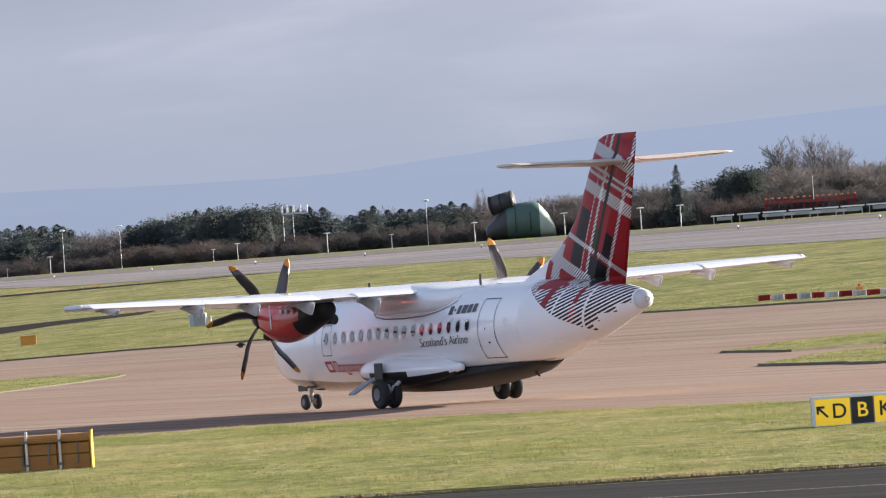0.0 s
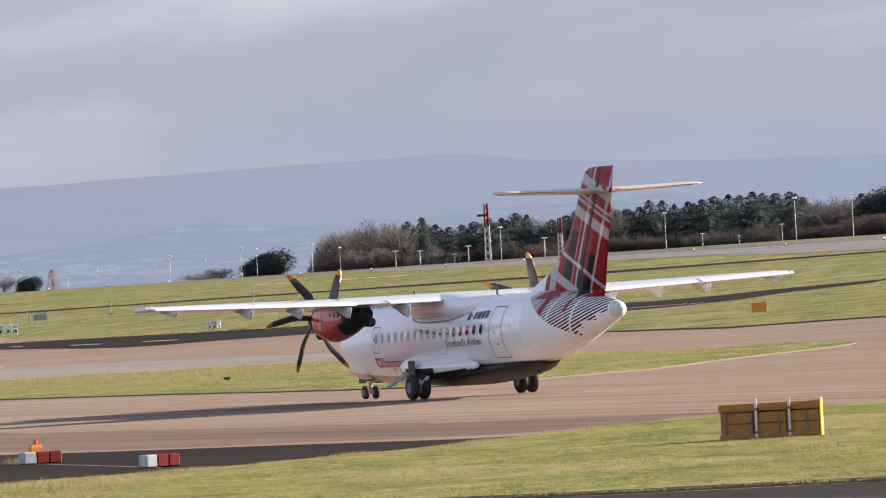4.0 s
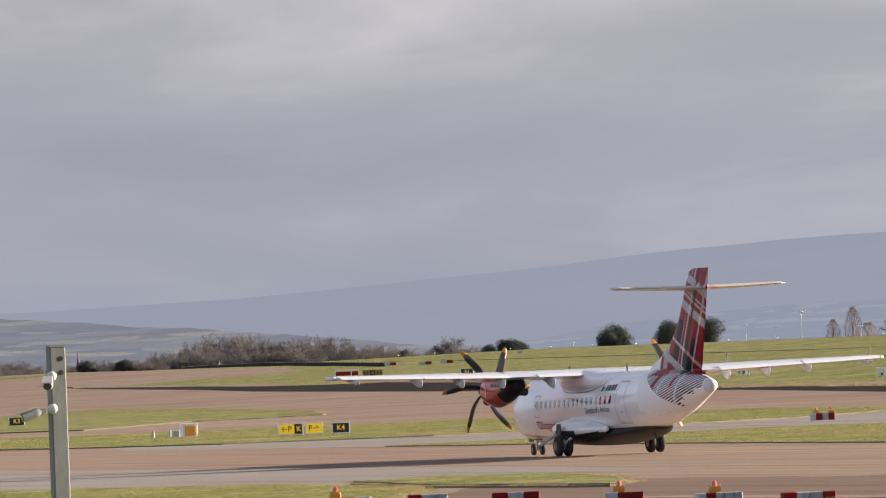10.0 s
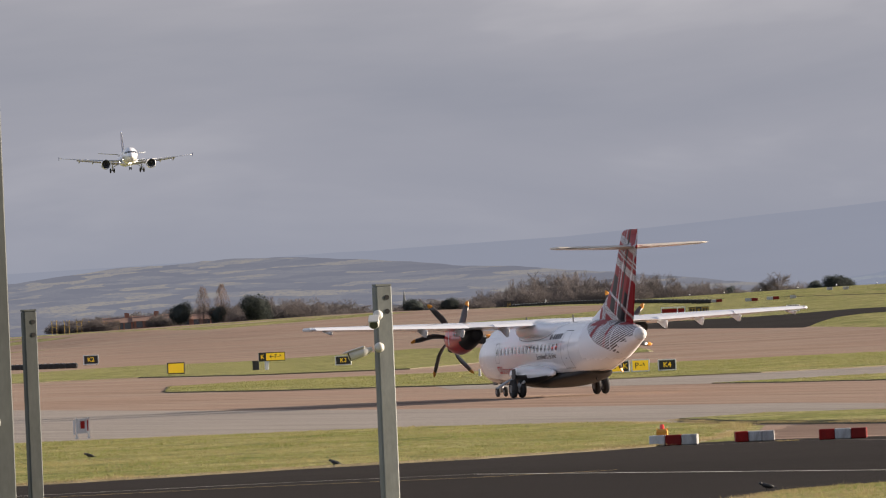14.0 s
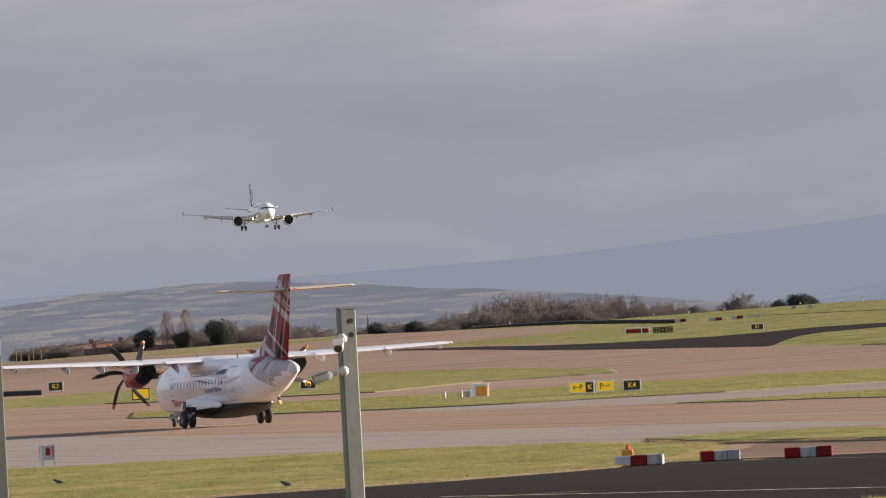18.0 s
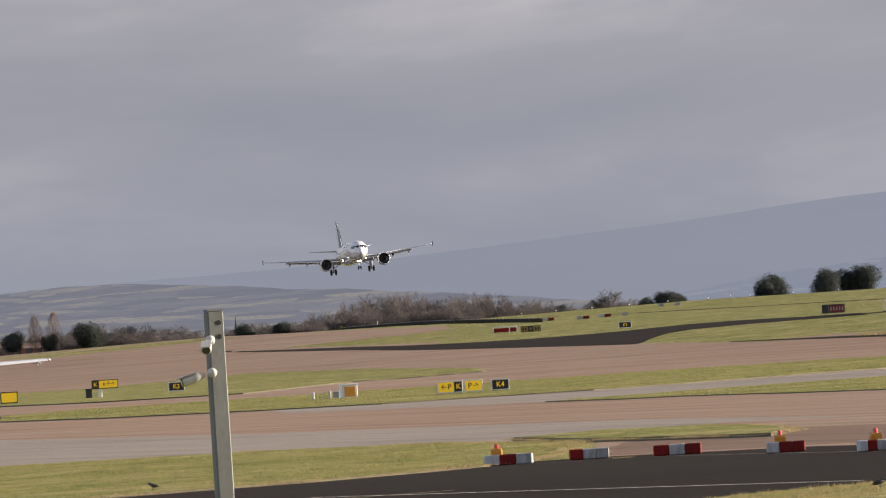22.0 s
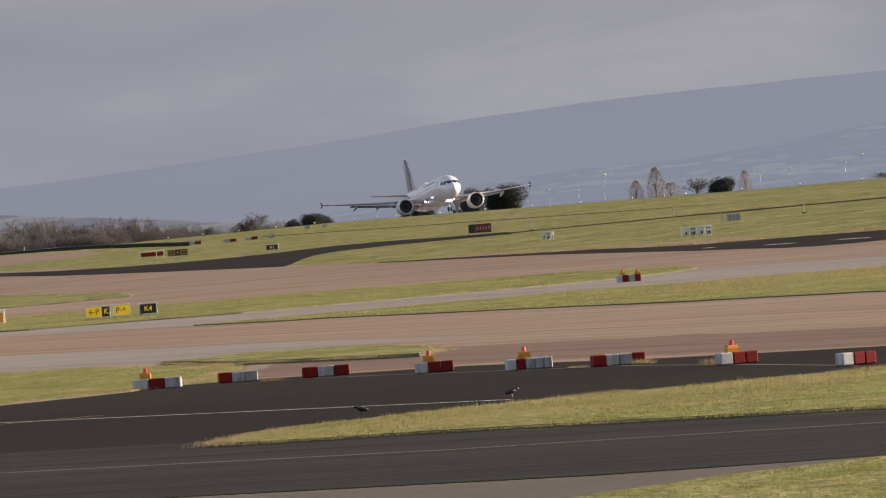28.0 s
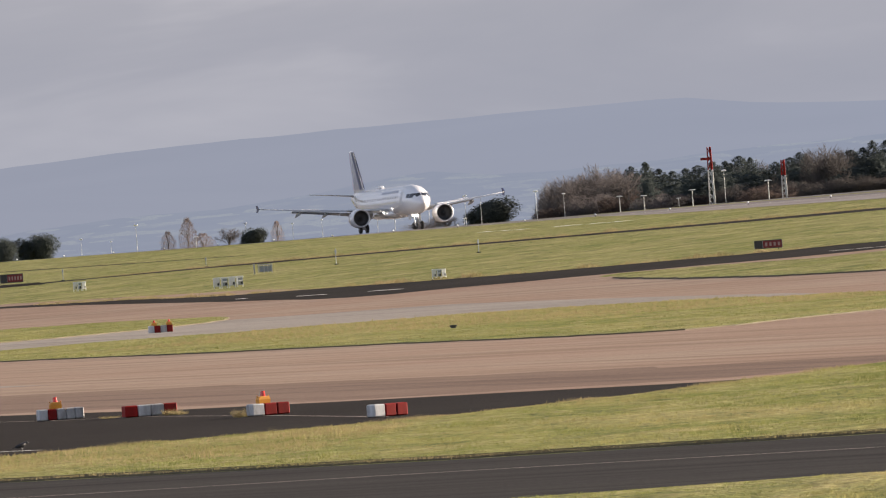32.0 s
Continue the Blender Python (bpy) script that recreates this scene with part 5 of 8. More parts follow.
def make_jet():
    jet = thing("jet_airliner", "white twin-engined jet airliner landing with gear down", "airliner")
    bm = bmesh.new()
    loft(bm, [oval(*r, 28) for r in JET])
    bmesh.ops.recalc_face_normals(bm, faces=bm.faces)
    part("fuselage", bm, M["hull"], jet, "white fuselage", True)
    for s in (1, -1):
        sec = [(1.6, 6.4, -1.0, 2.75, 0.95), (6.4, 2.55, -1.35, 3.15, 0.6), (11.5, -0.35, -3.1, 3.64, 0.38), (16.4, -3.1, -4.75, 4.2, 0.2), (17.0, -3.6, -4.9, 4.28, 0.1)]
        bm = bmesh.new()
        loft(bm, [airfoil((le, s * y, z), (te, s * y, z - 0.02), th, 8) for y, le, te, z, th in sec])
        bmesh.ops.recalc_face_normals(bm, faces=bm.faces)
        wing = part("wing", bm, M["grey_paint"], jet, "grey swept wing", True)
        bm = bmesh.new()
        loft(bm, [airfoil((-1.1, s * 2.0, 2.6), (-2.4, s * 2.0, 2.0), 0.3, 5), airfoil((-1.35, s * 6.4, 2.98), (-2.4, s * 6.4, 2.62), 0.22, 5)])
        bmesh.ops.recalc_face_normals(bm, faces=bm.faces)
        part("flap", bm, M["grey_paint"], wing)
        bm = bmesh.new()
        loft(bm, [airfoil((-1.4, s * 6.5, 3.0), (-2.4, s * 6.5, 2.66), 0.2, 5), airfoil((-3.3, s * 12.6, 3.68), (-4.1, s * 12.6, 3.44), 0.14, 5)])
        bmesh.ops.recalc_face_normals(bm, faces=bm.faces)
        part("flap", bm, M["grey_paint"], wing)
        bm = bmesh.new()
        loft(bm, [airfoil((2.9, s * 6.6, 2.96), (2.3, s * 6.6, 3.2), 0.1, 5), airfoil((-2.75, s * 16.2, 4.08), (-3.1, s * 16.2, 4.2), 0.05, 5)])
        bmesh.ops.recalc_face_normals(bm, faces=bm.faces)
        part("slat", bm, M["steel"], wing)
        for y in (4.6, 8.6, 12.0):
            bm = bmesh.new()
            le = float(np.interp(y, [1.6, 6.4, 16.4], [-1.0, -1.35, -4.75]))
            z = float(np.interp(y, [1.6, 6.4, 16.4], [2.75, 3.12, 4.13]))
            loft(bm, [[p + Vector((0, s * y, 0)) for p in oval(x, zz, 0.17 * w, 0.24 * w, 10)] for x, zz, w in ((le + 2.2, z - 0.3, 0.1), (le + 1.2, z - 0.42, 1), (le, z - 0.55, 1), (le - 1.4, z - 0.85, 0.15))])
            part("flap_fairing", bm, M["grey_paint"], wing, smooth=True)
        bm = bmesh.new()
        loft(bm, [[Vector((x + dx, s * 17.07 + dy, z)) for dx, dy in ((0, -0.03), (0, 0.03), (-w, 0.03), (-w, -0.03))] for x, w, z in ((-4.4, 0.8, 3.86), (-3.7, 1.25, 4.28), (-4.5, 0.8, 4.8))])
        bmesh.ops.recalc_face_normals(bm, faces=bm.faces)
        part("wingtip_fence", bm, M["navy"], wing, "navy wingtip fence")
        for k, (y0, y1) in enumerate(((6.6, 9.0), (9.1, 11.4), (3.2, 6.2))):
            x0, x1 = (float(np.interp(y, [1.6, 6.4, 16.4], [-0.1, -0.45, -4.1])) for y in (y0, y1))
            z0, z1 = (float(np.interp(y, [1.6, 6.4, 16.4], [2.9, 3.25, 4.27])) for y in (y0, y1))
            hinge = Vector((x0 + 0.15, s * y0, z0 + 0.06))
            bm = bmesh.new()
            q = Vector((x1 - x0, s * (y1 - y0), z1 - z0))
            loft(bm, [[Vector((0, 0, 0)), Vector((0, 0, 0.03)), Vector((-0.75, 0, 0.03)), Vector((-0.75, 0, 0))], [v + q for v in (Vector((0, 0, 0)), Vector((0, 0, 0.03)), Vector((-0.75, 0, 0.03)), Vector((-0.75, 0, 0)))]])
            bmesh.ops.recalc_face_normals(bm, faces=bm.faces)
            sp = part("spoiler", bm, M["hull"], wing)
            sp.matrix_basis = Matrix.Translation(hinge)
        # engine
        y = s * 5.75
        bm = bmesh.new()
        prof = [(6.5, 1.0), (6.75, 1.1), (6.72, 1.17), (6.3, 1.24), (5.2, 1.27), (4.2, 1.18), (3.4, 0.98), (3.35, 0.9)]
        loft(bm, [[p + Vector((0, y, 0)) for p in oval(x, 1.95, r, r, 24)] for x, r in prof], caps=False)
        bmesh.ops.recalc_face_normals(bm, faces=bm.faces)
        eng = part("engine", bm, M["hull"], jet, "white engine nacelle with bright lip", True)
        bm = bmesh.new()
        loft(bm, [[p + Vector((0, y, 0)) for p in oval(x, 1.95, r, r, 24)] for x, r in ((6.5, 1.0), (6.76, 1.09), (6.66, 1.2))], caps=False)
        part("intake_lip", bm, M["steel"], eng, "bright metal lip", True)
        bm = bmesh.new()
        loft(bm, [[p + Vector((0, y, 0)) for p in oval(x, 1.95, r, r, 24)] for x, r in ((6.49, 1.0), (5.6, 0.98), (5.58, 0.3), (6.0, 0.02))], caps=False)
        part("fan", bm, M["dark_metal"], eng, "dark fan face", True)
        part("exhaust_cone", rod(bmesh.new(), (3.6, y, 1.95), (2.2, y, 1.98), 0.6, 0.2, 16), M["dark_metal"], eng)
        part("pylon", block(bmesh.new(), (3.4, y, 2.95), (3.6, 0.3, 0.7), bevel=0.12), M["grey_paint"], jet)
        # tailplane
        bm = bmesh.new()
        loft(bm, [airfoil((-14.6, s * 0.5, 5.3), (-18.4, s * 0.5, 5.3), 0.4, 6), airfoil((-17.6, s * 6.2, 5.95), (-19.2, s * 6.2, 5.95), 0.14, 6)])
        bmesh.ops.recalc_face_normals(bm, faces=bm.faces)
        part("tailplane", bm, M["grey_paint"], jet, smooth=True)
        # main gear
        leg = part("main_gear_leg", rods(((0.0, s * 3.6, 2.5), (0, s * 3.8, 0.6), 0.16), ((0.3, s * 2.2, 2.2), (0, s * 3.75, 1.3), 0.08), ((0, s * 3.35, 0.58), (0, s * 4.25, 0.58), 0.1)), M["grey_paint"], jet)
        part("gear_door", block(bmesh.new(), (0, s * 4.05, 1.7), (0.9, 0.06, 1.3), bevel=0.02), M["hull"], leg)
        for dy in (-0.46, 0.46):
            wheel(jet, (0, s * 3.8 + dy, 0.585), 0.585, 0.42)
        # cockpit glazing, cabin windows, doors
        part("windscreen", jet_patch(16.8, 16.28, 50, 87, s), M["glass"], jet)
        for x0, x1, z0, z1 in ((16.26, 15.6, 4.06, 4.62), (15.52, 14.85, 4.1, 4.58)):
            part("cockpit_window", jet_pane(x0, x1, z0, z1, s), M["glass"], jet)
        for k in range(30):
            x = 11.6 - 0.88 * k
            part("window", jet_patch(x - 0.13, x + 0.13, 10, 19, s, 1, 1), M["glass"], jet)
        for x in (13.2, -12.6):
            part("door", jet_patch(x - 0.42, x + 0.42, -14, 36, s, 1, 4, 0.015), M["grey_paint"], jet)
        for k in range(9):
            x = 10.6 - 1.0 * k
            part("name_bar", jet_patch(x - 0.3, x + 0.3, 32, 42, s, 1, 2), M["name_blue"], jet)
        lamp = part("landing_lamp", rod(bmesh.new(), (5.3, s * 2.3, 2.5), (5.42, s * 2.3, 2.47), 0.13, n=14), M["lamp_glow"], jet, "lit landing lamp")
    bm = bmesh.new()
    loft(bm, [[p + Vector((0, 0, 0)) for p in oval(x, z, ry, rz, 20)] for x, z, ry, rz in ((8.0, 2.3, 0.6, 0.3), (6.0, 2.3, 1.9, 0.62), (1.0, 2.3, 2.05, 0.7), (-4.0, 2.4, 1.8, 0.6), (-6.5, 2.6, 0.6, 0.3))])
    part("belly_fairing", bm, M["hull"], jet, smooth=True)
    bm = bmesh.new()
    fin = [(5.6, -11.6, -18.2, 0.3), (6.3, -13.3, -18.4, 0.42), (8.8, -15.6, -18.8, 0.34), (11.35, -17.4, -19.2, 0.2), (11.5, -17.9, -19.2, 0.08)]
    rings = [[Vector((p.x, p.z, z)) for p in airfoil((le, 0, 0), (te, 0, 0), th)] for z, le, te, th in fin]
    loft(bm, rings)
    bmesh.ops.recalc_face_normals(bm, faces=bm.faces)
    fn = part("fin", bm, M["hull"], jet, "white fin with slanted navy and red stripes", True)
    for s in (1, -1):
        for k, (x0, w, mat, n) in enumerate(((-13.45, 1.1, "navy", 1.62), (-15.3, 0.16, "navy", 1), (-15.9, 0.26, "navy", 1), (-16.6, 0.4, "navy", 1), (-17.4, 0.24, "logo_red", 1))):
            bm = bmesh.new()
            quad = []
            for z in (6.1, 8.0, 9.7, 11.3):
                f = (z - 6.1) / 5.4
                lean = x0 - f * 2.6 * n
                te = -18.35 - 0.13 * (z - 6.1) + 0.15
                xa, xb = max(lean, te), max(lean - w * (1 - 0.35 * f), te)
                th = 0.5 * float(np.interp(z, [6.4, 9.0, 11.6], [0.47, 0.38, 0.24])) + 0.015
                quad.append((bm.verts.new((xa, s * th, z)), bm.verts.new((xb, s * th * 0.9, z))))
            for a, b in zip(quad, quad[1:]):
                if (a[0].co - a[1].co).length > 0.01 and (b[0].co - b[1].co).length > 0.01:
                    bm.faces.new((a[0], a[1], b[1], b[0]))
            part("fin_stripe", bm, M[mat], fn)
    nose = part("nose_gear_leg", rods(((12.3, 0, 2.1), (12.64, 0, 0.4), 0.1), ((11.4, 0, 2.0), (12.55, 0, 1.0), 0.06), ((12.64, -0.3, 0.38), (12.64, 0.3, 0.38), 0.06)), M["grey_paint"], jet)
    for s in (1, -1):
        wheel(jet, (12.64, s * 0.25, 0.38), 0.38, 0.24)
        part("taxi_lamp", rod(bmesh.new(), (12.62, s * 0.24, 1.75), (12.74, s * 0.24, 1.74), 0.14, n=14), M["lamp_glow"], nose, "lit taxi lamp")
        part("gear_door", block(bmesh.new(), (11.9, s * 0.5, 1.55), (1.3, 0.04, 0.6), bevel=0.02), M["hull"], jet)
    part("antenna_dome", block(bmesh.new(), (-4.5, 0, 6.05), (2.2, 0.7, 0.35), bevel=0.15), M["hull"], jet)
    return jet


jet = make_jet()


# ---- things on the airfield ----
def facing(x, y, turn=0.0, lift=0.0):
    """A pose on the ground there whose -y side looks back at the eye, turned by that much more."""
    return pose(x, y, height(x, y) + lift, 0, 0, -math.degrees(math.atan2(x, y)) + turn)


def barrier(at, colors, seg, lamp=None, tall=0.3, deep=0.4):
    b = thing("barrier_block", "red and white weathered barrier blocks standing on dark asphalt", "barrier", "barrier blocks across the taxiway", at)
    w = seg * len(colors)
    for k, c in enumerate(colors):
        x = -w / 2 + seg * (k + 0.5)
        part("block", block(bmesh.new(), (x, 0, tall / 2 + 0.01), (seg - 0.012, deep, tall), bevel=0.025), M["red" if c == "r" else "white"], b)
    part("base_strip", block(bmesh.new(), (0, 0, 0.03), (w - 0.04, deep - 0.05, 0.05)), M["black"], b)
    if lamp is not None:
        z = tall + 0.01
        warning_lamp(at @ Matrix.Translation((lamp, 0, z)))
    return b


def warning_lamp(at):
    t = thing("warning_lamp", "orange battery warning lamp with a red lens on a barrier", "lamp", "warning lamps on the barriers", at)
    bm = bmesh.new()
    loft(bm, [[Vector((sx * w, sy * d, z)) for sx, sy in ((-1, -1), (1, -1), (1, 1), (-1, 1))] for w, d, z in ((0.15, 0.1, 0), (0.16, 0.11, 0.1), (0.13, 0.09, 0.17), (0.06, 0.06, 0.18))])
    body = part("battery_case", bm, M["orange"], t)
    for s in (-1, 1):
        part("handle", rods(((s * 0.12, 0, 0.14), (s * 0.17, 0, 0.2), 0.012), n=6), M["orange"], t)
    part("lens", rod(bmesh.new(), (0, 0, 0.17), (0, 0, 0.31), 0.07, 0.055, 12), M["lens"], t, "red lens")
    return t


def line_turn(x, y, tilt):
    return pose(x, y, height(x, y) + 0.012, 0, 0, tilt)


barrier(line_turn(-49.3, 281.5, 4), "wrw", 0.47, -0.33)
barrier(line_turn(-47.2, 283.0, 16), "rww", 0.38)
barrier(line_turn(-44.3, 281.0, 6), "rwr", 0.46)
barrier(line_turn(-40.0, 273.0, 10), "wrr", 0.36, -0.15)
barrier(line_turn(-36.4, 266.0, 20), "wrwww", 0.25, -0.12)
barrier(line_turn(-33.4, 261.5, 22), "rwwr", 0.36)
barrier(line_turn(-28.8, 249.0, 32), "wrr", 0.35, -0.12)
barrier(line_turn(-24.3, 234.6, 36), "wrr", 0.31)
barrier(facing(-72.0, 571.5, 2), "wrwr", 0.36, -0.36, 0.42)
warning_lamp(facing(-72.0, 571.5, 2) @ Matrix.Translation((0.5, 0, 0.43)))
for k in range(14):
    x, y = 16.1 + 0.62 * k, 504.3 - 1.68 * k
    barrier(facing(x, y, 10 + 2 * k), ("r", "w")[k % 2], 0.6, 0.0 if k == 7 else None, 0.36)
for x, y, c in ((-236, 1387, "wr"), (-226.6, 1361, "wr"), (-223.2, 1358.7, "wr"), (-219.6, 1354, "w"), (-230, 1452, "w"), (-225.3, 1437.5, "w")):
    barrier(facing(x, y), c, 0.88, None, 0.42)
t = thing("marker_post", "slim white post beyond the row of tyres", "post", "marker posts", facing(-308, 1640))
part("post", rod(bmesh.new(), (0, 0, 0), (0, 0, 1.25), 0.09, 0.08), M["white"], t)
part("foot", block(bmesh.new(), (0, 0, 0.05), (0.4, 0.4, 0.1)), M["dark_metal"], t)


def sign(at, panels, tall, legs=0.12, deep=0.18, frame="sign_frame", post=False, label="yellow and black taxiway guidance sign on short legs", group="taxiway signs"):
    """An upright board; panels: width, ground colour, words, letter colour."""
    s = thing("taxiway_sign", label, "sign", group, at)
    w = sum(p[0] for p in panels)
    part("cabinet", block(bmesh.new(), (0, 0.03, legs + tall / 2), (w, deep, tall), bevel=0.012), M["grey_box"], s)
    f = max(0.05, tall * 0.09)
    part("frame", boxes(((0, -deep / 2 + 0.02, legs + f / 2), (w, 0.05, f)), ((0, -deep / 2 + 0.02, legs + tall - f / 2), (w, 0.05, f)), ((-w / 2 + f / 2, -deep / 2 + 0.02, legs + tall / 2), (f, 0.05, tall - 2 * f)), ((w / 2 - f / 2, -deep / 2 + 0.02, legs + tall / 2), (f, 0.05, tall - 2 * f)), bevel=0.008), M[frame], s)
    x = -w / 2
    for pw, ground, words, ink in panels:
        p = part("panel", block(bmesh.new(), (x + pw / 2, -deep / 2 + 0.012, legs + tall / 2), (pw - 0.03, 0.02, tall - 2 * f)), M[ground], s)
        if words and words[0] == "/":
            # a slanting arrow before the letter
            bm = bmesh.new()
            k = tall * 0.2
            for c, wide, long, q in (((0, 0), 0.36, 2.2, 45), ((-0.78 + 0.45, 0.78), 0.36, 1.25, 0), ((-0.78, 0.78 - 0.45), 0.36, 1.25, 90)):
                block(bm, (c[0] * k, 0, c[1] * k), (long * k, 0.008, wide * k), Matrix.Rotation(radians(q), 3, "Y"))
            a = part("arrow", bm, M[ink], p)
            a.matrix_basis = Matrix.Translation((x + pw * 0.27, -deep / 2 - 0.002, legs + tall / 2))
            lettering(words[1:], tall * 0.64, M[ink], p, pose(x + pw * 0.7, -deep / 2 - 0.004, legs + tall / 2, 90, 0, 0), bold=0.005)
        elif words and words[0] != "|":
            size = tall * 0.64
            lettering(words, size, M[ink], p, pose(x + pw / 2, -deep / 2 - 0.004, legs + tall / 2, 90, 0, 0), bold=0.005)
        elif words:
            n = len(words)
            for k in range(n):
                part("mark", block(bmesh.new(), (x + pw * (k + 0.8) / (n + 0.6), -deep / 2 - 0.002, legs + tall / 2), (pw * 0.45 / n, 0.008, tall * 0.42)), M[ink], p)
        x += pw
    if post:
        part("post", block(bmesh.new(), (-w * 0.2, 0.04, legs / 2), (0.34, 0.2, legs), bevel=0.03), M["sign_frame"], s)
    for x in () if post else (-w * 0.36, w * 0.36):
        part("leg", block(bmesh.new(), (x, 0.02, legs / 2), (0.06, 0.06, legs)), M["dark_metal"], s)
    return s


Y, K = "sign_yellow", "sign_black"
ARROW_L, ARROW_R = "\u2190", "\u2192"
sign(facing(-106.85, 591.2, 6), [(1.02, Y, ARROW_L + "P", K), (0.52, K, "K", Y)], 0.72)
sign(facing(-105.42, 591.3, 6), [(1.1, Y, "P" + ARROW_R, K)], 0.74)
sign(facing(-103.9, 592, 6), [(1.1, K, "K4", Y)], 0.68, label="black taxiway sign with yellow lettering in the grass")
sign(facing(-174.9, 836, 6), [(1.4, K, "K3", Y)], 0.8, label="black taxiway sign with yellow lettering in the grass")
sign(facing(-259.8, 1101.8, 4), [(1.75, K, "K2", Y)], 1.1, label="black taxiway sign with yellow lettering beside the far taxiway")
sign(facing(-176.6, 815, 6), [(0.62, K, "K", Y), (1.62, Y, ARROW_L + "F" + ARROW_R, K)], 0.74, 0.8, frame="sign_black", post=True, label="black and yellow taxiway sign raised on a post")
sign(facing(-181.7, 801, 6), [(1.45, Y, "", K)], 0.95, frame="sign_black", label="plain yellow board in the grass")
sign(facing(-185.6, 1144, 4), [(1.5, K, "K1", Y)], 0.72, label="black taxiway sign with yellow lettering in the grass")
sign(facing(-315.8, 1648, 4), [(1.8, K, "J4", "dull_yellow")], 1.3, frame="sign_black", label="black taxiway sign with yellow lettering by the far trees")
sign(facing(-210, 1221, 4), [(0.9, "dull_yellow", "||", K), (0.7, K, "|", "dull_yellow"), (0.9, "dull_yellow", "||", K)], 0.75, frame="sign_black", label="yellow and black taxiway sign in the far grass")
sign(facing(-151.2, 1074, 4), [(0.75, "dark_metal", "", K), (1.75, "sign_red", "|||||", "dull_mark")], 0.95, frame="dark_metal", label="red mandatory sign with pale marks in the grass")
sign(facing(-45.1, 706, 4), [(0.6, "dark_metal", "", K), (1.4, "sign_red", "||||", "dull_mark")], 0.6, frame="dark_metal", label="red mandatory sign with pale marks beside a dark track")
sign(facing(8.86, 215.5, 5), [(0.84, Y, "/D", K), (0.5, K, "B", Y), (0.92, Y, "K" + ARROW_R, K)], 0.7, 0.03, 0.34, label="yellow and black direction sign in the near grass")
# three-legged board, red and white, next to the far sign
t = thing("marker_board", "low red and white framed board in the grass", "board", at=facing(-218.3, 1250, 4))
part("board", block(bmesh.new(), (0, 0.03, 0.42), (2.9, 0.08, 0.5), bevel=0.02), M["red"], t)
part("top_rail", block(bmesh.new(), (0, 0, 0.82), (3.1, 0.1, 0.13), bevel=0.02), M["sign_frame"], t)
for x in (-1.5, 0.55, 1.5):
    part("leg", block(bmesh.new(), (x, -0.02, 0.4), (0.12, 0.1, 0.8)), M["sign_frame"], t)


def white_frames(x, y, n, w, tall, label="white-painted lighting units with dark gaps on legs in the grass"):
    """A row of open white frames: a post and two arms, or a full case, with the dark backs showing between."""
    t = thing("light_unit", label, "equipment", "white light units", facing(x, y, 3))
    for k in range(n):
        cx = (k - (n - 1) / 2) * w
        c = part("case", block(bmesh.new(), (cx, 0.12, tall * 0.56), (w * 0.8, 0.2, tall * 0.74), bevel=0.02), M["grey_box" if k % 2 else "sign_frame"], t)
        part("top_bar", block(bmesh.new(), (cx, -0.05, tall * 0.93), (w * 0.96, 0.14, tall * 0.14), bevel=0.015), M["sign_frame"], c)
        part("side_bar", block(bmesh.new(), (cx - w * 0.36, -0.05, tall * 0.52), (w * 0.2, 0.14, tall * 0.66), bevel=0.015), M["sign_frame"], c)
        part("middle_bar", block(bmesh.new(), (cx + w * 0.06, -0.05, tall * 0.58), (w * 0.5, 0.12, tall * 0.13), bevel=0.015), M["sign_frame"], c)
        part("slot", block(bmesh.new(), (cx + w * 0.2, 0.01, tall * 0.38), (w * 0.26, 0.03, tall * 0.24)), M["dark_metal"], c)
        for lx in (-0.36, 0.36):
            part("leg", block(bmesh.new(), (cx + w * lx, 0, tall * 0.1), (0.07, 0.07, tall * 0.22)), M["sign_frame"], t)
    return t


white_frames(-98.2, 827, 4, 0.65, 0.92)
white_frames(-72.3, 743, 3, 0.37, 0.72)
white_frames(-124.4, 929, 3, 0.42, 0.85)


def cabinet(x, y, w, tall, mat, label, deep=0.6, turn=0.0):
    t = thing("cabinet", label, "cabinet", "", facing(x, y, turn))
    part("body", block(bmesh.new(), (0, 0, tall / 2), (w, deep, tall), bevel=0.02), M[mat], t)
    part("lid", block(bmesh.new(), (0, 0, tall + 0.03), (w + 0.08, deep + 0.08, 0.07), bevel=0.015), M[mat if mat in ("orange", "dark_metal") else "sign_frame"], t)
    part("plinth", block(bmesh.new(), (0, 0, 0.03), (w + 0.06, deep + 0.06, 0.06)), M["pole"], t)
    return t


c = cabinet(-118.2, 618, 1.0, 0.86, "sign_frame", "white cabinet with an orange front panel in the grass", turn=16)
part("front_panel", block(bmesh.new(), (0.0, -0.31, 0.44), (0.72, 0.03, 0.62), bevel=0.01), M["orange"], c)
part("side_panel", block(bmesh.new(), (0.51, 0, 0.44), (0.02, 0.46, 0.6)), M["amber"], c)
cabinet(-119.4, 620, 0.4, 0.45, "grey_box", "small grey cabinet in the grass")
for x, y in ((-120.5, 618), (-120.2, 622)):
    t = thing("marker_post", "short white marker post in the grass", "post", "marker posts", facing(x, y))
    part("post", rod(bmesh.new(), (0, 0, 0), (0, 0, 0.5), 0.09, 0.08), M["white"], t)
    part("cap", rod(bmesh.new(), (0, 0, 0.5), (0, 0, 0.54), 0.1, 0.06), M["pole"], t)
cabinet(-178.0, 815, 0.55, 0.8, "dark_metal", "small grey cabinet beside the raised sign")
cabinet(-25.3, 600, 0.95, 0.58, "orange", "orange case in the grass beside the taxiway", 0.5)
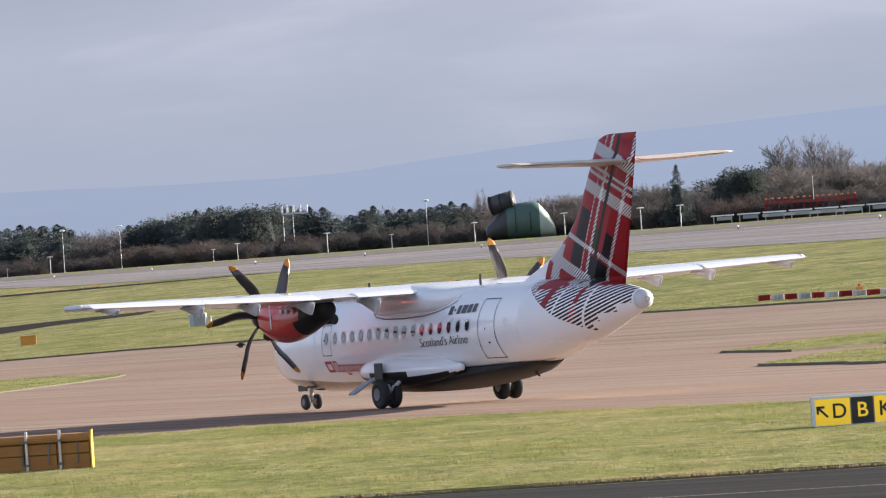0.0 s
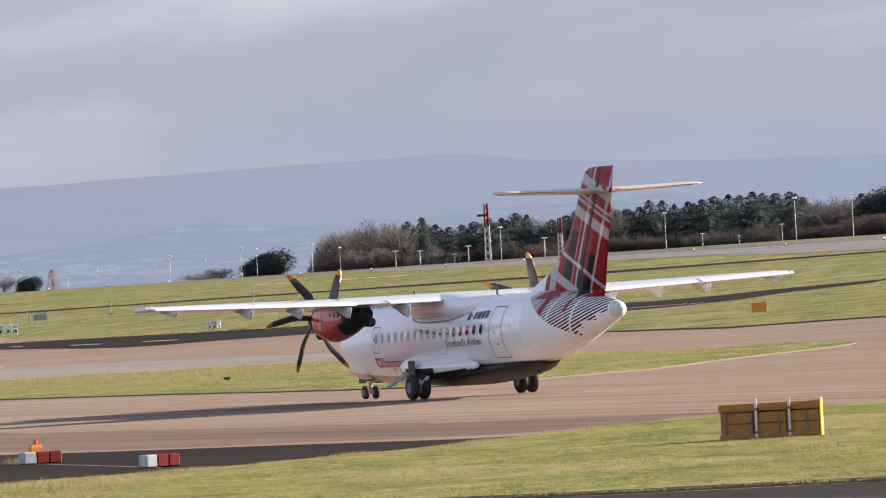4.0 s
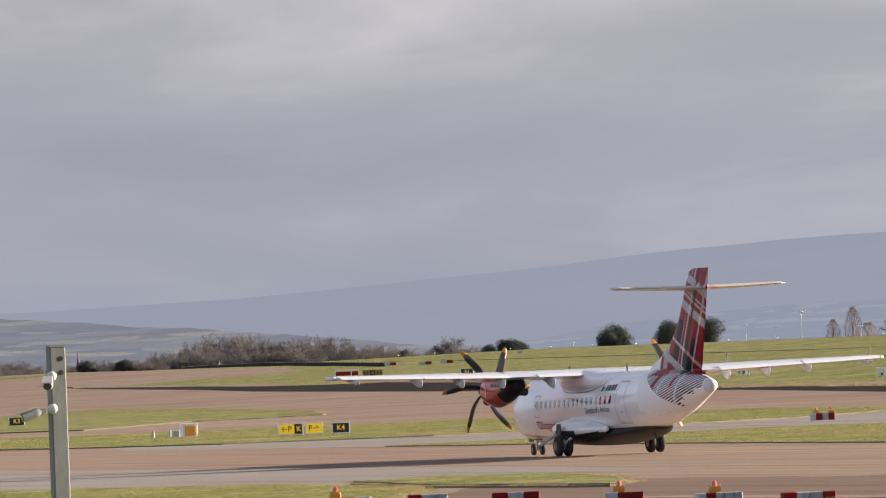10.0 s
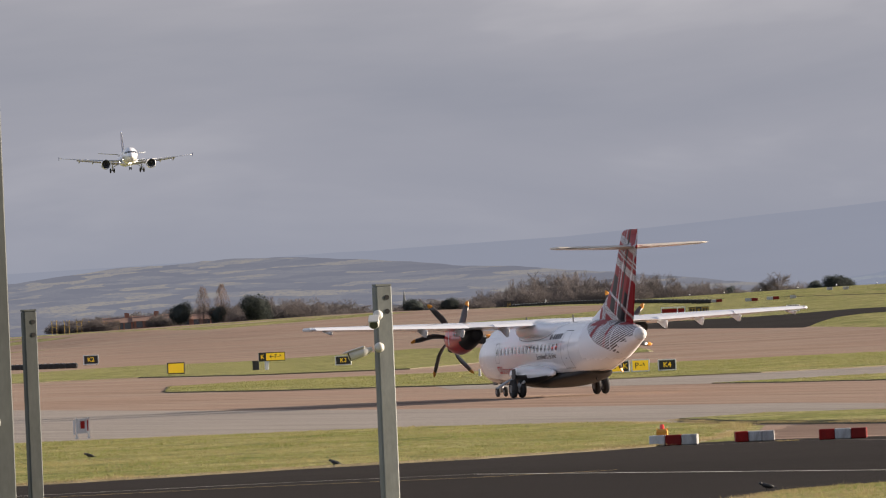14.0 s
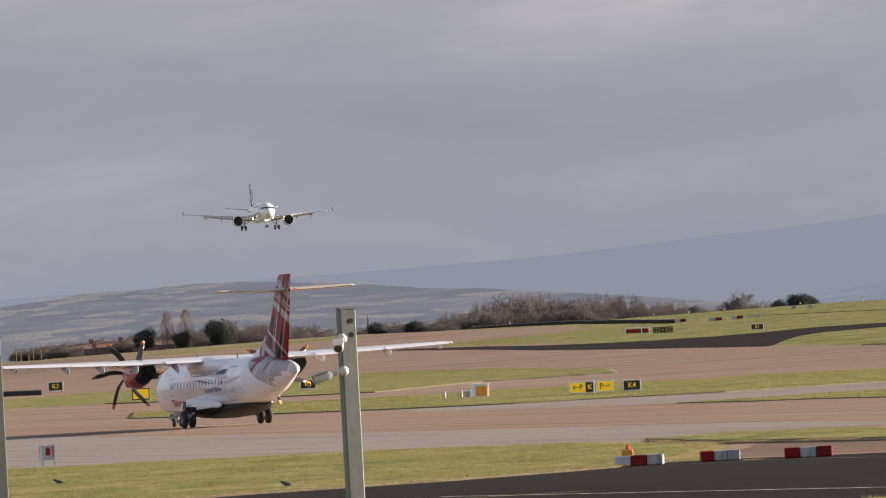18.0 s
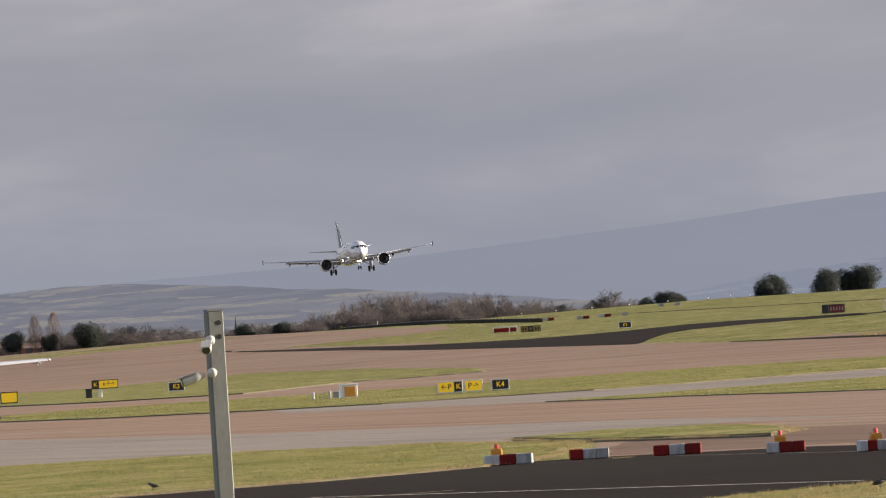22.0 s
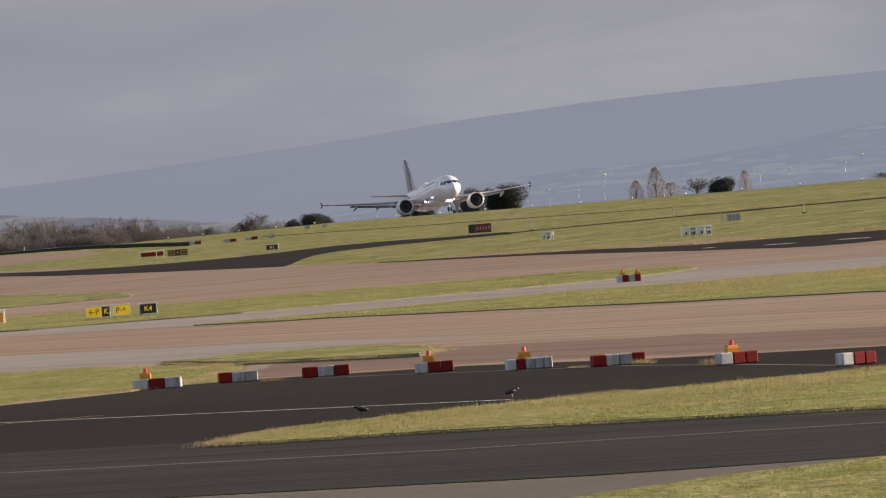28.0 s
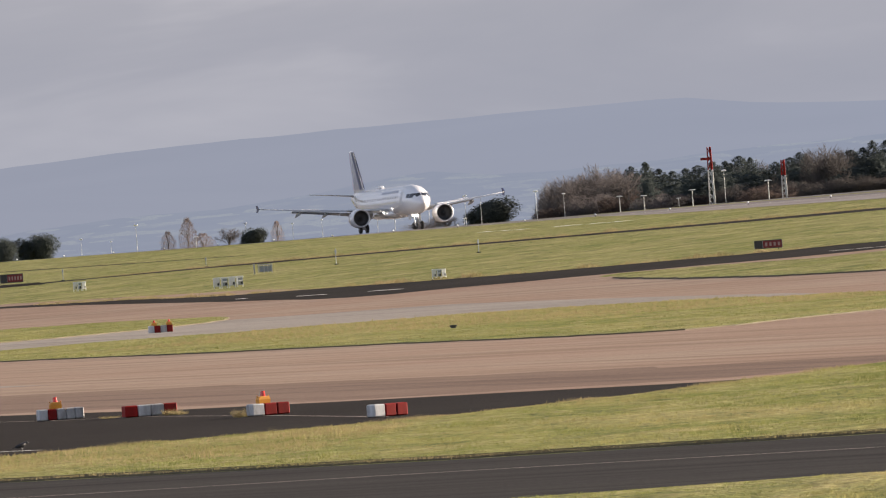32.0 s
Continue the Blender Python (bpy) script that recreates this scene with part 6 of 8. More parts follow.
c = cabinet(-15.2, 606, 0.8, 0.8, "grey_box", "grey cabinet with white pipes in the grass", 0.7, 20)
for k in range(2):
    part("pipe", rod(bmesh.new(), (0.55 + 0.3 * k, 0.1, 0), (0.55 + 0.3 * k, 0.1, 0.85 - 0.2 * k), 0.09), M["white"], c)
cabinet(-1.1, 520, 1.2, 0.42, "dark_metal", "low dark box with a pale end in the grass", 0.5, 10)
cabinet(-43.8, 455, 0.26, 0.14, "dark_metal", "tiny dark light fitting in the grass", 0.2)
c = thing("equipment_rack", "pale grey open equipment rack with slats in the grass", "equipment", "", facing(-104.3, 906, 5))
for x in (-0.82, -0.42, 0.1, 0.45, 0.82):
    part("upright", block(bmesh.new(), (x, 0, 0.48), (0.13 if x < -0.5 else 0.07, 0.1, 0.96 if x < -0.5 else 0.8)), M["pole"], c)
part("back_panel", block(bmesh.new(), (0.28, 0.12, 0.45), (1.2, 0.06, 0.55)), M["grey_box"], c)
part("top_rail", block(bmesh.new(), (0.2, 0, 0.83), (1.4, 0.14, 0.08)), M["pole"], c)
for x, y, h in ((-141.5, 1044, 1.3), (-98.6, 916, 1.5), (-82.6, 887, 1.25), (7.2, 580, 1.3), (-124.5, 1030, 1.0)):
    t = thing("field_marker", "slim pale marker post with a box standing in the grass", "post", "field markers", facing(x, y))
    part("post", rod(bmesh.new(), (0, 0, 0), (0, 0, h), 0.035, 0.03), M["grey_box"], t)
    part("box", block(bmesh.new(), (0, 0, h * 0.8), (0.16, 0.14, 0.3), bevel=0.02), M["grey_box"], t)
    part("foot", block(bmesh.new(), (0, 0, 0.05), (0.4, 0.4, 0.1)), M["dark_metal"], t)

# white barrier frame with a red square
t = thing("barrier_board", "white folding barrier board with a red square on the taxiway edge", "barrier", at=facing(-85.67, 361.5, 8))
for x in (-0.23, 0.23):
    part("leg", boxes(((x, 0, 0.4), (0.05, 0.05, 0.8)), ((x, 0.0, 0.03), (0.08, 0.4, 0.06))), M["white"], t)
p = part("board", block(bmesh.new(), (0, -0.02, 0.48), (0.42, 0.04, 0.56), bevel=0.01), M["white"], t)
part("red_square", block(bmesh.new(), (0, -0.045, 0.52), (0.16, 0.012, 0.28)), M["red"], p)
part("red_edge", block(bmesh.new(), (0.19, -0.045, 0.5), (0.04, 0.012, 0.4)), M["red"], p)
part("side_board", block(bmesh.new(), (-0.3, 0.12, 0.45), (0.03, 0.3, 0.56)), M["white"], t)

# the brown boarded case with steel posts
t = thing("boarded_case", "brown boarded blast board with steel posts and a sunlit-coloured end", "board", at=pose(-9.42, 225.8, 0.07, 0, 0, -4) @ Matrix.Diagonal((0.94, 0.94, 0.94, 1)))
for k in range(3):
    x = -1.22 + 0.62 + k * 0.8 - 0.2
    for z, h in ((0.2, 0.28), (0.49, 0.26)):
        part("board", block(bmesh.new(), (x, 0, z + 0.03), (0.78, 0.06, h), bevel=0.008), M["wood"], t)
for z, h in ((0.06, 0.1), (0.72, 0.12)):
    part("rail", block(bmesh.new(), (-0.02, -0.03, z + 0.02), (2.44, 0.1, h), bevel=0.01), M["wood"], t)
bm = bmesh.new()
loft(bm, [[Vector((x, yy, z)) for yy, z in ((-0.1, 0.74), (0.0, 0.86), (0.34, 0.88), (0.34, 0.74))] for x in (-1.24, 1.2)])
bmesh.ops.recalc_face_normals(bm, faces=bm.faces)
part("top_board", bm, M["wood"], t)
part("back_board", block(bmesh.new(), (-0.02, 0.34, 0.44), (2.44, 0.05, 0.84)), M["wood"], t)
bm = bmesh.new()
loft(bm, [[Vector((x, yy, z)) for yy, z in ((-0.12, 0.02), (-0.09, 0.72), (0.02, 0.9), (0.38, 0.94), (0.38, 0.02))] for x in (1.215, 1.25)])
bmesh.ops.recalc_face_normals(bm, faces=bm.faces)
# brighter amber than the boards: sunlight on this end is put into the colour
part("end_board", bm, M["amber"], t, "end board with low sun put into its amber colour")
for x in (-0.33, 0.48):
    p = part("steel_post", rod(bmesh.new(), (x, -0.09, -0.02), (x, -0.09, 0.98), 0.036, n=12), M["steel"], t, "bright steel post")
    for z in (0.72, 0.16):
        part("clamp", block(bmesh.new(), (x, -0.08, z), (0.1, 0.1, 0.06)), M["zinc"], p)
for x in (-1.07, -0.46, 0.2, 0.9):
    part("batten", block(bmesh.new(), (x, -0.06, 0.4), (0.03, 0.03, 0.58)), M["zinc"], t)


# ---- perimeter posts with cameras near the eye ----
def fence_post(turn, reach, top, wide, label, metal="old_zinc"):
    x, y = reach * math.sin(radians(turn)), reach * math.cos(radians(turn))
    t = thing("fence_post", label, "post", "galvanised fence posts", pose(x, y, 0, 0, 0, -turn + 24))
    post = part("post", block(bmesh.new(), (0, 0, top / 2), (wide, wide * 0.62, top), bevel=0.006), M[metal], t)
    for z in (0.05, 0.11):
        part("bolt_hole", rod(bmesh.new(), (0.012, -wide * 0.31 - 0.002, top - z), (0.012, -wide * 0.31 + 0.004, top - z), 0.011, n=10), M["black"], post)
    part("cap", block(bmesh.new(), (0, 0, top + 0.004), (wide * 0.96, wide * 0.58, 0.008)), M[metal], t)
    return t


D_POST = 43.0
fp = fence_post(-11.578, D_POST, EYE[2] + 56 * D_POST / 17600, 0.076, "galvanised steel post carrying two white cameras", "zinc")
fence_post(-13.615, 46.0, EYE[2] + 38 * 46 / 17600, 0.066, "bare galvanised steel fence post")
tall_post = fence_post(-13.8, 36.0, 8.0, 0.082, "tall galvanised steel fence post")
bm = bmesh.new()
bmesh.ops.create_uvsphere(bm, u_segments=14, v_segments=10, radius=0.034, matrix=Matrix.Translation((-0.05, -0.03, 3.72)))
part("clamp_ball", bm, M["zinc"], tall_post, smooth=True)


def camera_unit(post, z, yaw, pitch, long, label):
    """A small camera on a ball mount on the left of the post."""
    u = thing("surveillance_camera", label, "camera", "cameras on the post", post.matrix_basis @ pose(-0.04, -0.02, z, 0, 0, 0))
    m = pose(-0.012, -0.015, 0, 0, pitch, yaw)
    ball = bmesh.new()
    bmesh.ops.create_uvsphere(ball, u_segments=14, v_segments=10, radius=0.022, matrix=Matrix.Translation((0.004, -0.01, 0)))
    part("ball_mount", ball, M["cam_white"], u, smooth=True)
    bm = bmesh.new()
    loft(bm, [[Vector((-x, 0.022 * f * math.cos(q), 0.02 * f * math.sin(q))) for q in [2 * math.pi * k / 14 for k in range(14)]] for x, f in ((0.02, 0.5), (0.035, 0.62), (0.05, 0.95), (0.05 + long, 1.06))])
    bmesh.ops.recalc_face_normals(bm, faces=bm.faces)
    for nm, b2, mat in (("housing", bm, "cam_white"), ("lens", rod(bmesh.new(), (-0.05 - long, 0, 0), (-0.054 - long, 0, 0), 0.018, n=16), "glass"), ("hood", block(bmesh.new(), (-0.06 - long / 2, 0, 0.022), (long + 0.02, 0.046, 0.005), bevel=0.002), "cam_white")):
        o = part(nm, b2, M[mat], u, smooth=nm == "housing")
        o.matrix_basis = m
    return u


TOP = EYE[2] + 56 * D_POST / 17600
camera_unit(fp, TOP - 0.265, -14, -16, 0.075, "white tube camera on a ball mount, seen side on")
camera_unit(fp, TOP - 0.125, 62, -24, 0.05, "white tube camera with a dark lens facing the fence")


# ---- crows ----
def crow(name="crow"):
    c = thing(name, "black crow standing on the airfield grass", "bird", "crows")
    bm = bmesh.new()
    loft(bm, [oval(x, z, r * 0.8, r, 10) for x, z, r in ((0.13, 0.195, 0.02), (0.1, 0.175, 0.042), (0.03, 0.15, 0.06), (-0.06, 0.125, 0.046), (-0.14, 0.105, 0.016))])
    bmesh.ops.recalc_face_normals(bm, faces=bm.faces)
    part("body", bm, M["feather"], c, smooth=True)
    bm = bmesh.new()
    bmesh.ops.create_uvsphere(bm, u_segments=10, v_segments=8, radius=0.038, matrix=Matrix.Translation((0.13, 0, 0.2)))
    part("head", bm, M["feather"], c, smooth=True)
    part("beak", rod(bmesh.new(), (0.16, 0, 0.2), (0.205, 0, 0.192), 0.013, 0.002, 6), M["dark_metal"], c)
    part("tail", block(bmesh.new(), (-0.17, 0, 0.098), (0.1, 0.05, 0.012)), M["feather"], c)
    for s in (1, -1):
        part("leg", rod(bmesh.new(), (0.01, s * 0.025, 0), (0.01, s * 0.025, 0.12), 0.008, n=5), M["dark_metal"], c)
        bm = bmesh.new()
        bmesh.ops.create_uvsphere(bm, u_segments=8, v_segments=6, radius=1.0, matrix=Matrix.Translation((-0.03, s * 0.045, 0.142)) @ Matrix.Rotation(radians(-14), 4, "Y") @ Matrix.Diagonal((0.12, 0.018, 0.04, 1)))
        part("wing", bm, M["feather"], c, smooth=True)
    return c


CROWS = [crow() for _ in range(4)]
flying = thing("flying_crow", "black crow in flight low over the grass", "bird")
bm = bmesh.new()
loft(bm, [oval(x, 0, r * 0.8, r, 10) for x, r in ((0.24, 0.015), (0.16, 0.045), (0.02, 0.07), (-0.14, 0.05), (-0.3, 0.03))])
part("body", bm, M["feather"], flying, smooth=True)
for s in (1, -1):
    bm = bmesh.new()
    loft(bm, [[Vector((x0, s * y, z)), Vector((x1, s * y, z)), Vector((x1, s * y, z + 0.012)), Vector((x0, s * y, z + 0.012))] for x0, x1, y, z in ((0.1, -0.12, 0.04, 0.02), (0.12, -0.16, 0.25, 0.06), (0.02, -0.18, 0.48, -0.02))])
    bmesh.ops.recalc_face_normals(bm, faces=bm.faces)
    part("wing", bm, M["feather"], flying)


# ---- lamps, masts and buildings beyond the runway ----
def reach_for(turn, across):
    return across / (ACROSS.x * math.sin(radians(turn)) + ACROSS.y * math.cos(radians(turn)))


def far_place(turn, reach):
    p = bearing(turn, reach)
    return pose(p.x, p.y, p.z, 0, 0, -turn)


def tip_height(turn, reach, rise):
    return EYE[2] + rise * reach / 17600 - bearing(turn, reach).z


def make_lamp(tall):
    t = thing("field_lamp", "slim grey lamp post with a pale head beyond the runway", "lamp post", "lamp posts beyond the runway")
    part("post", rod(bmesh.new(), (0, 0, 0), (0, 0, 1.0), 0.011 if tall else 0.025, 0.008 if tall else 0.02, 8), M["pole"], t)
    w = 0.085 if tall else 0.18
    bm = bmesh.new()
    loft(bm, [oval(x, z, y, h, 8) for x, y, z, h in ((-w, 0.02, 0.985, 0.008), (-w * 0.55, 0.04, 1.0, 0.022), (w * 0.55, 0.04, 1.0, 0.022), (w, 0.02, 0.985, 0.008))])
    part("head", bm, M["lamp_head"], t)
    return t


LAMPS = [(-2.18, 113), (-2.26, 68), (-1.85, 114), (-1.32, 62), (-1.18, 69), (-0.66, 77), (-0.29, 67), (-0.08, 123), (0.19, 78), (0.71, 84), (1.15, 84), (1.38, 84), (-4.49, 58), (-4.35, 56), (-4.15, 47), (-4.07, 60), (-3.88, 90), (-3.63, 67), (-2.93, 99), (-2.72, 59),
         (-2.51, 52), (-4.97, 78), (-4.81, 70), (-5.29, 75), (-5.38, 79), (-5.39, 39)]
DOTS = [(-5.79, 71), (-5.59, 62), (-5.89, 58), (-6.21, 56), (-6.38, 53), (-6.65, 59), (-7.28, 70), (-6.94, 41), (-7.43, 44), (-8.6, 30), (-9.0, 28), (-7.6, 52)]
proto = {True: make_lamp(True), False: make_lamp(False)}
wanted = {True: [], False: []}
for turn, rise in LAMPS + DOTS:
    reach = reach_for(turn, 428) if turn > -5.45 else 1750
    h = tip_height(turn, reach, rise)
    k = h if h <= 3.4 else h * 0.8
    wanted[h > 3.4].append(far_place(turn, reach) @ Matrix.Diagonal((k, k, h, 1)))
for tall, places in wanted.items():
    for m in places[1:]:
        copy_thing(proto[tall], m)
    proto[tall].matrix_basis = places[0]


def lattice_mast(turn, across, rise, wide, label, cabin=True):
    reach = reach_for(turn, across)
    h = tip_height(turn, reach, rise)
    t = thing("lattice_mast", label, "mast", "red and white masts", far_place(turn, reach))
    n = 8
    for k in range(n):
        z0, z1 = h * k / n, h * (k + 1) / n
        w0, w1 = (wide * (1 - 0.45 * z / h) for z in (z0, z1))
        mat = M["red" if k >= 5 else "white"]
        for sx in (-1, 1):
            for sy in (-1, 1):
                part("leg", rod(bmesh.new(), (sx * w0, sy * w0, z0), (sx * w1, sy * w1, z1), 0.17 if sx > 0 else 0.09, n=5), mat, t)
                part("brace", rod(bmesh.new(), (sx * w0, sy * w0, z0), (-sx * w1, sy * w1, z1), 0.05, n=5), mat, t)
    if cabin:
        part("platform", block(bmesh.new(), (-0.55, 0, h * 0.81), (1.5, 0.7, 0.34), bevel=0.03), M["red"], t)
    return t


lattice_mast(-3.958, 425, 133, 0.4, "white lattice mast with a red top beyond the runway")
lattice_mast(-3.54, 432, 101, 0.34, "short red and white lattice mast among trees", False)
# antenna frame among the trees
reach = reach_for(-0.84, 450)
t = thing("antenna_frame", "pale antenna array on slim masts above the trees", "antenna", at=far_place(-0.84, reach))
h = tip_height(-0.84, reach, 128)
for x in (-1.5, -0.2):
    part("pole", rod(bmesh.new(), (x, 0, 0), (x, 0, h), 0.07, 0.05, 8), M["pole"], t)
part("cross_bar", block(bmesh.new(), (0.1, 0, h - 0.9), (3.6, 0.2, 0.25)), M["pole"], t)
for x in (-1.6, -0.9, -0.1, 0.8, 1.7):
    part("aerial", block(bmesh.new(), (x, 0, h - 0.3), (0.3, 0.25, 1.0), bevel=0.06), M["lamp_head"], t)

# training rig: a tank-like green body with a drum on its back
reach = reach_for(0.45, 440)
k = reach / 17600
t = thing("training_rig", "dark green tank-like fire training rig with a drum on top", "rig", at=far_place(0.455, reach))
bm = bmesh.new()
hull_rings = []
for x, top, w in ((-4.2, 1.5, 1.3), (-4.0, 1.9, 1.6), (-3.0, 2.7, 1.9), (-1.6, 3.9, 2.0), (-0.4, 4.3, 2.0), (1.6, 4.45, 2.0), (2.4, 4.1, 2.0), (3.4, 2.9, 1.8), (4.1, 1.6, 1.5), (4.3, 0.9, 1.2)):
    hull_rings.append([Vector((x, w * math.cos(q), top * 0.5 + top * 0.5 * math.copysign(abs(math.sin(q)) ** 0.7, math.sin(q)))) for q in [2 * math.pi * j / 20 for j in range(20)]])
loft(bm, hull_rings)
bmesh.ops.recalc_face_normals(bm, faces=bm.faces)
hull = part("hull", bm, [M["tank"], M["tank_end"], M["dark_metal"]], t, "dark green hull with a pale end", True)
for poly in hull.data.polygons:
    if poly.center.x > 2.5:
        poly.material_index = 1
    elif poly.center.x < -1.6:
        poly.material_index = 2
drum = rod(bmesh.new(), (-3.5, 0.3, 4.15), (-0.6, -0.3, 4.75), 1.15, 1.2, 18)
part("drum", drum, M["dark_metal"], t, "black drum lying on the hull", True)
for f in (0.06, 0.5, 0.94):
    a, b = Vector((-3.5, 0.3, 4.15)), Vector((-0.6, -0.3, 4.75))
    part("drum_hoop", rod(bmesh.new(), a.lerp(b, f - 0.02), a.lerp(b, f + 0.02), 1.24, n=18), M["black"], t)
for x in (-0.6, 1.2):
    part("rib", rod(bmesh.new(), (x, 0, 2.15), (x + 0.14, 0, 2.15), 2.18, n=20), M["dark_metal"], t)

# equipment stands: orange-topped rows over low white frames
reach = reach_for(2.1, 430)
t = thing("approach_antenna_row", "row of orange-topped antenna elements over a low frame", "antenna", at=far_place(2.13, reach))
for j in range(15):
    part("element", block(bmesh.new(), (-4.9 + 0.7 * j, 0, 2.35), (0.36, 0.3, 0.22), bevel=0.08), M["far_orange"], t)
    part("stem", rod(bmesh.new(), (-4.9 + 0.7 * j, 0, 0.0), (-4.9 + 0.7 * j, 0, 2.25), 0.04, n=6), M["red"], t)
part("red_beam", block(bmesh.new(), (0, 0.1, 1.9), (10.4, 0.2, 0.35)), M["sign_red"], t)
part("base_beam", block(bmesh.new(), (0, 0, 0.55), (10.8, 0.5, 0.35)), M["pole"], t)
part("whip", rod(bmesh.new(), (0.4, 0, 2), (0.4, 0, 4.6), 0.06, 0.03, 6), M["lamp_head"], t)
for j in range(7):
    turn = 1.62 + 0.15 * j
    reach = reach_for(turn, 424)
    t = thing("equipment_stand", "low pale equipment stand on legs beyond the runway", "stand", "equipment stands", far_place(turn, reach))
    part("deck", block(bmesh.new(), (0, 0, 0.95), (2.6, 0.8, 0.16), bevel=0.02), M["lamp_head"], t)
    part("case", block(bmesh.new(), (0.2, 0, 0.62), (1.7, 0.5, 0.42), bevel=0.03), M["grey_box"], t)
    for x in (-1.0, 1.0):
        part("leg", block(bmesh.new(), (x, 0, 0.44), (0.1, 0.5, 0.88)), M["pole"], t)

# low white edge lights along the runway
proto_light = thing("runway_light", "low white runway edge light on a short stem", "lamp", "runway edge lights")
part("stem", rod(bmesh.new(), (0, 0, 0), (0, 0, 0.2), 0.05, n=6), M["dark_metal"], proto_light)
bm = bmesh.new()
bmesh.ops.create_uvsphere(bm, u_segments=8, v_segments=6, radius=0.1, matrix=Matrix.Translation((0, 0, 0.26)))
part("lens", bm, M["lamp_head"], proto_light, smooth=True)
first = True
for k in range(34):
    x, y = uv_point(-1640 + 30 * k, 319.5)
    m = pose(x, y, height(x, y))
    if first:
        proto_light.matrix_basis, first = m, False
    else:
        copy_thing(proto_light, m)

# spire and roofs in the far trees
t = thing("church_spire", "slender grey church spire in the haze", "church", at=far_place(-11.45, 2600))
h = tip_height(-11.45, 2600, 46)
part("tower", block(bmesh.new(), (0, 0, h * 0.25), (1.0, 1.0, h * 0.5)), M["stone"], t)
part("spire", rod(bmesh.new(), (0, 0, h * 0.5), (0, 0, h), 0.6, 0.05, 8), M["stone"], t)


def house(turn, reach, w, h, label):
    t = thing("house", label, "house", "brick houses by the trees", far_place(turn, reach))
    part("wall", block(bmesh.new(), (0, 0, h * 0.3), (w, 6, h * 0.6)), M["brick"], t)
    bm = bmesh.new()
    loft(bm, [[Vector((x, -3.4, h * 0.58)), Vector((x, 3.4, h * 0.58)), Vector((x, 0, h))] for x in (-w / 2 - 0.3, w / 2 + 0.3)])
    bmesh.ops.recalc_face_normals(bm, faces=bm.faces)
    roof = part("roof", bm, M["slate"], t)
    part("chimney", block(bmesh.new(), (w * 0.3, 0, h), (0.9, 0.7, 1.6)), M["brick"], roof)
    for x in (-0.3, 0.05, 0.32):
        part("window", block(bmesh.new(), (x * w, -3.02, h * 0.32), (1.2, 0.1, 1.2)), M["glass"], t)
    return t


for turn in (-13.1, -12.93, -12.765, -12.6):
    house(turn, 1915, 5.5, max(2.4, tip_height(turn, 1915, 11)), "low brick terraced house with a brown roof by the far trees")


def approach_mast(turn, rise):
    """An H-shaped frame carrying a bar of approach lights."""
    t = thing("approach_mast", "weathered yellow approach light mast beyond the far taxiway", "mast", "approach light masts", far_place(turn, 1900))
    h = max(1.2, tip_height(turn, 1900, rise))
    for x in (-0.45, 0.45):
        part("post", rod(bmesh.new(), (x, 0, 0), (x, 0, h), 0.07, 0.06, 6), M["dull_yellow"], t)
    for z in (0.55, 0.97):
        part("cross_bar", block(bmesh.new(), (0, 0, h * z), (1.2, 0.1, 0.1)), M["dull_yellow"], t)
    for x in (-0.55, 0, 0.55):
        part("lamp", block(bmesh.new(), (x, 0, h + 0.12), (0.16, 0.16, 0.18), bevel=0.04), M["dull_yellow"], t)
    return t


for k in range(6):
    approach_mast(-13.47 + 0.072 * k, 18 - 1.1 * k)

# edge blocks: a long row of dark tyres along the far grass, and a short one by the far left
for x0, y0, x1, y1, n in ((-306, 1600, -235.5, 1378, 60), (-259, 1058, -247.8, 1043, 13)):
    for j in range(n):
        f = j / (n - 1)
        x, y = x0 + (x1 - x0) * f, y0 + (y1 - y0) * f
        t = thing("tyre_marker", "half-buried dark tyre marking the pavement edge", "tyre", "row of edge tyres", facing(x, y))
        part("tyre", block(bmesh.new(), (0, 0, 0.3), (0.8, 0.5, 0.6), bevel=0.16), M["tyre"], t)
        part("white_band", block(bmesh.new(), (0, 0, 0.58), (0.3, 0.44, 0.06), bevel=0.01), M["pole"], t)


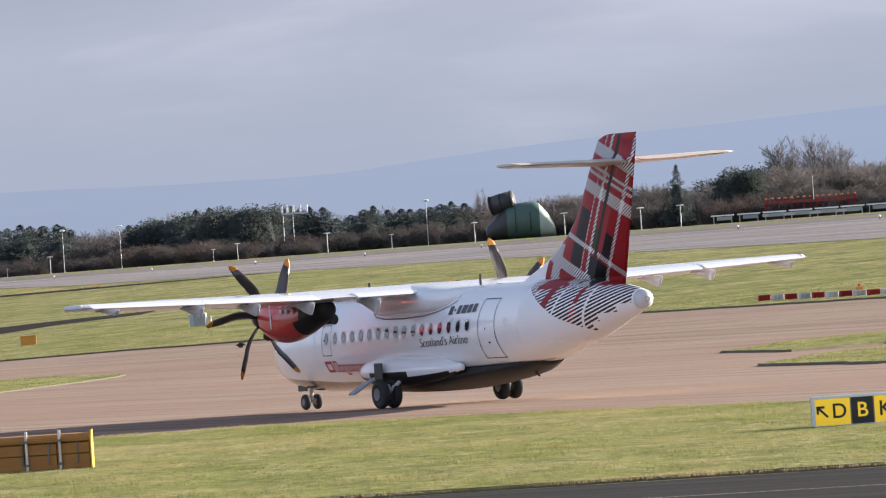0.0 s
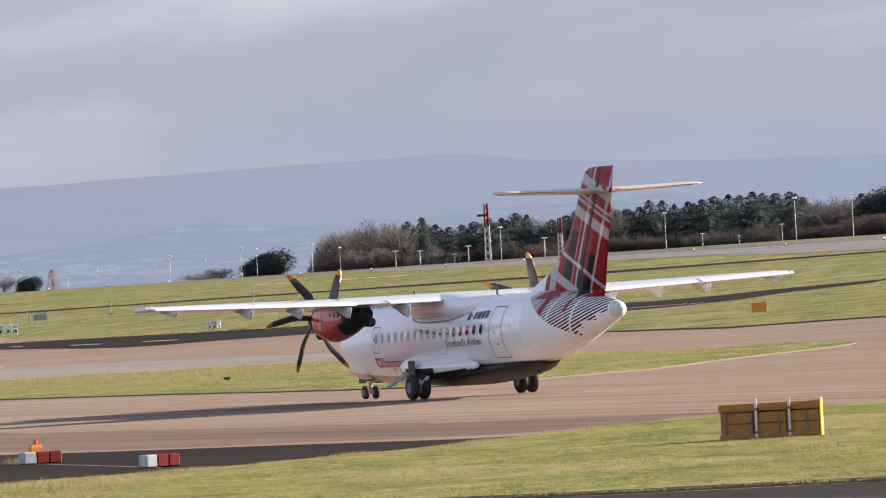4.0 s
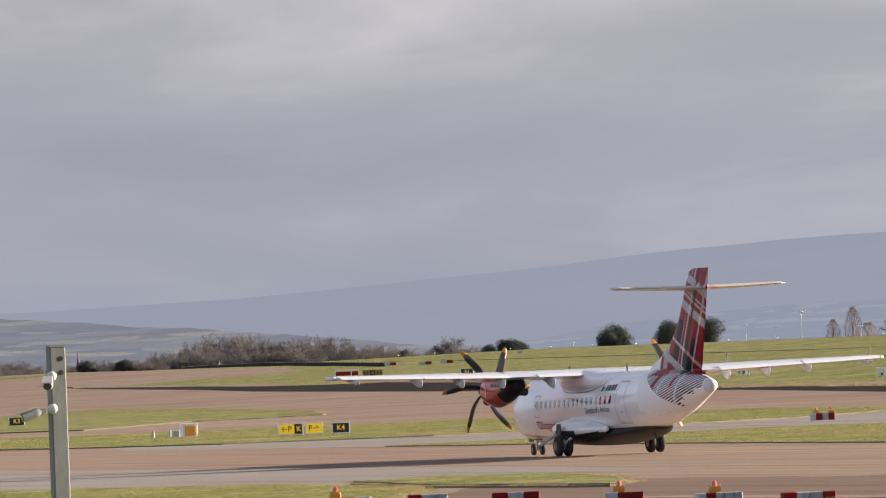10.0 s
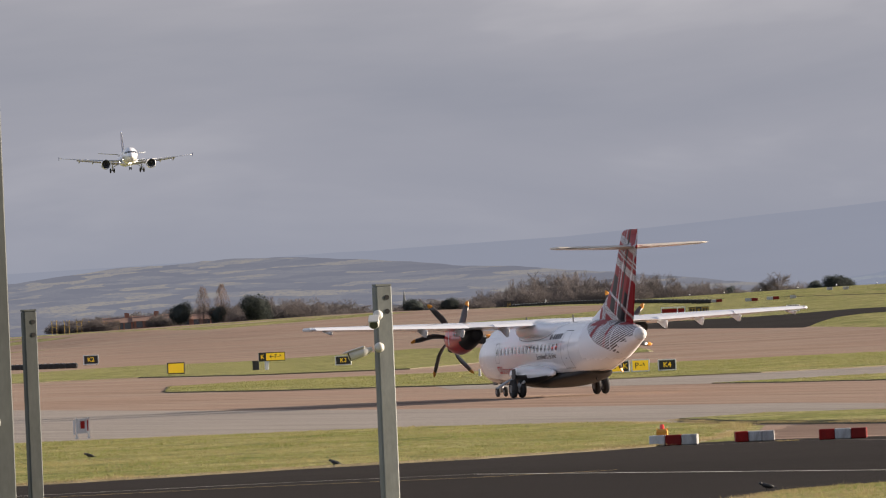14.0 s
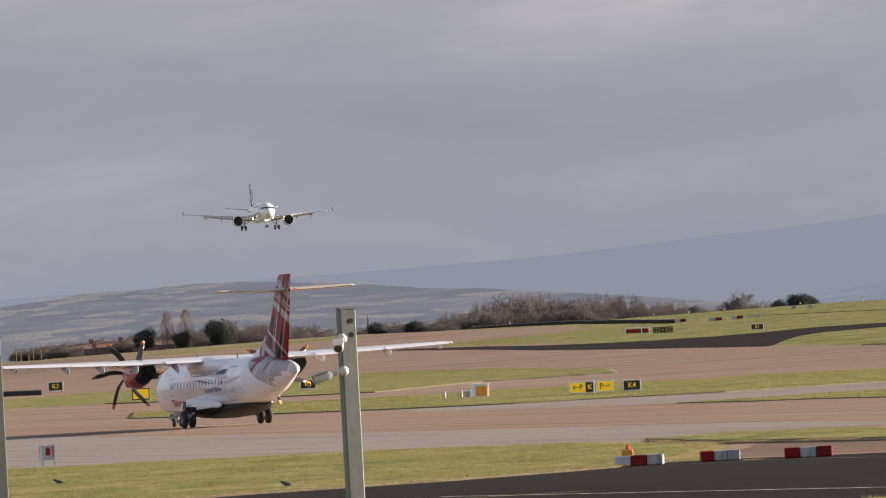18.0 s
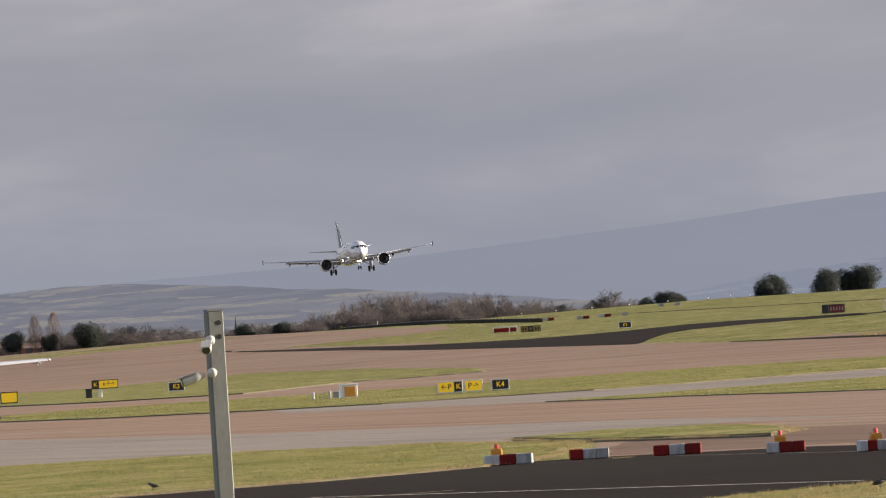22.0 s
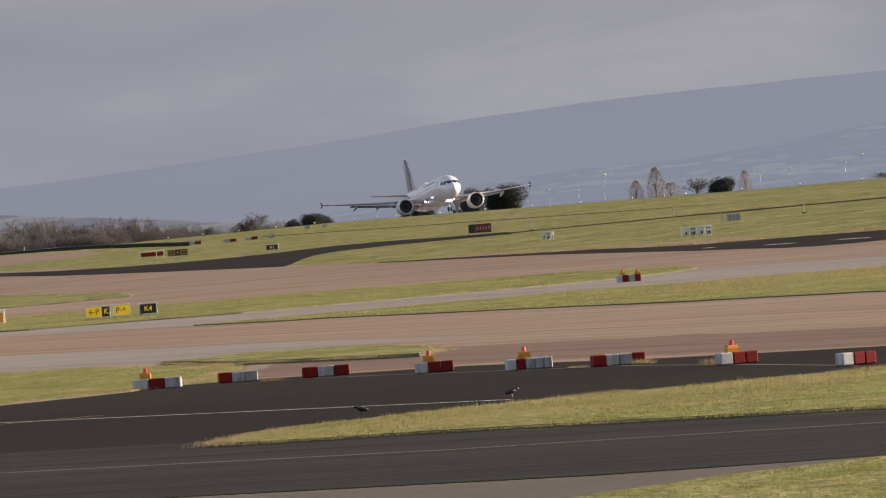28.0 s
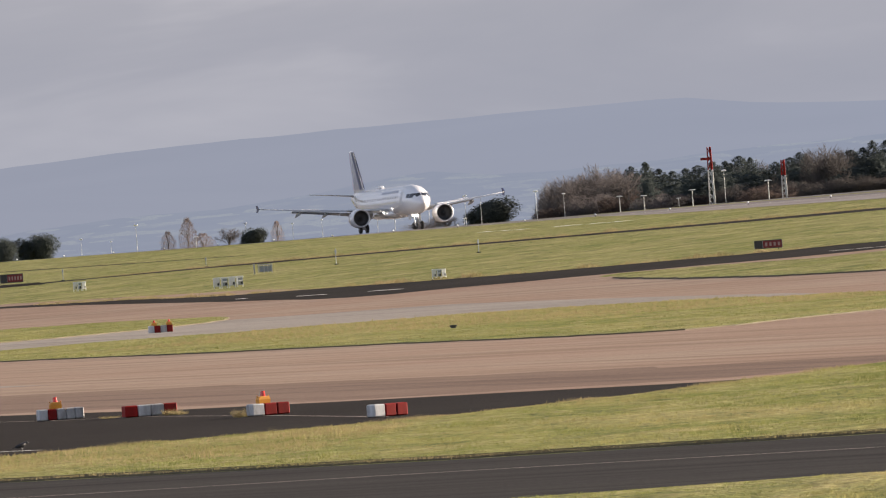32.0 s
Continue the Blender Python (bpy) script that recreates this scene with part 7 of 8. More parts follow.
# ---- trees ----
def crown_mesh(kind, seed):
    """Crown of a tree one unit high and one wide, of many small tilted leaves or twigs."""
    rnd = random.Random(seed)
    verts, faces = [], []

    def leaf(c, size, up=0.5, long=1.0):
        a = Vector((rnd.uniform(-1, 1), rnd.uniform(-1, 1), rnd.uniform(-up, up))).normalized()
        b = a.cross(Vector((rnd.uniform(-1, 1), rnd.uniform(-1, 1), rnd.uniform(-1, 1)))).normalized()
        n = len(verts)
        verts.extend([c - a * size * long, c + b * size * 0.6, c + a * size * long, c - b * size * 0.6])
        faces.append((n, n + 1, n + 2, n + 3))

    def twig(p, d, ln, w):
        q = p + d * ln
        s = d.cross(Vector((rnd.uniform(-1, 1), rnd.uniform(-1, 1), rnd.uniform(-0.3, 0.3)))).normalized() * w
        n = len(verts)
        verts.extend([p - s, p + s, q])
        faces.append((n, n + 1, n + 2))
        return q

    def core(c, rx, rz, point=0.0):
        """The dense dark inside of a crown, uneven."""
        n0, a_n, b_n = len(verts), 12, 8
        for j in range(b_n + 1):
            for i in range(a_n):
                a, b = 6.283 * i / a_n, math.pi * j / b_n
                k = 1 + 0.28 * noise.noise(Vector((math.cos(a) * 2, math.sin(a) * 2, b * 2 + seed * 5)))
                taper = 1 - point * (0.5 - 0.5 * math.cos(b + math.pi))
                verts.append(c + Vector((rx * k * math.sin(b) * math.cos(a) * taper, rx * k * math.sin(b) * math.sin(a) * taper, -rz * math.cos(b))))
        for j in range(b_n):
            for i in range(a_n):
                p, q = n0 + j * a_n + i, n0 + j * a_n + (i + 1) % a_n
                faces.append((p, q, q + a_n, p + a_n))

    if kind == "conifer":
        core(Vector((0, 0, 0.34)), 0.17, 0.36, 0.85)
        for _ in range(4200):
            z = 0.03 + 0.97 * rnd.random() ** 1.2
            a = rnd.uniform(0, 6.283)
            # whorls of branches of uneven length, to a thin leader
            reach = 0.62 + 0.2 * math.sin(z * 44 + seed) + 0.9 * noise.noise(Vector((z * 9, math.cos(a) * 1.3 + seed, math.sin(a) * 1.3)))
            r = 0.5 * (1 - z) ** 0.8 * max(0.14, reach) * rnd.random() ** 0.4 + 0.004
            leaf(Vector((r * math.cos(a), r * math.sin(a), z + 0.02 * rnd.random())), 0.023 * (1.15 - 0.8 * z), 0.6)
    elif kind == "round":
        core(Vector((0, 0, 0.42)), 0.27, 0.33)
        lumps = [(Vector((rnd.uniform(-0.22, 0.22), rnd.uniform(-0.22, 0.22), rnd.uniform(0.12, 0.66))), rnd.uniform(0.2, 0.28)) for _ in range(18)]
        for _ in range(8500):
            c, r = rnd.choice(lumps)
            d = Vector((rnd.gauss(0, 1), rnd.gauss(0, 1), rnd.gauss(0, 1))).normalized() * r * rnd.uniform(0.6, 1.05)
            p = c + d * Vector((1, 1, 0.85)).length / 1.65
            if p.z > 0.04:
                leaf(p, 0.02)
    elif kind in ("scrub", "thicket", "haze"):
        core(Vector((0, 0, 0.2)), 0.3, 0.3)
        for _ in range(7000):
            a, r = rnd.uniform(0, 6.283), 0.5 * math.sqrt(rnd.random())
            top = (0.55 + 0.45 * math.cos(r * 2.4)) * (0.8 + 0.25 * math.sin(a * 3 + seed) + 0.2 * noise.noise(Vector((r * math.cos(a) * 9, r * math.sin(a) * 9, seed))))
            z = rnd.random() ** 0.8 * top
            d = Vector((math.cos(a) * 0.5 + rnd.uniform(-0.4, 0.4), math.sin(a) * 0.5 + rnd.uniform(-0.4, 0.4), rnd.uniform(0.3, 1.4))).normalized()
            twig(Vector((r * math.cos(a), r * math.sin(a), z * 0.9)), d, rnd.uniform(0.05, 0.13), 0.0052)
    elif kind == "poplar":
        for _ in range(3200):
            z = rnd.random()
            r = 0.5 * math.sin(math.pi * (0.16 + 0.8 * z)) ** 0.8 * math.sqrt(rnd.random()) * (0.8 + 0.3 * noise.noise(Vector((z * 6, seed, 1))))
            a = rnd.uniform(0, 6.283)
            d = Vector((math.cos(a) * 0.5, math.sin(a) * 0.5, rnd.uniform(0.6, 1.6))).normalized()
            twig(Vector((r * math.cos(a), r * math.sin(a), z * 0.9)), d, rnd.uniform(0.04, 0.1), 0.003)
    else:
        stack = [(Vector((0, 0, 0.1)), Vector((0, 0, 1)), 0.36, 0)]
        for _ in range(16):
            a, tilt = rnd.uniform(0, 6.283), rnd.uniform(0.3, 0.85)
            stack.append((Vector((0, 0, rnd.uniform(0.12, 0.5))), Vector((math.cos(a) * tilt, math.sin(a) * tilt, 1)).normalized(), rnd.uniform(0.2, 0.32), 1))
        while stack:
            p, d, ln, level = stack.pop()
            q = twig(p, d, ln, 0.011 / (level + 1) + 0.0006)
            if level < 5:
                for _ in range(4 if level < 3 else 3):
                    e = (d + Vector((rnd.uniform(-1, 1), rnd.uniform(-1, 1), rnd.uniform(-0.3, 0.45))) * 0.7).normalized()
                    s = p.lerp(q, rnd.uniform(0.4, 1))
                    if s.z < 0.97:
                        stack.append((s, e, ln * rnd.uniform(0.5, 0.74), level + 1))
    me = bpy.data.meshes.new("crown")
    me.from_pydata([tuple(v) for v in verts], [], faces)
    zs = np.array([v[2] for v in verts])
    top = float(np.percentile(zs, 99.8))
    wide = 2 * float(np.percentile(np.abs(np.array([(v[0], v[1]) for v in verts])), 99.7 if kind == "round" else 97))
    me.transform(Matrix.Diagonal((1 / wide, 1 / wide, 1 / top, 1)))
    return me


def trunk_mesh(kind):
    bm = bmesh.new()
    rod(bm, (0, 0, -0.03), (0, 0, 0.55), 0.045, 0.02, 7)
    if kind not in ("conifer", "scrub", "thicket", "haze"):
        rnd = random.Random(5)
        for k in range(6):
            a = k * 1.1
            rod(bm, (0, 0, 0.25 + 0.05 * k), (0.2 * math.cos(a), 0.2 * math.sin(a), 0.55 + 0.06 * k), 0.016, 0.006, 5)
    me = bpy.data.meshes.new("trunk")
    bm.to_mesh(me)
    bm.free()
    return me


KINDS = dict(conifer=("conifer", "dark green conifer standing beyond the runway"), round=("leafy", "dark evergreen tree with a rounded crown on the skyline"), bare=("far_twig", "bare winter tree with fine brown twigs"), poplar=("poplar", "tall narrow bare poplar on the skyline"), scrub=("brush", "low brown winter shrub beyond the runway"), thicket=("twig", "dense leafless winter thicket of grey-brown twigs"), haze=("far_twig", "leafless winter trees by the far field, twigs paled for haze"))
CROWNS = {k: [crown_mesh(k, s) for s in (1, 2, 3)] for k in KINDS}
TRUNKS = {k: trunk_mesh(k) for k in KINDS}
for k, (mat, _) in KINDS.items():
    TRUNKS[k].materials.append(M["bark"])
    for c in CROWNS[k]:
        c.materials.append(M[mat])
TREE_RND = random.Random(11)


def tree(kind, turn, reach, rise, wide, depth=0.0):
    """A tree whose top stands at that rise, wide across; both as seen from the eye in parts of the lens's reach."""
    h = max(tip_height(turn, reach, rise), 0.8)
    w = wide * reach / 17600
    m = far_place(turn, reach) @ Matrix.Rotation(TREE_RND.uniform(0, 6.28), 4, "Z") @ Matrix.Diagonal((w, w, h, 1))
    name = "shrub" if kind in ("scrub", "thicket", "haze") else "tree"
    t = thing(name, KINDS[kind][1], name, "shrubs" if kind in ("scrub", "thicket", "haze") else kind + " trees", m)
    a = new("trunk", TRUNKS[kind])
    b = new("crown", TREE_RND.choice(CROWNS[kind]))
    a.parent = b.parent = t
    return t


SKYLINE = [(-4.75, 88), (-4.6, 104), (-4.48, 97), (-4.32, 112), (-4.19, 86), (-4.03, 96), (-3.76, 110), (-3.64, 84), (-3.44, 105), (-3.3, 110), (-3.14, 103), (-3.0, 119), (-2.88, 108), (-2.78, 116), (-2.52, 117), (-2.2, 124), (-2.0, 92), (-1.8, 113), (-1.6, 116), (-1.39, 128), (-1.04, 126), (-0.71, 122), (-0.57, 88), (-0.42, 116), (-0.26, 105), (-0.06, 104), (0.1, 116), (0.3, 96), (0.72, 112), (0.98, 111), (1.25, 116), (1.5, 99), (1.71, 140), (1.9, 140), (2.2, 128), (2.6, 134), (3.2, 130)]
a = -4.8
while a < 3.2:
    rise = float(np.interp(a, *zip(*SKYLINE)))
    green = (-4.45 < a < 0.15) and noise.noise(Vector((a * 2.3, 3, 0))) > -0.28
    kind = "conifer" if green else (("haze" if a < -4.3 else "thicket") if TREE_RND.random() < 0.6 else "bare")
    if -1.75 < a < -1.5 or -1.3 < a < -0.9 or 1.6 < a < 1.85:
        kind = "round"
    tree(kind, a, reach_for(a, TREE_RND.uniform(460, 485)), rise + TREE_RND.uniform(0, 9), TREE_RND.uniform(85, 135) if kind == "conifer" else TREE_RND.uniform(70, 110))
    tree("conifer" if green and TREE_RND.random() < 0.75 else ("haze" if a < -4.2 else "thicket"), a + 0.03, reach_for(a, 500), rise - TREE_RND.uniform(0, 18), TREE_RND.uniform(80, 130))
    low = float(np.interp(a, [-4.8, -2, 0, 1, 3], [54, 66, 74, 88, 92]))
    tree(("haze" if a < -4.0 else "thicket") if TREE_RND.random() < 0.7 else "scrub", a + TREE_RND.uniform(-0.03, 0.03), reach_for(a, TREE_RND.uniform(444, 456)), low + TREE_RND.uniform(-9, 12), TREE_RND.uniform(60, 110))
    a += TREE_RND.uniform(0.05, 0.085)
tree("conifer", 1.369, reach_for(1.369, 446), 156, 52)
tree("conifer", -4.32, reach_for(-4.32, 446), 112, 46)
for turn, rise, w in ((2.0, 190, 66), (2.15, 192, 60), (2.3, 178, 56), (0.24, 138, 24), (-1.55, 133, 34), (-1.42, 136, 40)):
    tree("bare", turn, reach_for(turn, 510), rise, w)
# single trees and groups along the skyline to the left
for kind, turn, reach, rise, w in (("round", -5.23, 1700, 72, 92), ("round", -5.3, 1720, 52, 60), ("bare", -5.5, 1720, 46, 70), ("bare", -5.62, 1740, 38, 70), ("round", -6.61, 1750, 49, 54), ("poplar", -6.985, 1800, 78, 30), ("poplar", -7.1, 1800, 56, 26), ("poplar", -6.9, 1820, 48, 40), ("bare", -6.75, 1800, 52, 44),
                                   ("poplar", -6.47, 1800, 60, 22), ("round", -8.39, 1680, 52, 44), ("round", -8.33, 1690, 60, 54), ("round", -8.05, 1680, 63, 56), ("round", -7.91, 1690, 60, 56), ("round", -7.83, 1690, 66, 60), ("round", -8.98, 1750, 41, 48), ("round", -8.9, 1760, 38, 36), ("round", -9.08, 1760, 33, 34)):
    tree(kind, turn, reach, rise, w)
LEFT = [(-13.4, 20), (-13.33, 24), (-12.96, 30), (-12.75, 34), (-12.65, 34), (-12.45, 40), (-12.3, 44), (-12.11, 41), (-11.95, 37), (-11.82, 34), (-11.6, 18), (-11.39, 26), (-11.2, 31), (-11.0, 40), (-10.88, 52), (-10.77, 60), (-10.63, 66), (-10.5, 70), (-10.4, 62), (-10.28, 58), (-10.15, 57), (-9.98, 57), (-9.86, 45), (-9.7, 36), (-9.58, 30), (-9.47, 25), (-9.3, 32), (-9.14, 28)]
a = -13.4
while a < -9.1:
    rise = float(np.interp(a, *zip(*LEFT)))
    reach = TREE_RND.uniform(1930, 2050)
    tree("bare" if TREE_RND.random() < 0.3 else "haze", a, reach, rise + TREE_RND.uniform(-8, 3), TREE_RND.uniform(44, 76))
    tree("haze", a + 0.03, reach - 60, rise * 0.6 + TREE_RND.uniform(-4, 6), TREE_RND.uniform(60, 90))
    a += TREE_RND.uniform(0.07, 0.12)
for kind, turn, rise, w in (("round", -12.74, 43, 44), ("poplar", -12.61, 70, 26), ("poplar", -12.5, 74, 26), ("round", -12.53, 33, 30), ("round", -12.3, 50, 60), ("round", -11.39, 31, 44), ("round", -11.2, 30, 40), ("round", -9.58, 30, 26), ("bare", -9.3, 50, 40), ("bare", -9.36, 38, 34)):
    tree(kind, turn, 1880, rise, w)


# ---- grass blades ----
def inside(p, ring):
    x, y, hit = p[0], p[1], False
    for a, b in zip(ring, ring[1:] + ring[:1]):
        if (a.y > y) != (b.y > y) and x < (b.x - a.x) * (y - a.y) / (b.y - a.y) + a.x:
            hit = not hit
    return hit


def tufts(name, ring, count, tall, wide, lift, seed, box=None, mat="blade_grass", label="short winter grass blades, green and straw coloured"):
    rnd = random.Random(seed)
    xs, ys = [p.x for p in ring], [p.y for p in ring]
    x0, x1, y0, y1 = box or (min(xs), max(xs), min(ys), max(ys))
    verts, faces = [], []
    made = 0
    while made < count:
        x, y = rnd.uniform(x0, x1), rnd.uniform(y0, y1)
        if not inside((x, y), ring):
            continue
        made += 1
        patch = (0.5 + 0.8 * max(0, noise.noise(Vector((x * 0.35, y * 0.12, 0))) + 0.3)) * (0.45 + 1.5 * max(0, noise.noise(Vector((x * 1.7, y * 0.8, 7))) + 0.25))
        z = height(x, y) + lift
        for _ in range(3):
            a, h = rnd.uniform(0, 6.283), tall * patch * rnd.uniform(0.5, 1.3)
            dx, dy = math.cos(a) * wide, math.sin(a) * wide
            lx, ly = rnd.uniform(-0.5, 0.5) * h, rnd.uniform(-0.5, 0.5) * h
            ox, oy = rnd.uniform(-0.05, 0.05), rnd.uniform(-0.05, 0.05)
            n = len(verts)
            verts += [(x + ox - dx, y + oy - dy, z - 0.01), (x + ox + dx, y + oy + dy, z - 0.01), (x + ox + lx, y + oy + ly, z + h)]
            faces.append((n, n + 1, n + 2))
    me = bpy.data.meshes.new(name)
    me.from_pydata(verts, [], faces)
    me.materials.append(M[mat])
    return tagged(new(name, me), label, "grass", kind="stuff")


def rim_grass(ring, step, tall, wide, lift, seed):
    """Longer straw-coloured tufts along the edge of a grass strip."""
    rnd = random.Random(seed)
    verts, faces = [], []
    for a, b in zip(ring, ring[1:] + ring[:1]):
        side = (b - a).normalized()
        for k in range(int((b - a).length / step)):
            p = a + side * step * (k + rnd.random()) + Vector((rnd.gauss(0, 0.3), rnd.gauss(0, 0.7)))
            patch = max(0.0, noise.noise(Vector((p.x * 0.5, p.y * 0.3, seed))) + 0.2) * 1.7
            h = tall * rnd.uniform(0.4, 1.2) * (0.12 + patch)
            q = rnd.uniform(0, 6.283)
            dx, dy = math.cos(q) * wide, math.sin(q) * wide
            z = height(p.x, p.y) + lift
            n = len(verts)
            verts += [(p.x - dx, p.y - dy, z - 0.01), (p.x + dx, p.y + dy, z - 0.01), (p.x + rnd.uniform(-0.6, 0.6) * h, p.y + rnd.uniform(-0.6, 0.6) * h, z + h)]
            faces.append((n, n + 1, n + 2))
    me = bpy.data.meshes.new("straw_tufts")
    me.from_pydata(verts, [], faces)
    me.materials.append(M["straw"])
    return tagged(new("straw_tufts", me), "dry straw tufts along the edge of the grass", "grass", kind="stuff")


def weed(x, y, tall, wide, seed):
    """A clump of dry weeds in a joint of the apron."""
    rnd = random.Random(seed)
    verts, faces = [], []
    for _ in range(260):
        a, r, h = rnd.uniform(0, 6.283), wide * math.sqrt(rnd.random()), tall * rnd.uniform(0.35, 1.0)
        px, py, q = r * math.cos(a), r * math.sin(a), rnd.uniform(0, 6.283)
        lean = Vector((px, py)) * 0.6 + Vector((rnd.uniform(-1, 1), rnd.uniform(-1, 1))) * 0.3 * h
        n = len(verts)
        verts += [(px - 0.006 * math.cos(q), py - 0.006 * math.sin(q), 0), (px + 0.006 * math.cos(q), py + 0.006 * math.sin(q), 0), (px + lean.x, py + lean.y, h)]
        faces.append((n, n + 1, n + 2))
    me = bpy.data.meshes.new("weed_clump")
    me.from_pydata(verts, [], faces)
    me.materials.append(M["straw"])
    ob = tagged(new("weed_clump", me), "clump of dry straw weeds beside a barrier block", "weeds", "weeds on the apron")
    ob.matrix_basis = pose(x, y, height(x, y) + 0.01)
    return ob


for k, (x, y, tall, wide) in enumerate(((-32.75, 261.0, 0.2, 0.22), (-32.5, 260.6, 0.12, 0.2), (-29.5, 249.2, 0.24, 0.2), (-34.6, 262.6, 0.08, 0.24), (-46.0, 281.6, 0.06, 0.3))):
    weed(x, y, tall, wide, 60 + k)
# the edges nearest the road
for n, (step, tall, wide, lift) in enumerate(((0.005, 0.07, 0.008, 0.065), (0.006, 0.08, 0.009, 0.065), (0.006, 0.06, 0.009, 0.085))):
    rim_grass(ISLANDS[n], step, tall, wide, lift, n + 20)
tufts("grass_blades", ISLANDS[0], 130000, 0.045, 0.008, 0.08, 1, (-36, 22, 176, 281))
tufts("grass_blades", ISLANDS[1], 90000, 0.055, 0.009, 0.08, 2, (-105, -49, 225, 352))
tufts("grass_blades", ISLANDS[2], 12000, 0.04, 0.01, 0.09, 3)
tufts("grass_blades", ISLANDS[3], 34000, 0.05, 0.016, 0.06, 4)
tufts("straw_clumps", ISLANDS[3], 9000, 0.1, 0.02, 0.06, 14, (-62, -22, 462, 545), "straw", "rough tan clumps in the grass strip")
tufts("straw_clumps", ISLANDS[1], 9000, 0.075, 0.01, 0.08, 15, (-105, -49, 225, 352), "straw", "rough tan clumps in the grass wedge")
tufts("straw_clumps", ISLANDS[0], 6000, 0.075, 0.008, 0.08, 16, (-36, -22, 196, 228), "straw", "dry straw clumps at the tip of the grass tongue")
# ragged grass along the dark link and the service track
FAR_EDGE = [(-118, 853), (-112, 836), (-105, 818), (-98, 794), (-91.5, 775), (-85.5, 765), (-80.5, 755), (-75, 743), (-70, 734), (-65, 724), (-60.5, 718), (-56, 712), (-51, 706), (-47, 700), (-43, 696), (-39, 695)]
for chain in (FAR_EDGE, [uv_point(u, v + w + 0.4) for u, v, w in MAIN_TRACK[1:-2]]):
    chain = [Vector(p) for p in chain]
    rim_grass(chain + chain[::-1][1:-1], 0.05, 0.26, 0.045, 0.0, 31)
tufts("grass_blades", ISLANDS[4], 28000, 0.05, 0.02, 0.08, 5)
tufts("grass_blades", ISLANDS[6], 6000, 0.06, 0.014, 0.1, 6)
tufts("grass_blades", ISLANDS[7], 6000, 0.06, 0.014, 0.1, 7)
tufts("grass_blades", ISLANDS[8], 22000, 0.05, 0.022, 0.09, 8, (-32, 60, 440, 660))
tufts("grass_blades", ISLANDS[9], 40000, 0.035, 0.006, 0.07, 9, (-20, 12, 128, 152))


# ---- everything that moves ----
def heading(x, y, z, turn, rise=0.0, roll=0.0):
    """Pose of an aircraft whose nose (+x) points turn degrees right of +y; rise: nose up; roll: right wing down."""
    return pose(x, y, z, 0, 0, 90 - turn) @ pose(0, 0, 0, 0, -rise, 0) @ pose(0, 0, 0, roll, 0, 0)


TAXI = [(0, -0.026, 296.0, -28.4), (2, -2.21, 319.8, -28.4), (5, -4.933, 355.0, -28.3), (9, -7.795, 404.0, -28.6), (13, -10.08, 453.0, -28.8), (17, -11.905, 501.5, -29.0), (19, -12.676, 523.0, -29.6), (21, -13.42, 544.0, -30.2), (25, -14.6, 588.0, -30.6), (32, -16.2, 664.0, -31.0)]


def taxi_pose(bearing_, reach, turn):
    a = radians(bearing_)
    return heading(reach * math.sin(a), reach * math.cos(a), 0.03, turn, 0.0, -0.15)


def jet_along(t):
    return float(np.interp(t, [0, 13, 17, 19, 23, 25, 28, 30, 32], [-3490, -2577, -2301, -2155, -1870, -1745, -1546, -1413, -1284]))


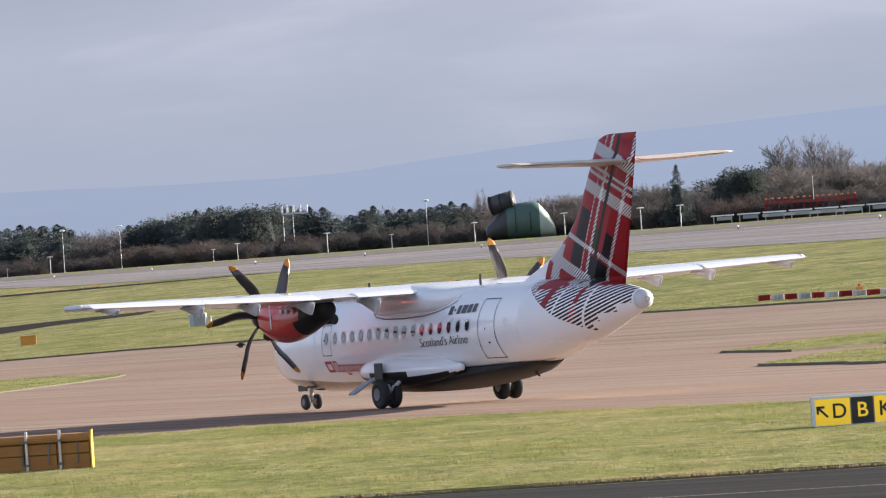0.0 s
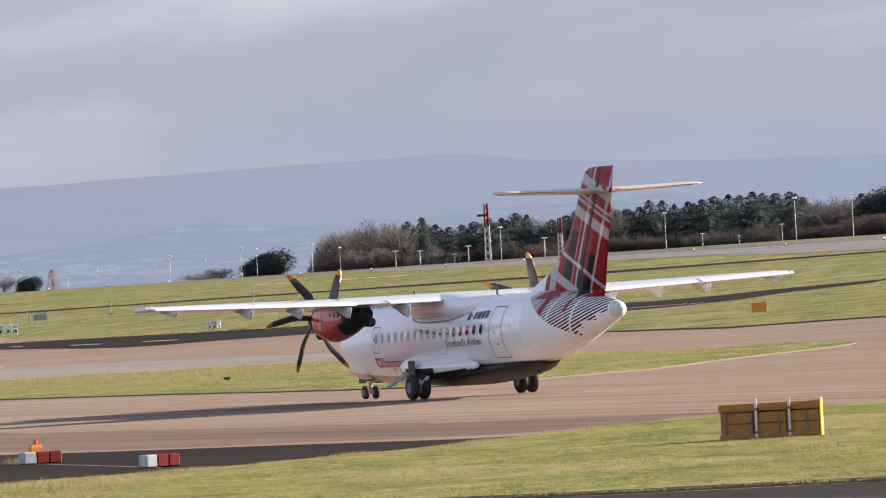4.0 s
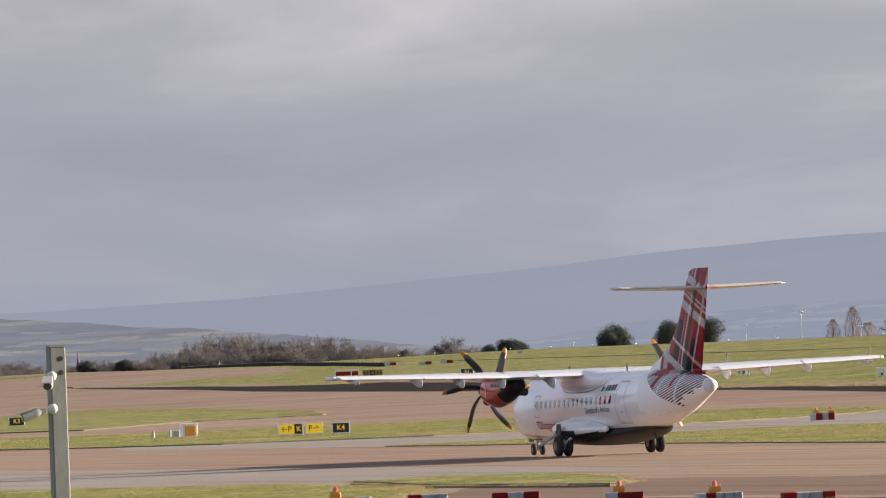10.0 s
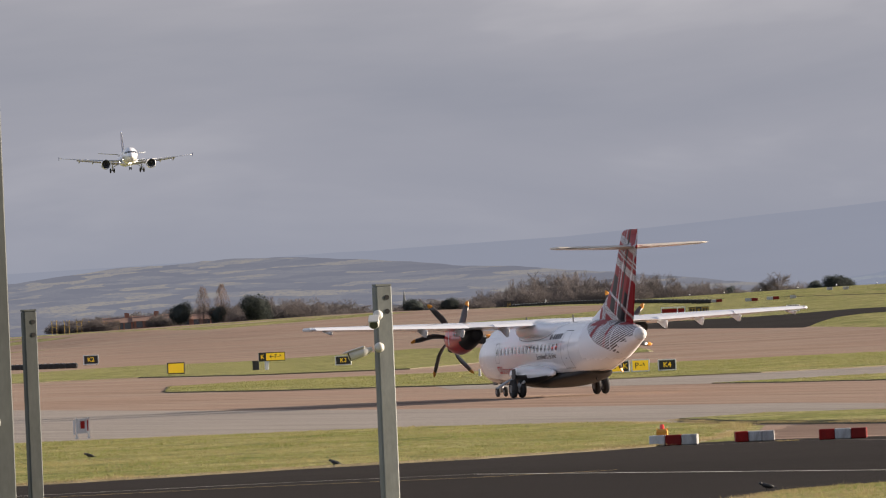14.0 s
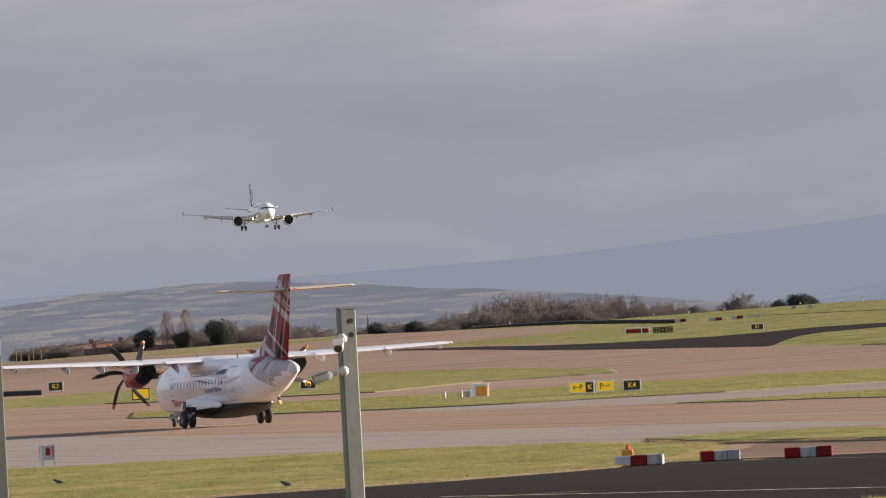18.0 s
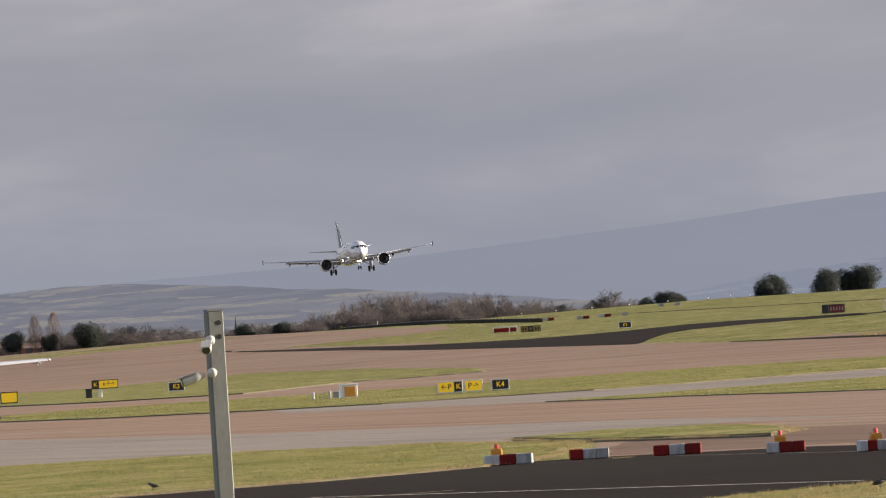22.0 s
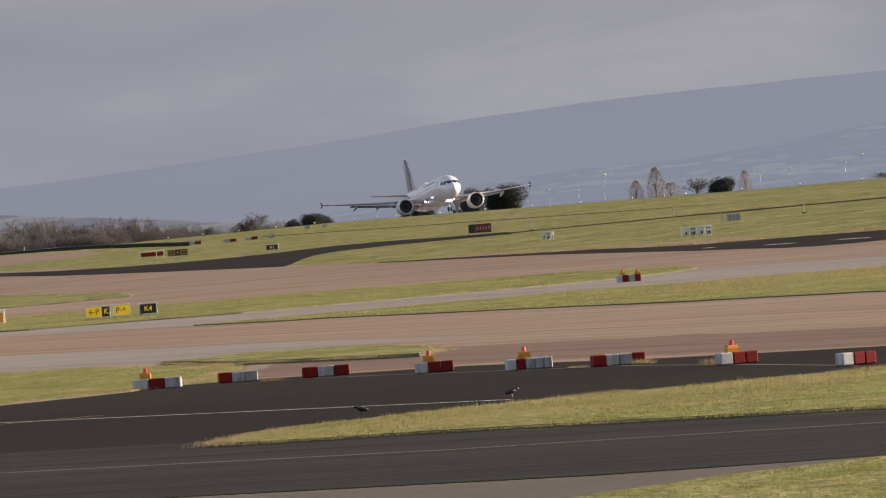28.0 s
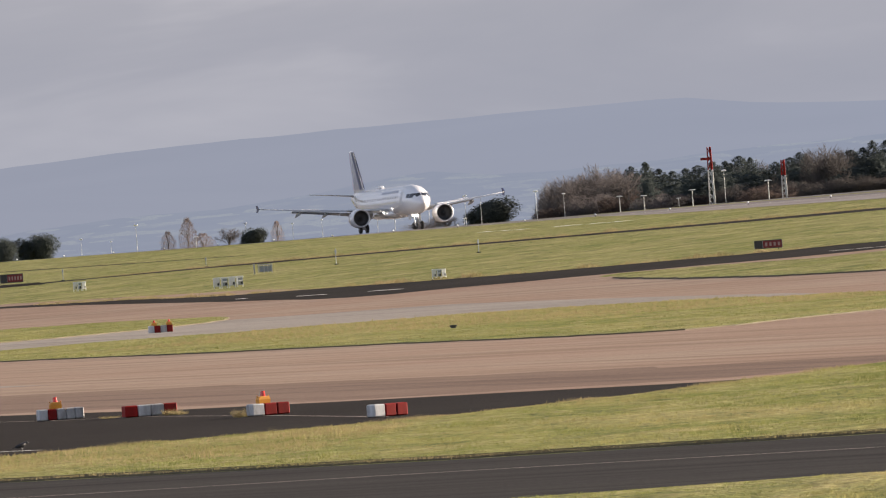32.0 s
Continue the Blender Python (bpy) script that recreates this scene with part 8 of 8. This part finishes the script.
def motions():
    walk(turboprop, [(t, taxi_pose(*row)) for t, *row in TAXI])
    props = [o for o in turboprop.children if o.name.startswith("propeller")]
    for n, prop in enumerate(props):
        at = Matrix.Translation(prop.matrix_basis.translation)
        walk(prop, [(k / 30, at @ pose(0, 0, 0, 34 + 78.0 * k + (0 if n == 0 else 0.57 * k - 36.6), 0, 0)) for k in range(0, 961)])
    for w, r in WHEELS:
        at = Matrix.Translation(w.matrix_basis.translation)
        walk(w, [(k / 30, at @ pose(0, 0, 0, 0, (13.0 if k < 570 else 10.0) / 30 / r * 57.3 * k % 360, 0)) for k in range(0, 961, 1)])
    rows = []
    for t, z, roll, rise, turn in ((0, 95, -1, 2.5, 163), (8, 66, -1, 2, 163), (13, 46.8, -0.4, 1.7, 163.2), (17, 34.2, -3.0, 1.6, 162), (19, 26.1, 0.9, 1.3, 160.8), (21, 19.2, 2.3, 2.0, 162), (23, 13.1, 3.1, 2.7, 163),
                                   (25, 8.3, -1.6, 3.8, 161.4), (26.5, 6.5, 0, 4.6, 160.4), (27.6, 5.5, 1.0, 4.5, 160), (28, 5.3, 1.1, 4.4, 160), (28.5, 0, 0.8, 4.6, 159.9), (29, 0, 0.4, 4.6, 159.8), (30, 0, 0, 3.0, 159.6), (31, 0, -0.2, 1.6, 159.5), (32, 0, -0.3, 0.6, 159.5)):
        p = uv_point(jet_along(t), 344.5)
        # once down, the wheels stay on the runway
        rows.append((t, heading(*p, z or height(*p) + 0.02, turn, rise, roll + 0.3)))
    walk(jet, rows)
    paths = [[(0, -32.9, 209), (9, -33.3, 208.8), (17, -34, 202.2), (23, -33, 203.7), (28, -33.1, 214.5), (30, -33, 215), (32, -32.9, 215.2)],
             [(0, -28.7, 219.6), (6, -28.4, 218.4), (9, -28.1, 212.1), (23, -28.9, 209.5), (28, -30.9, 222.6), (32, -31, 219.8)],
             [(0, -69.9, 296.6), (13, -70.2, 297.1), (17, -70.4, 298), (32, -69.3, 299.5)],
             [(0, -53.9, 261.9), (13, -54.9, 261.7), (17, -56.7, 267.5), (23, -57.3, 269.9), (32, -57.8, 270.6)]]
    for n, (bird, path) in enumerate(zip(CROWS, paths)):
        walk(bird, [(t, pose(x, y, height(x, y) + 0.06, 0, 0, (200, 25, 190, 160)[n])) for t, x, y in path])
    rows = []
    for t, turn, rise in ((0, -1.2, -110), (1, -2.33, -105), (1.5, -3.14, -33), (2, -4.2, 23), (2.5, -5.13, 90), (3.5, -6.6, 110), (8, -14, 200), (32, -40, 300)):
        d = 480
        rows.append((t, pose(d * math.sin(radians(turn)), d * math.cos(radians(turn)), EYE[2] + rise * d / 17600, 14, 0, 190)))
    walk(flying, rows)


motions()
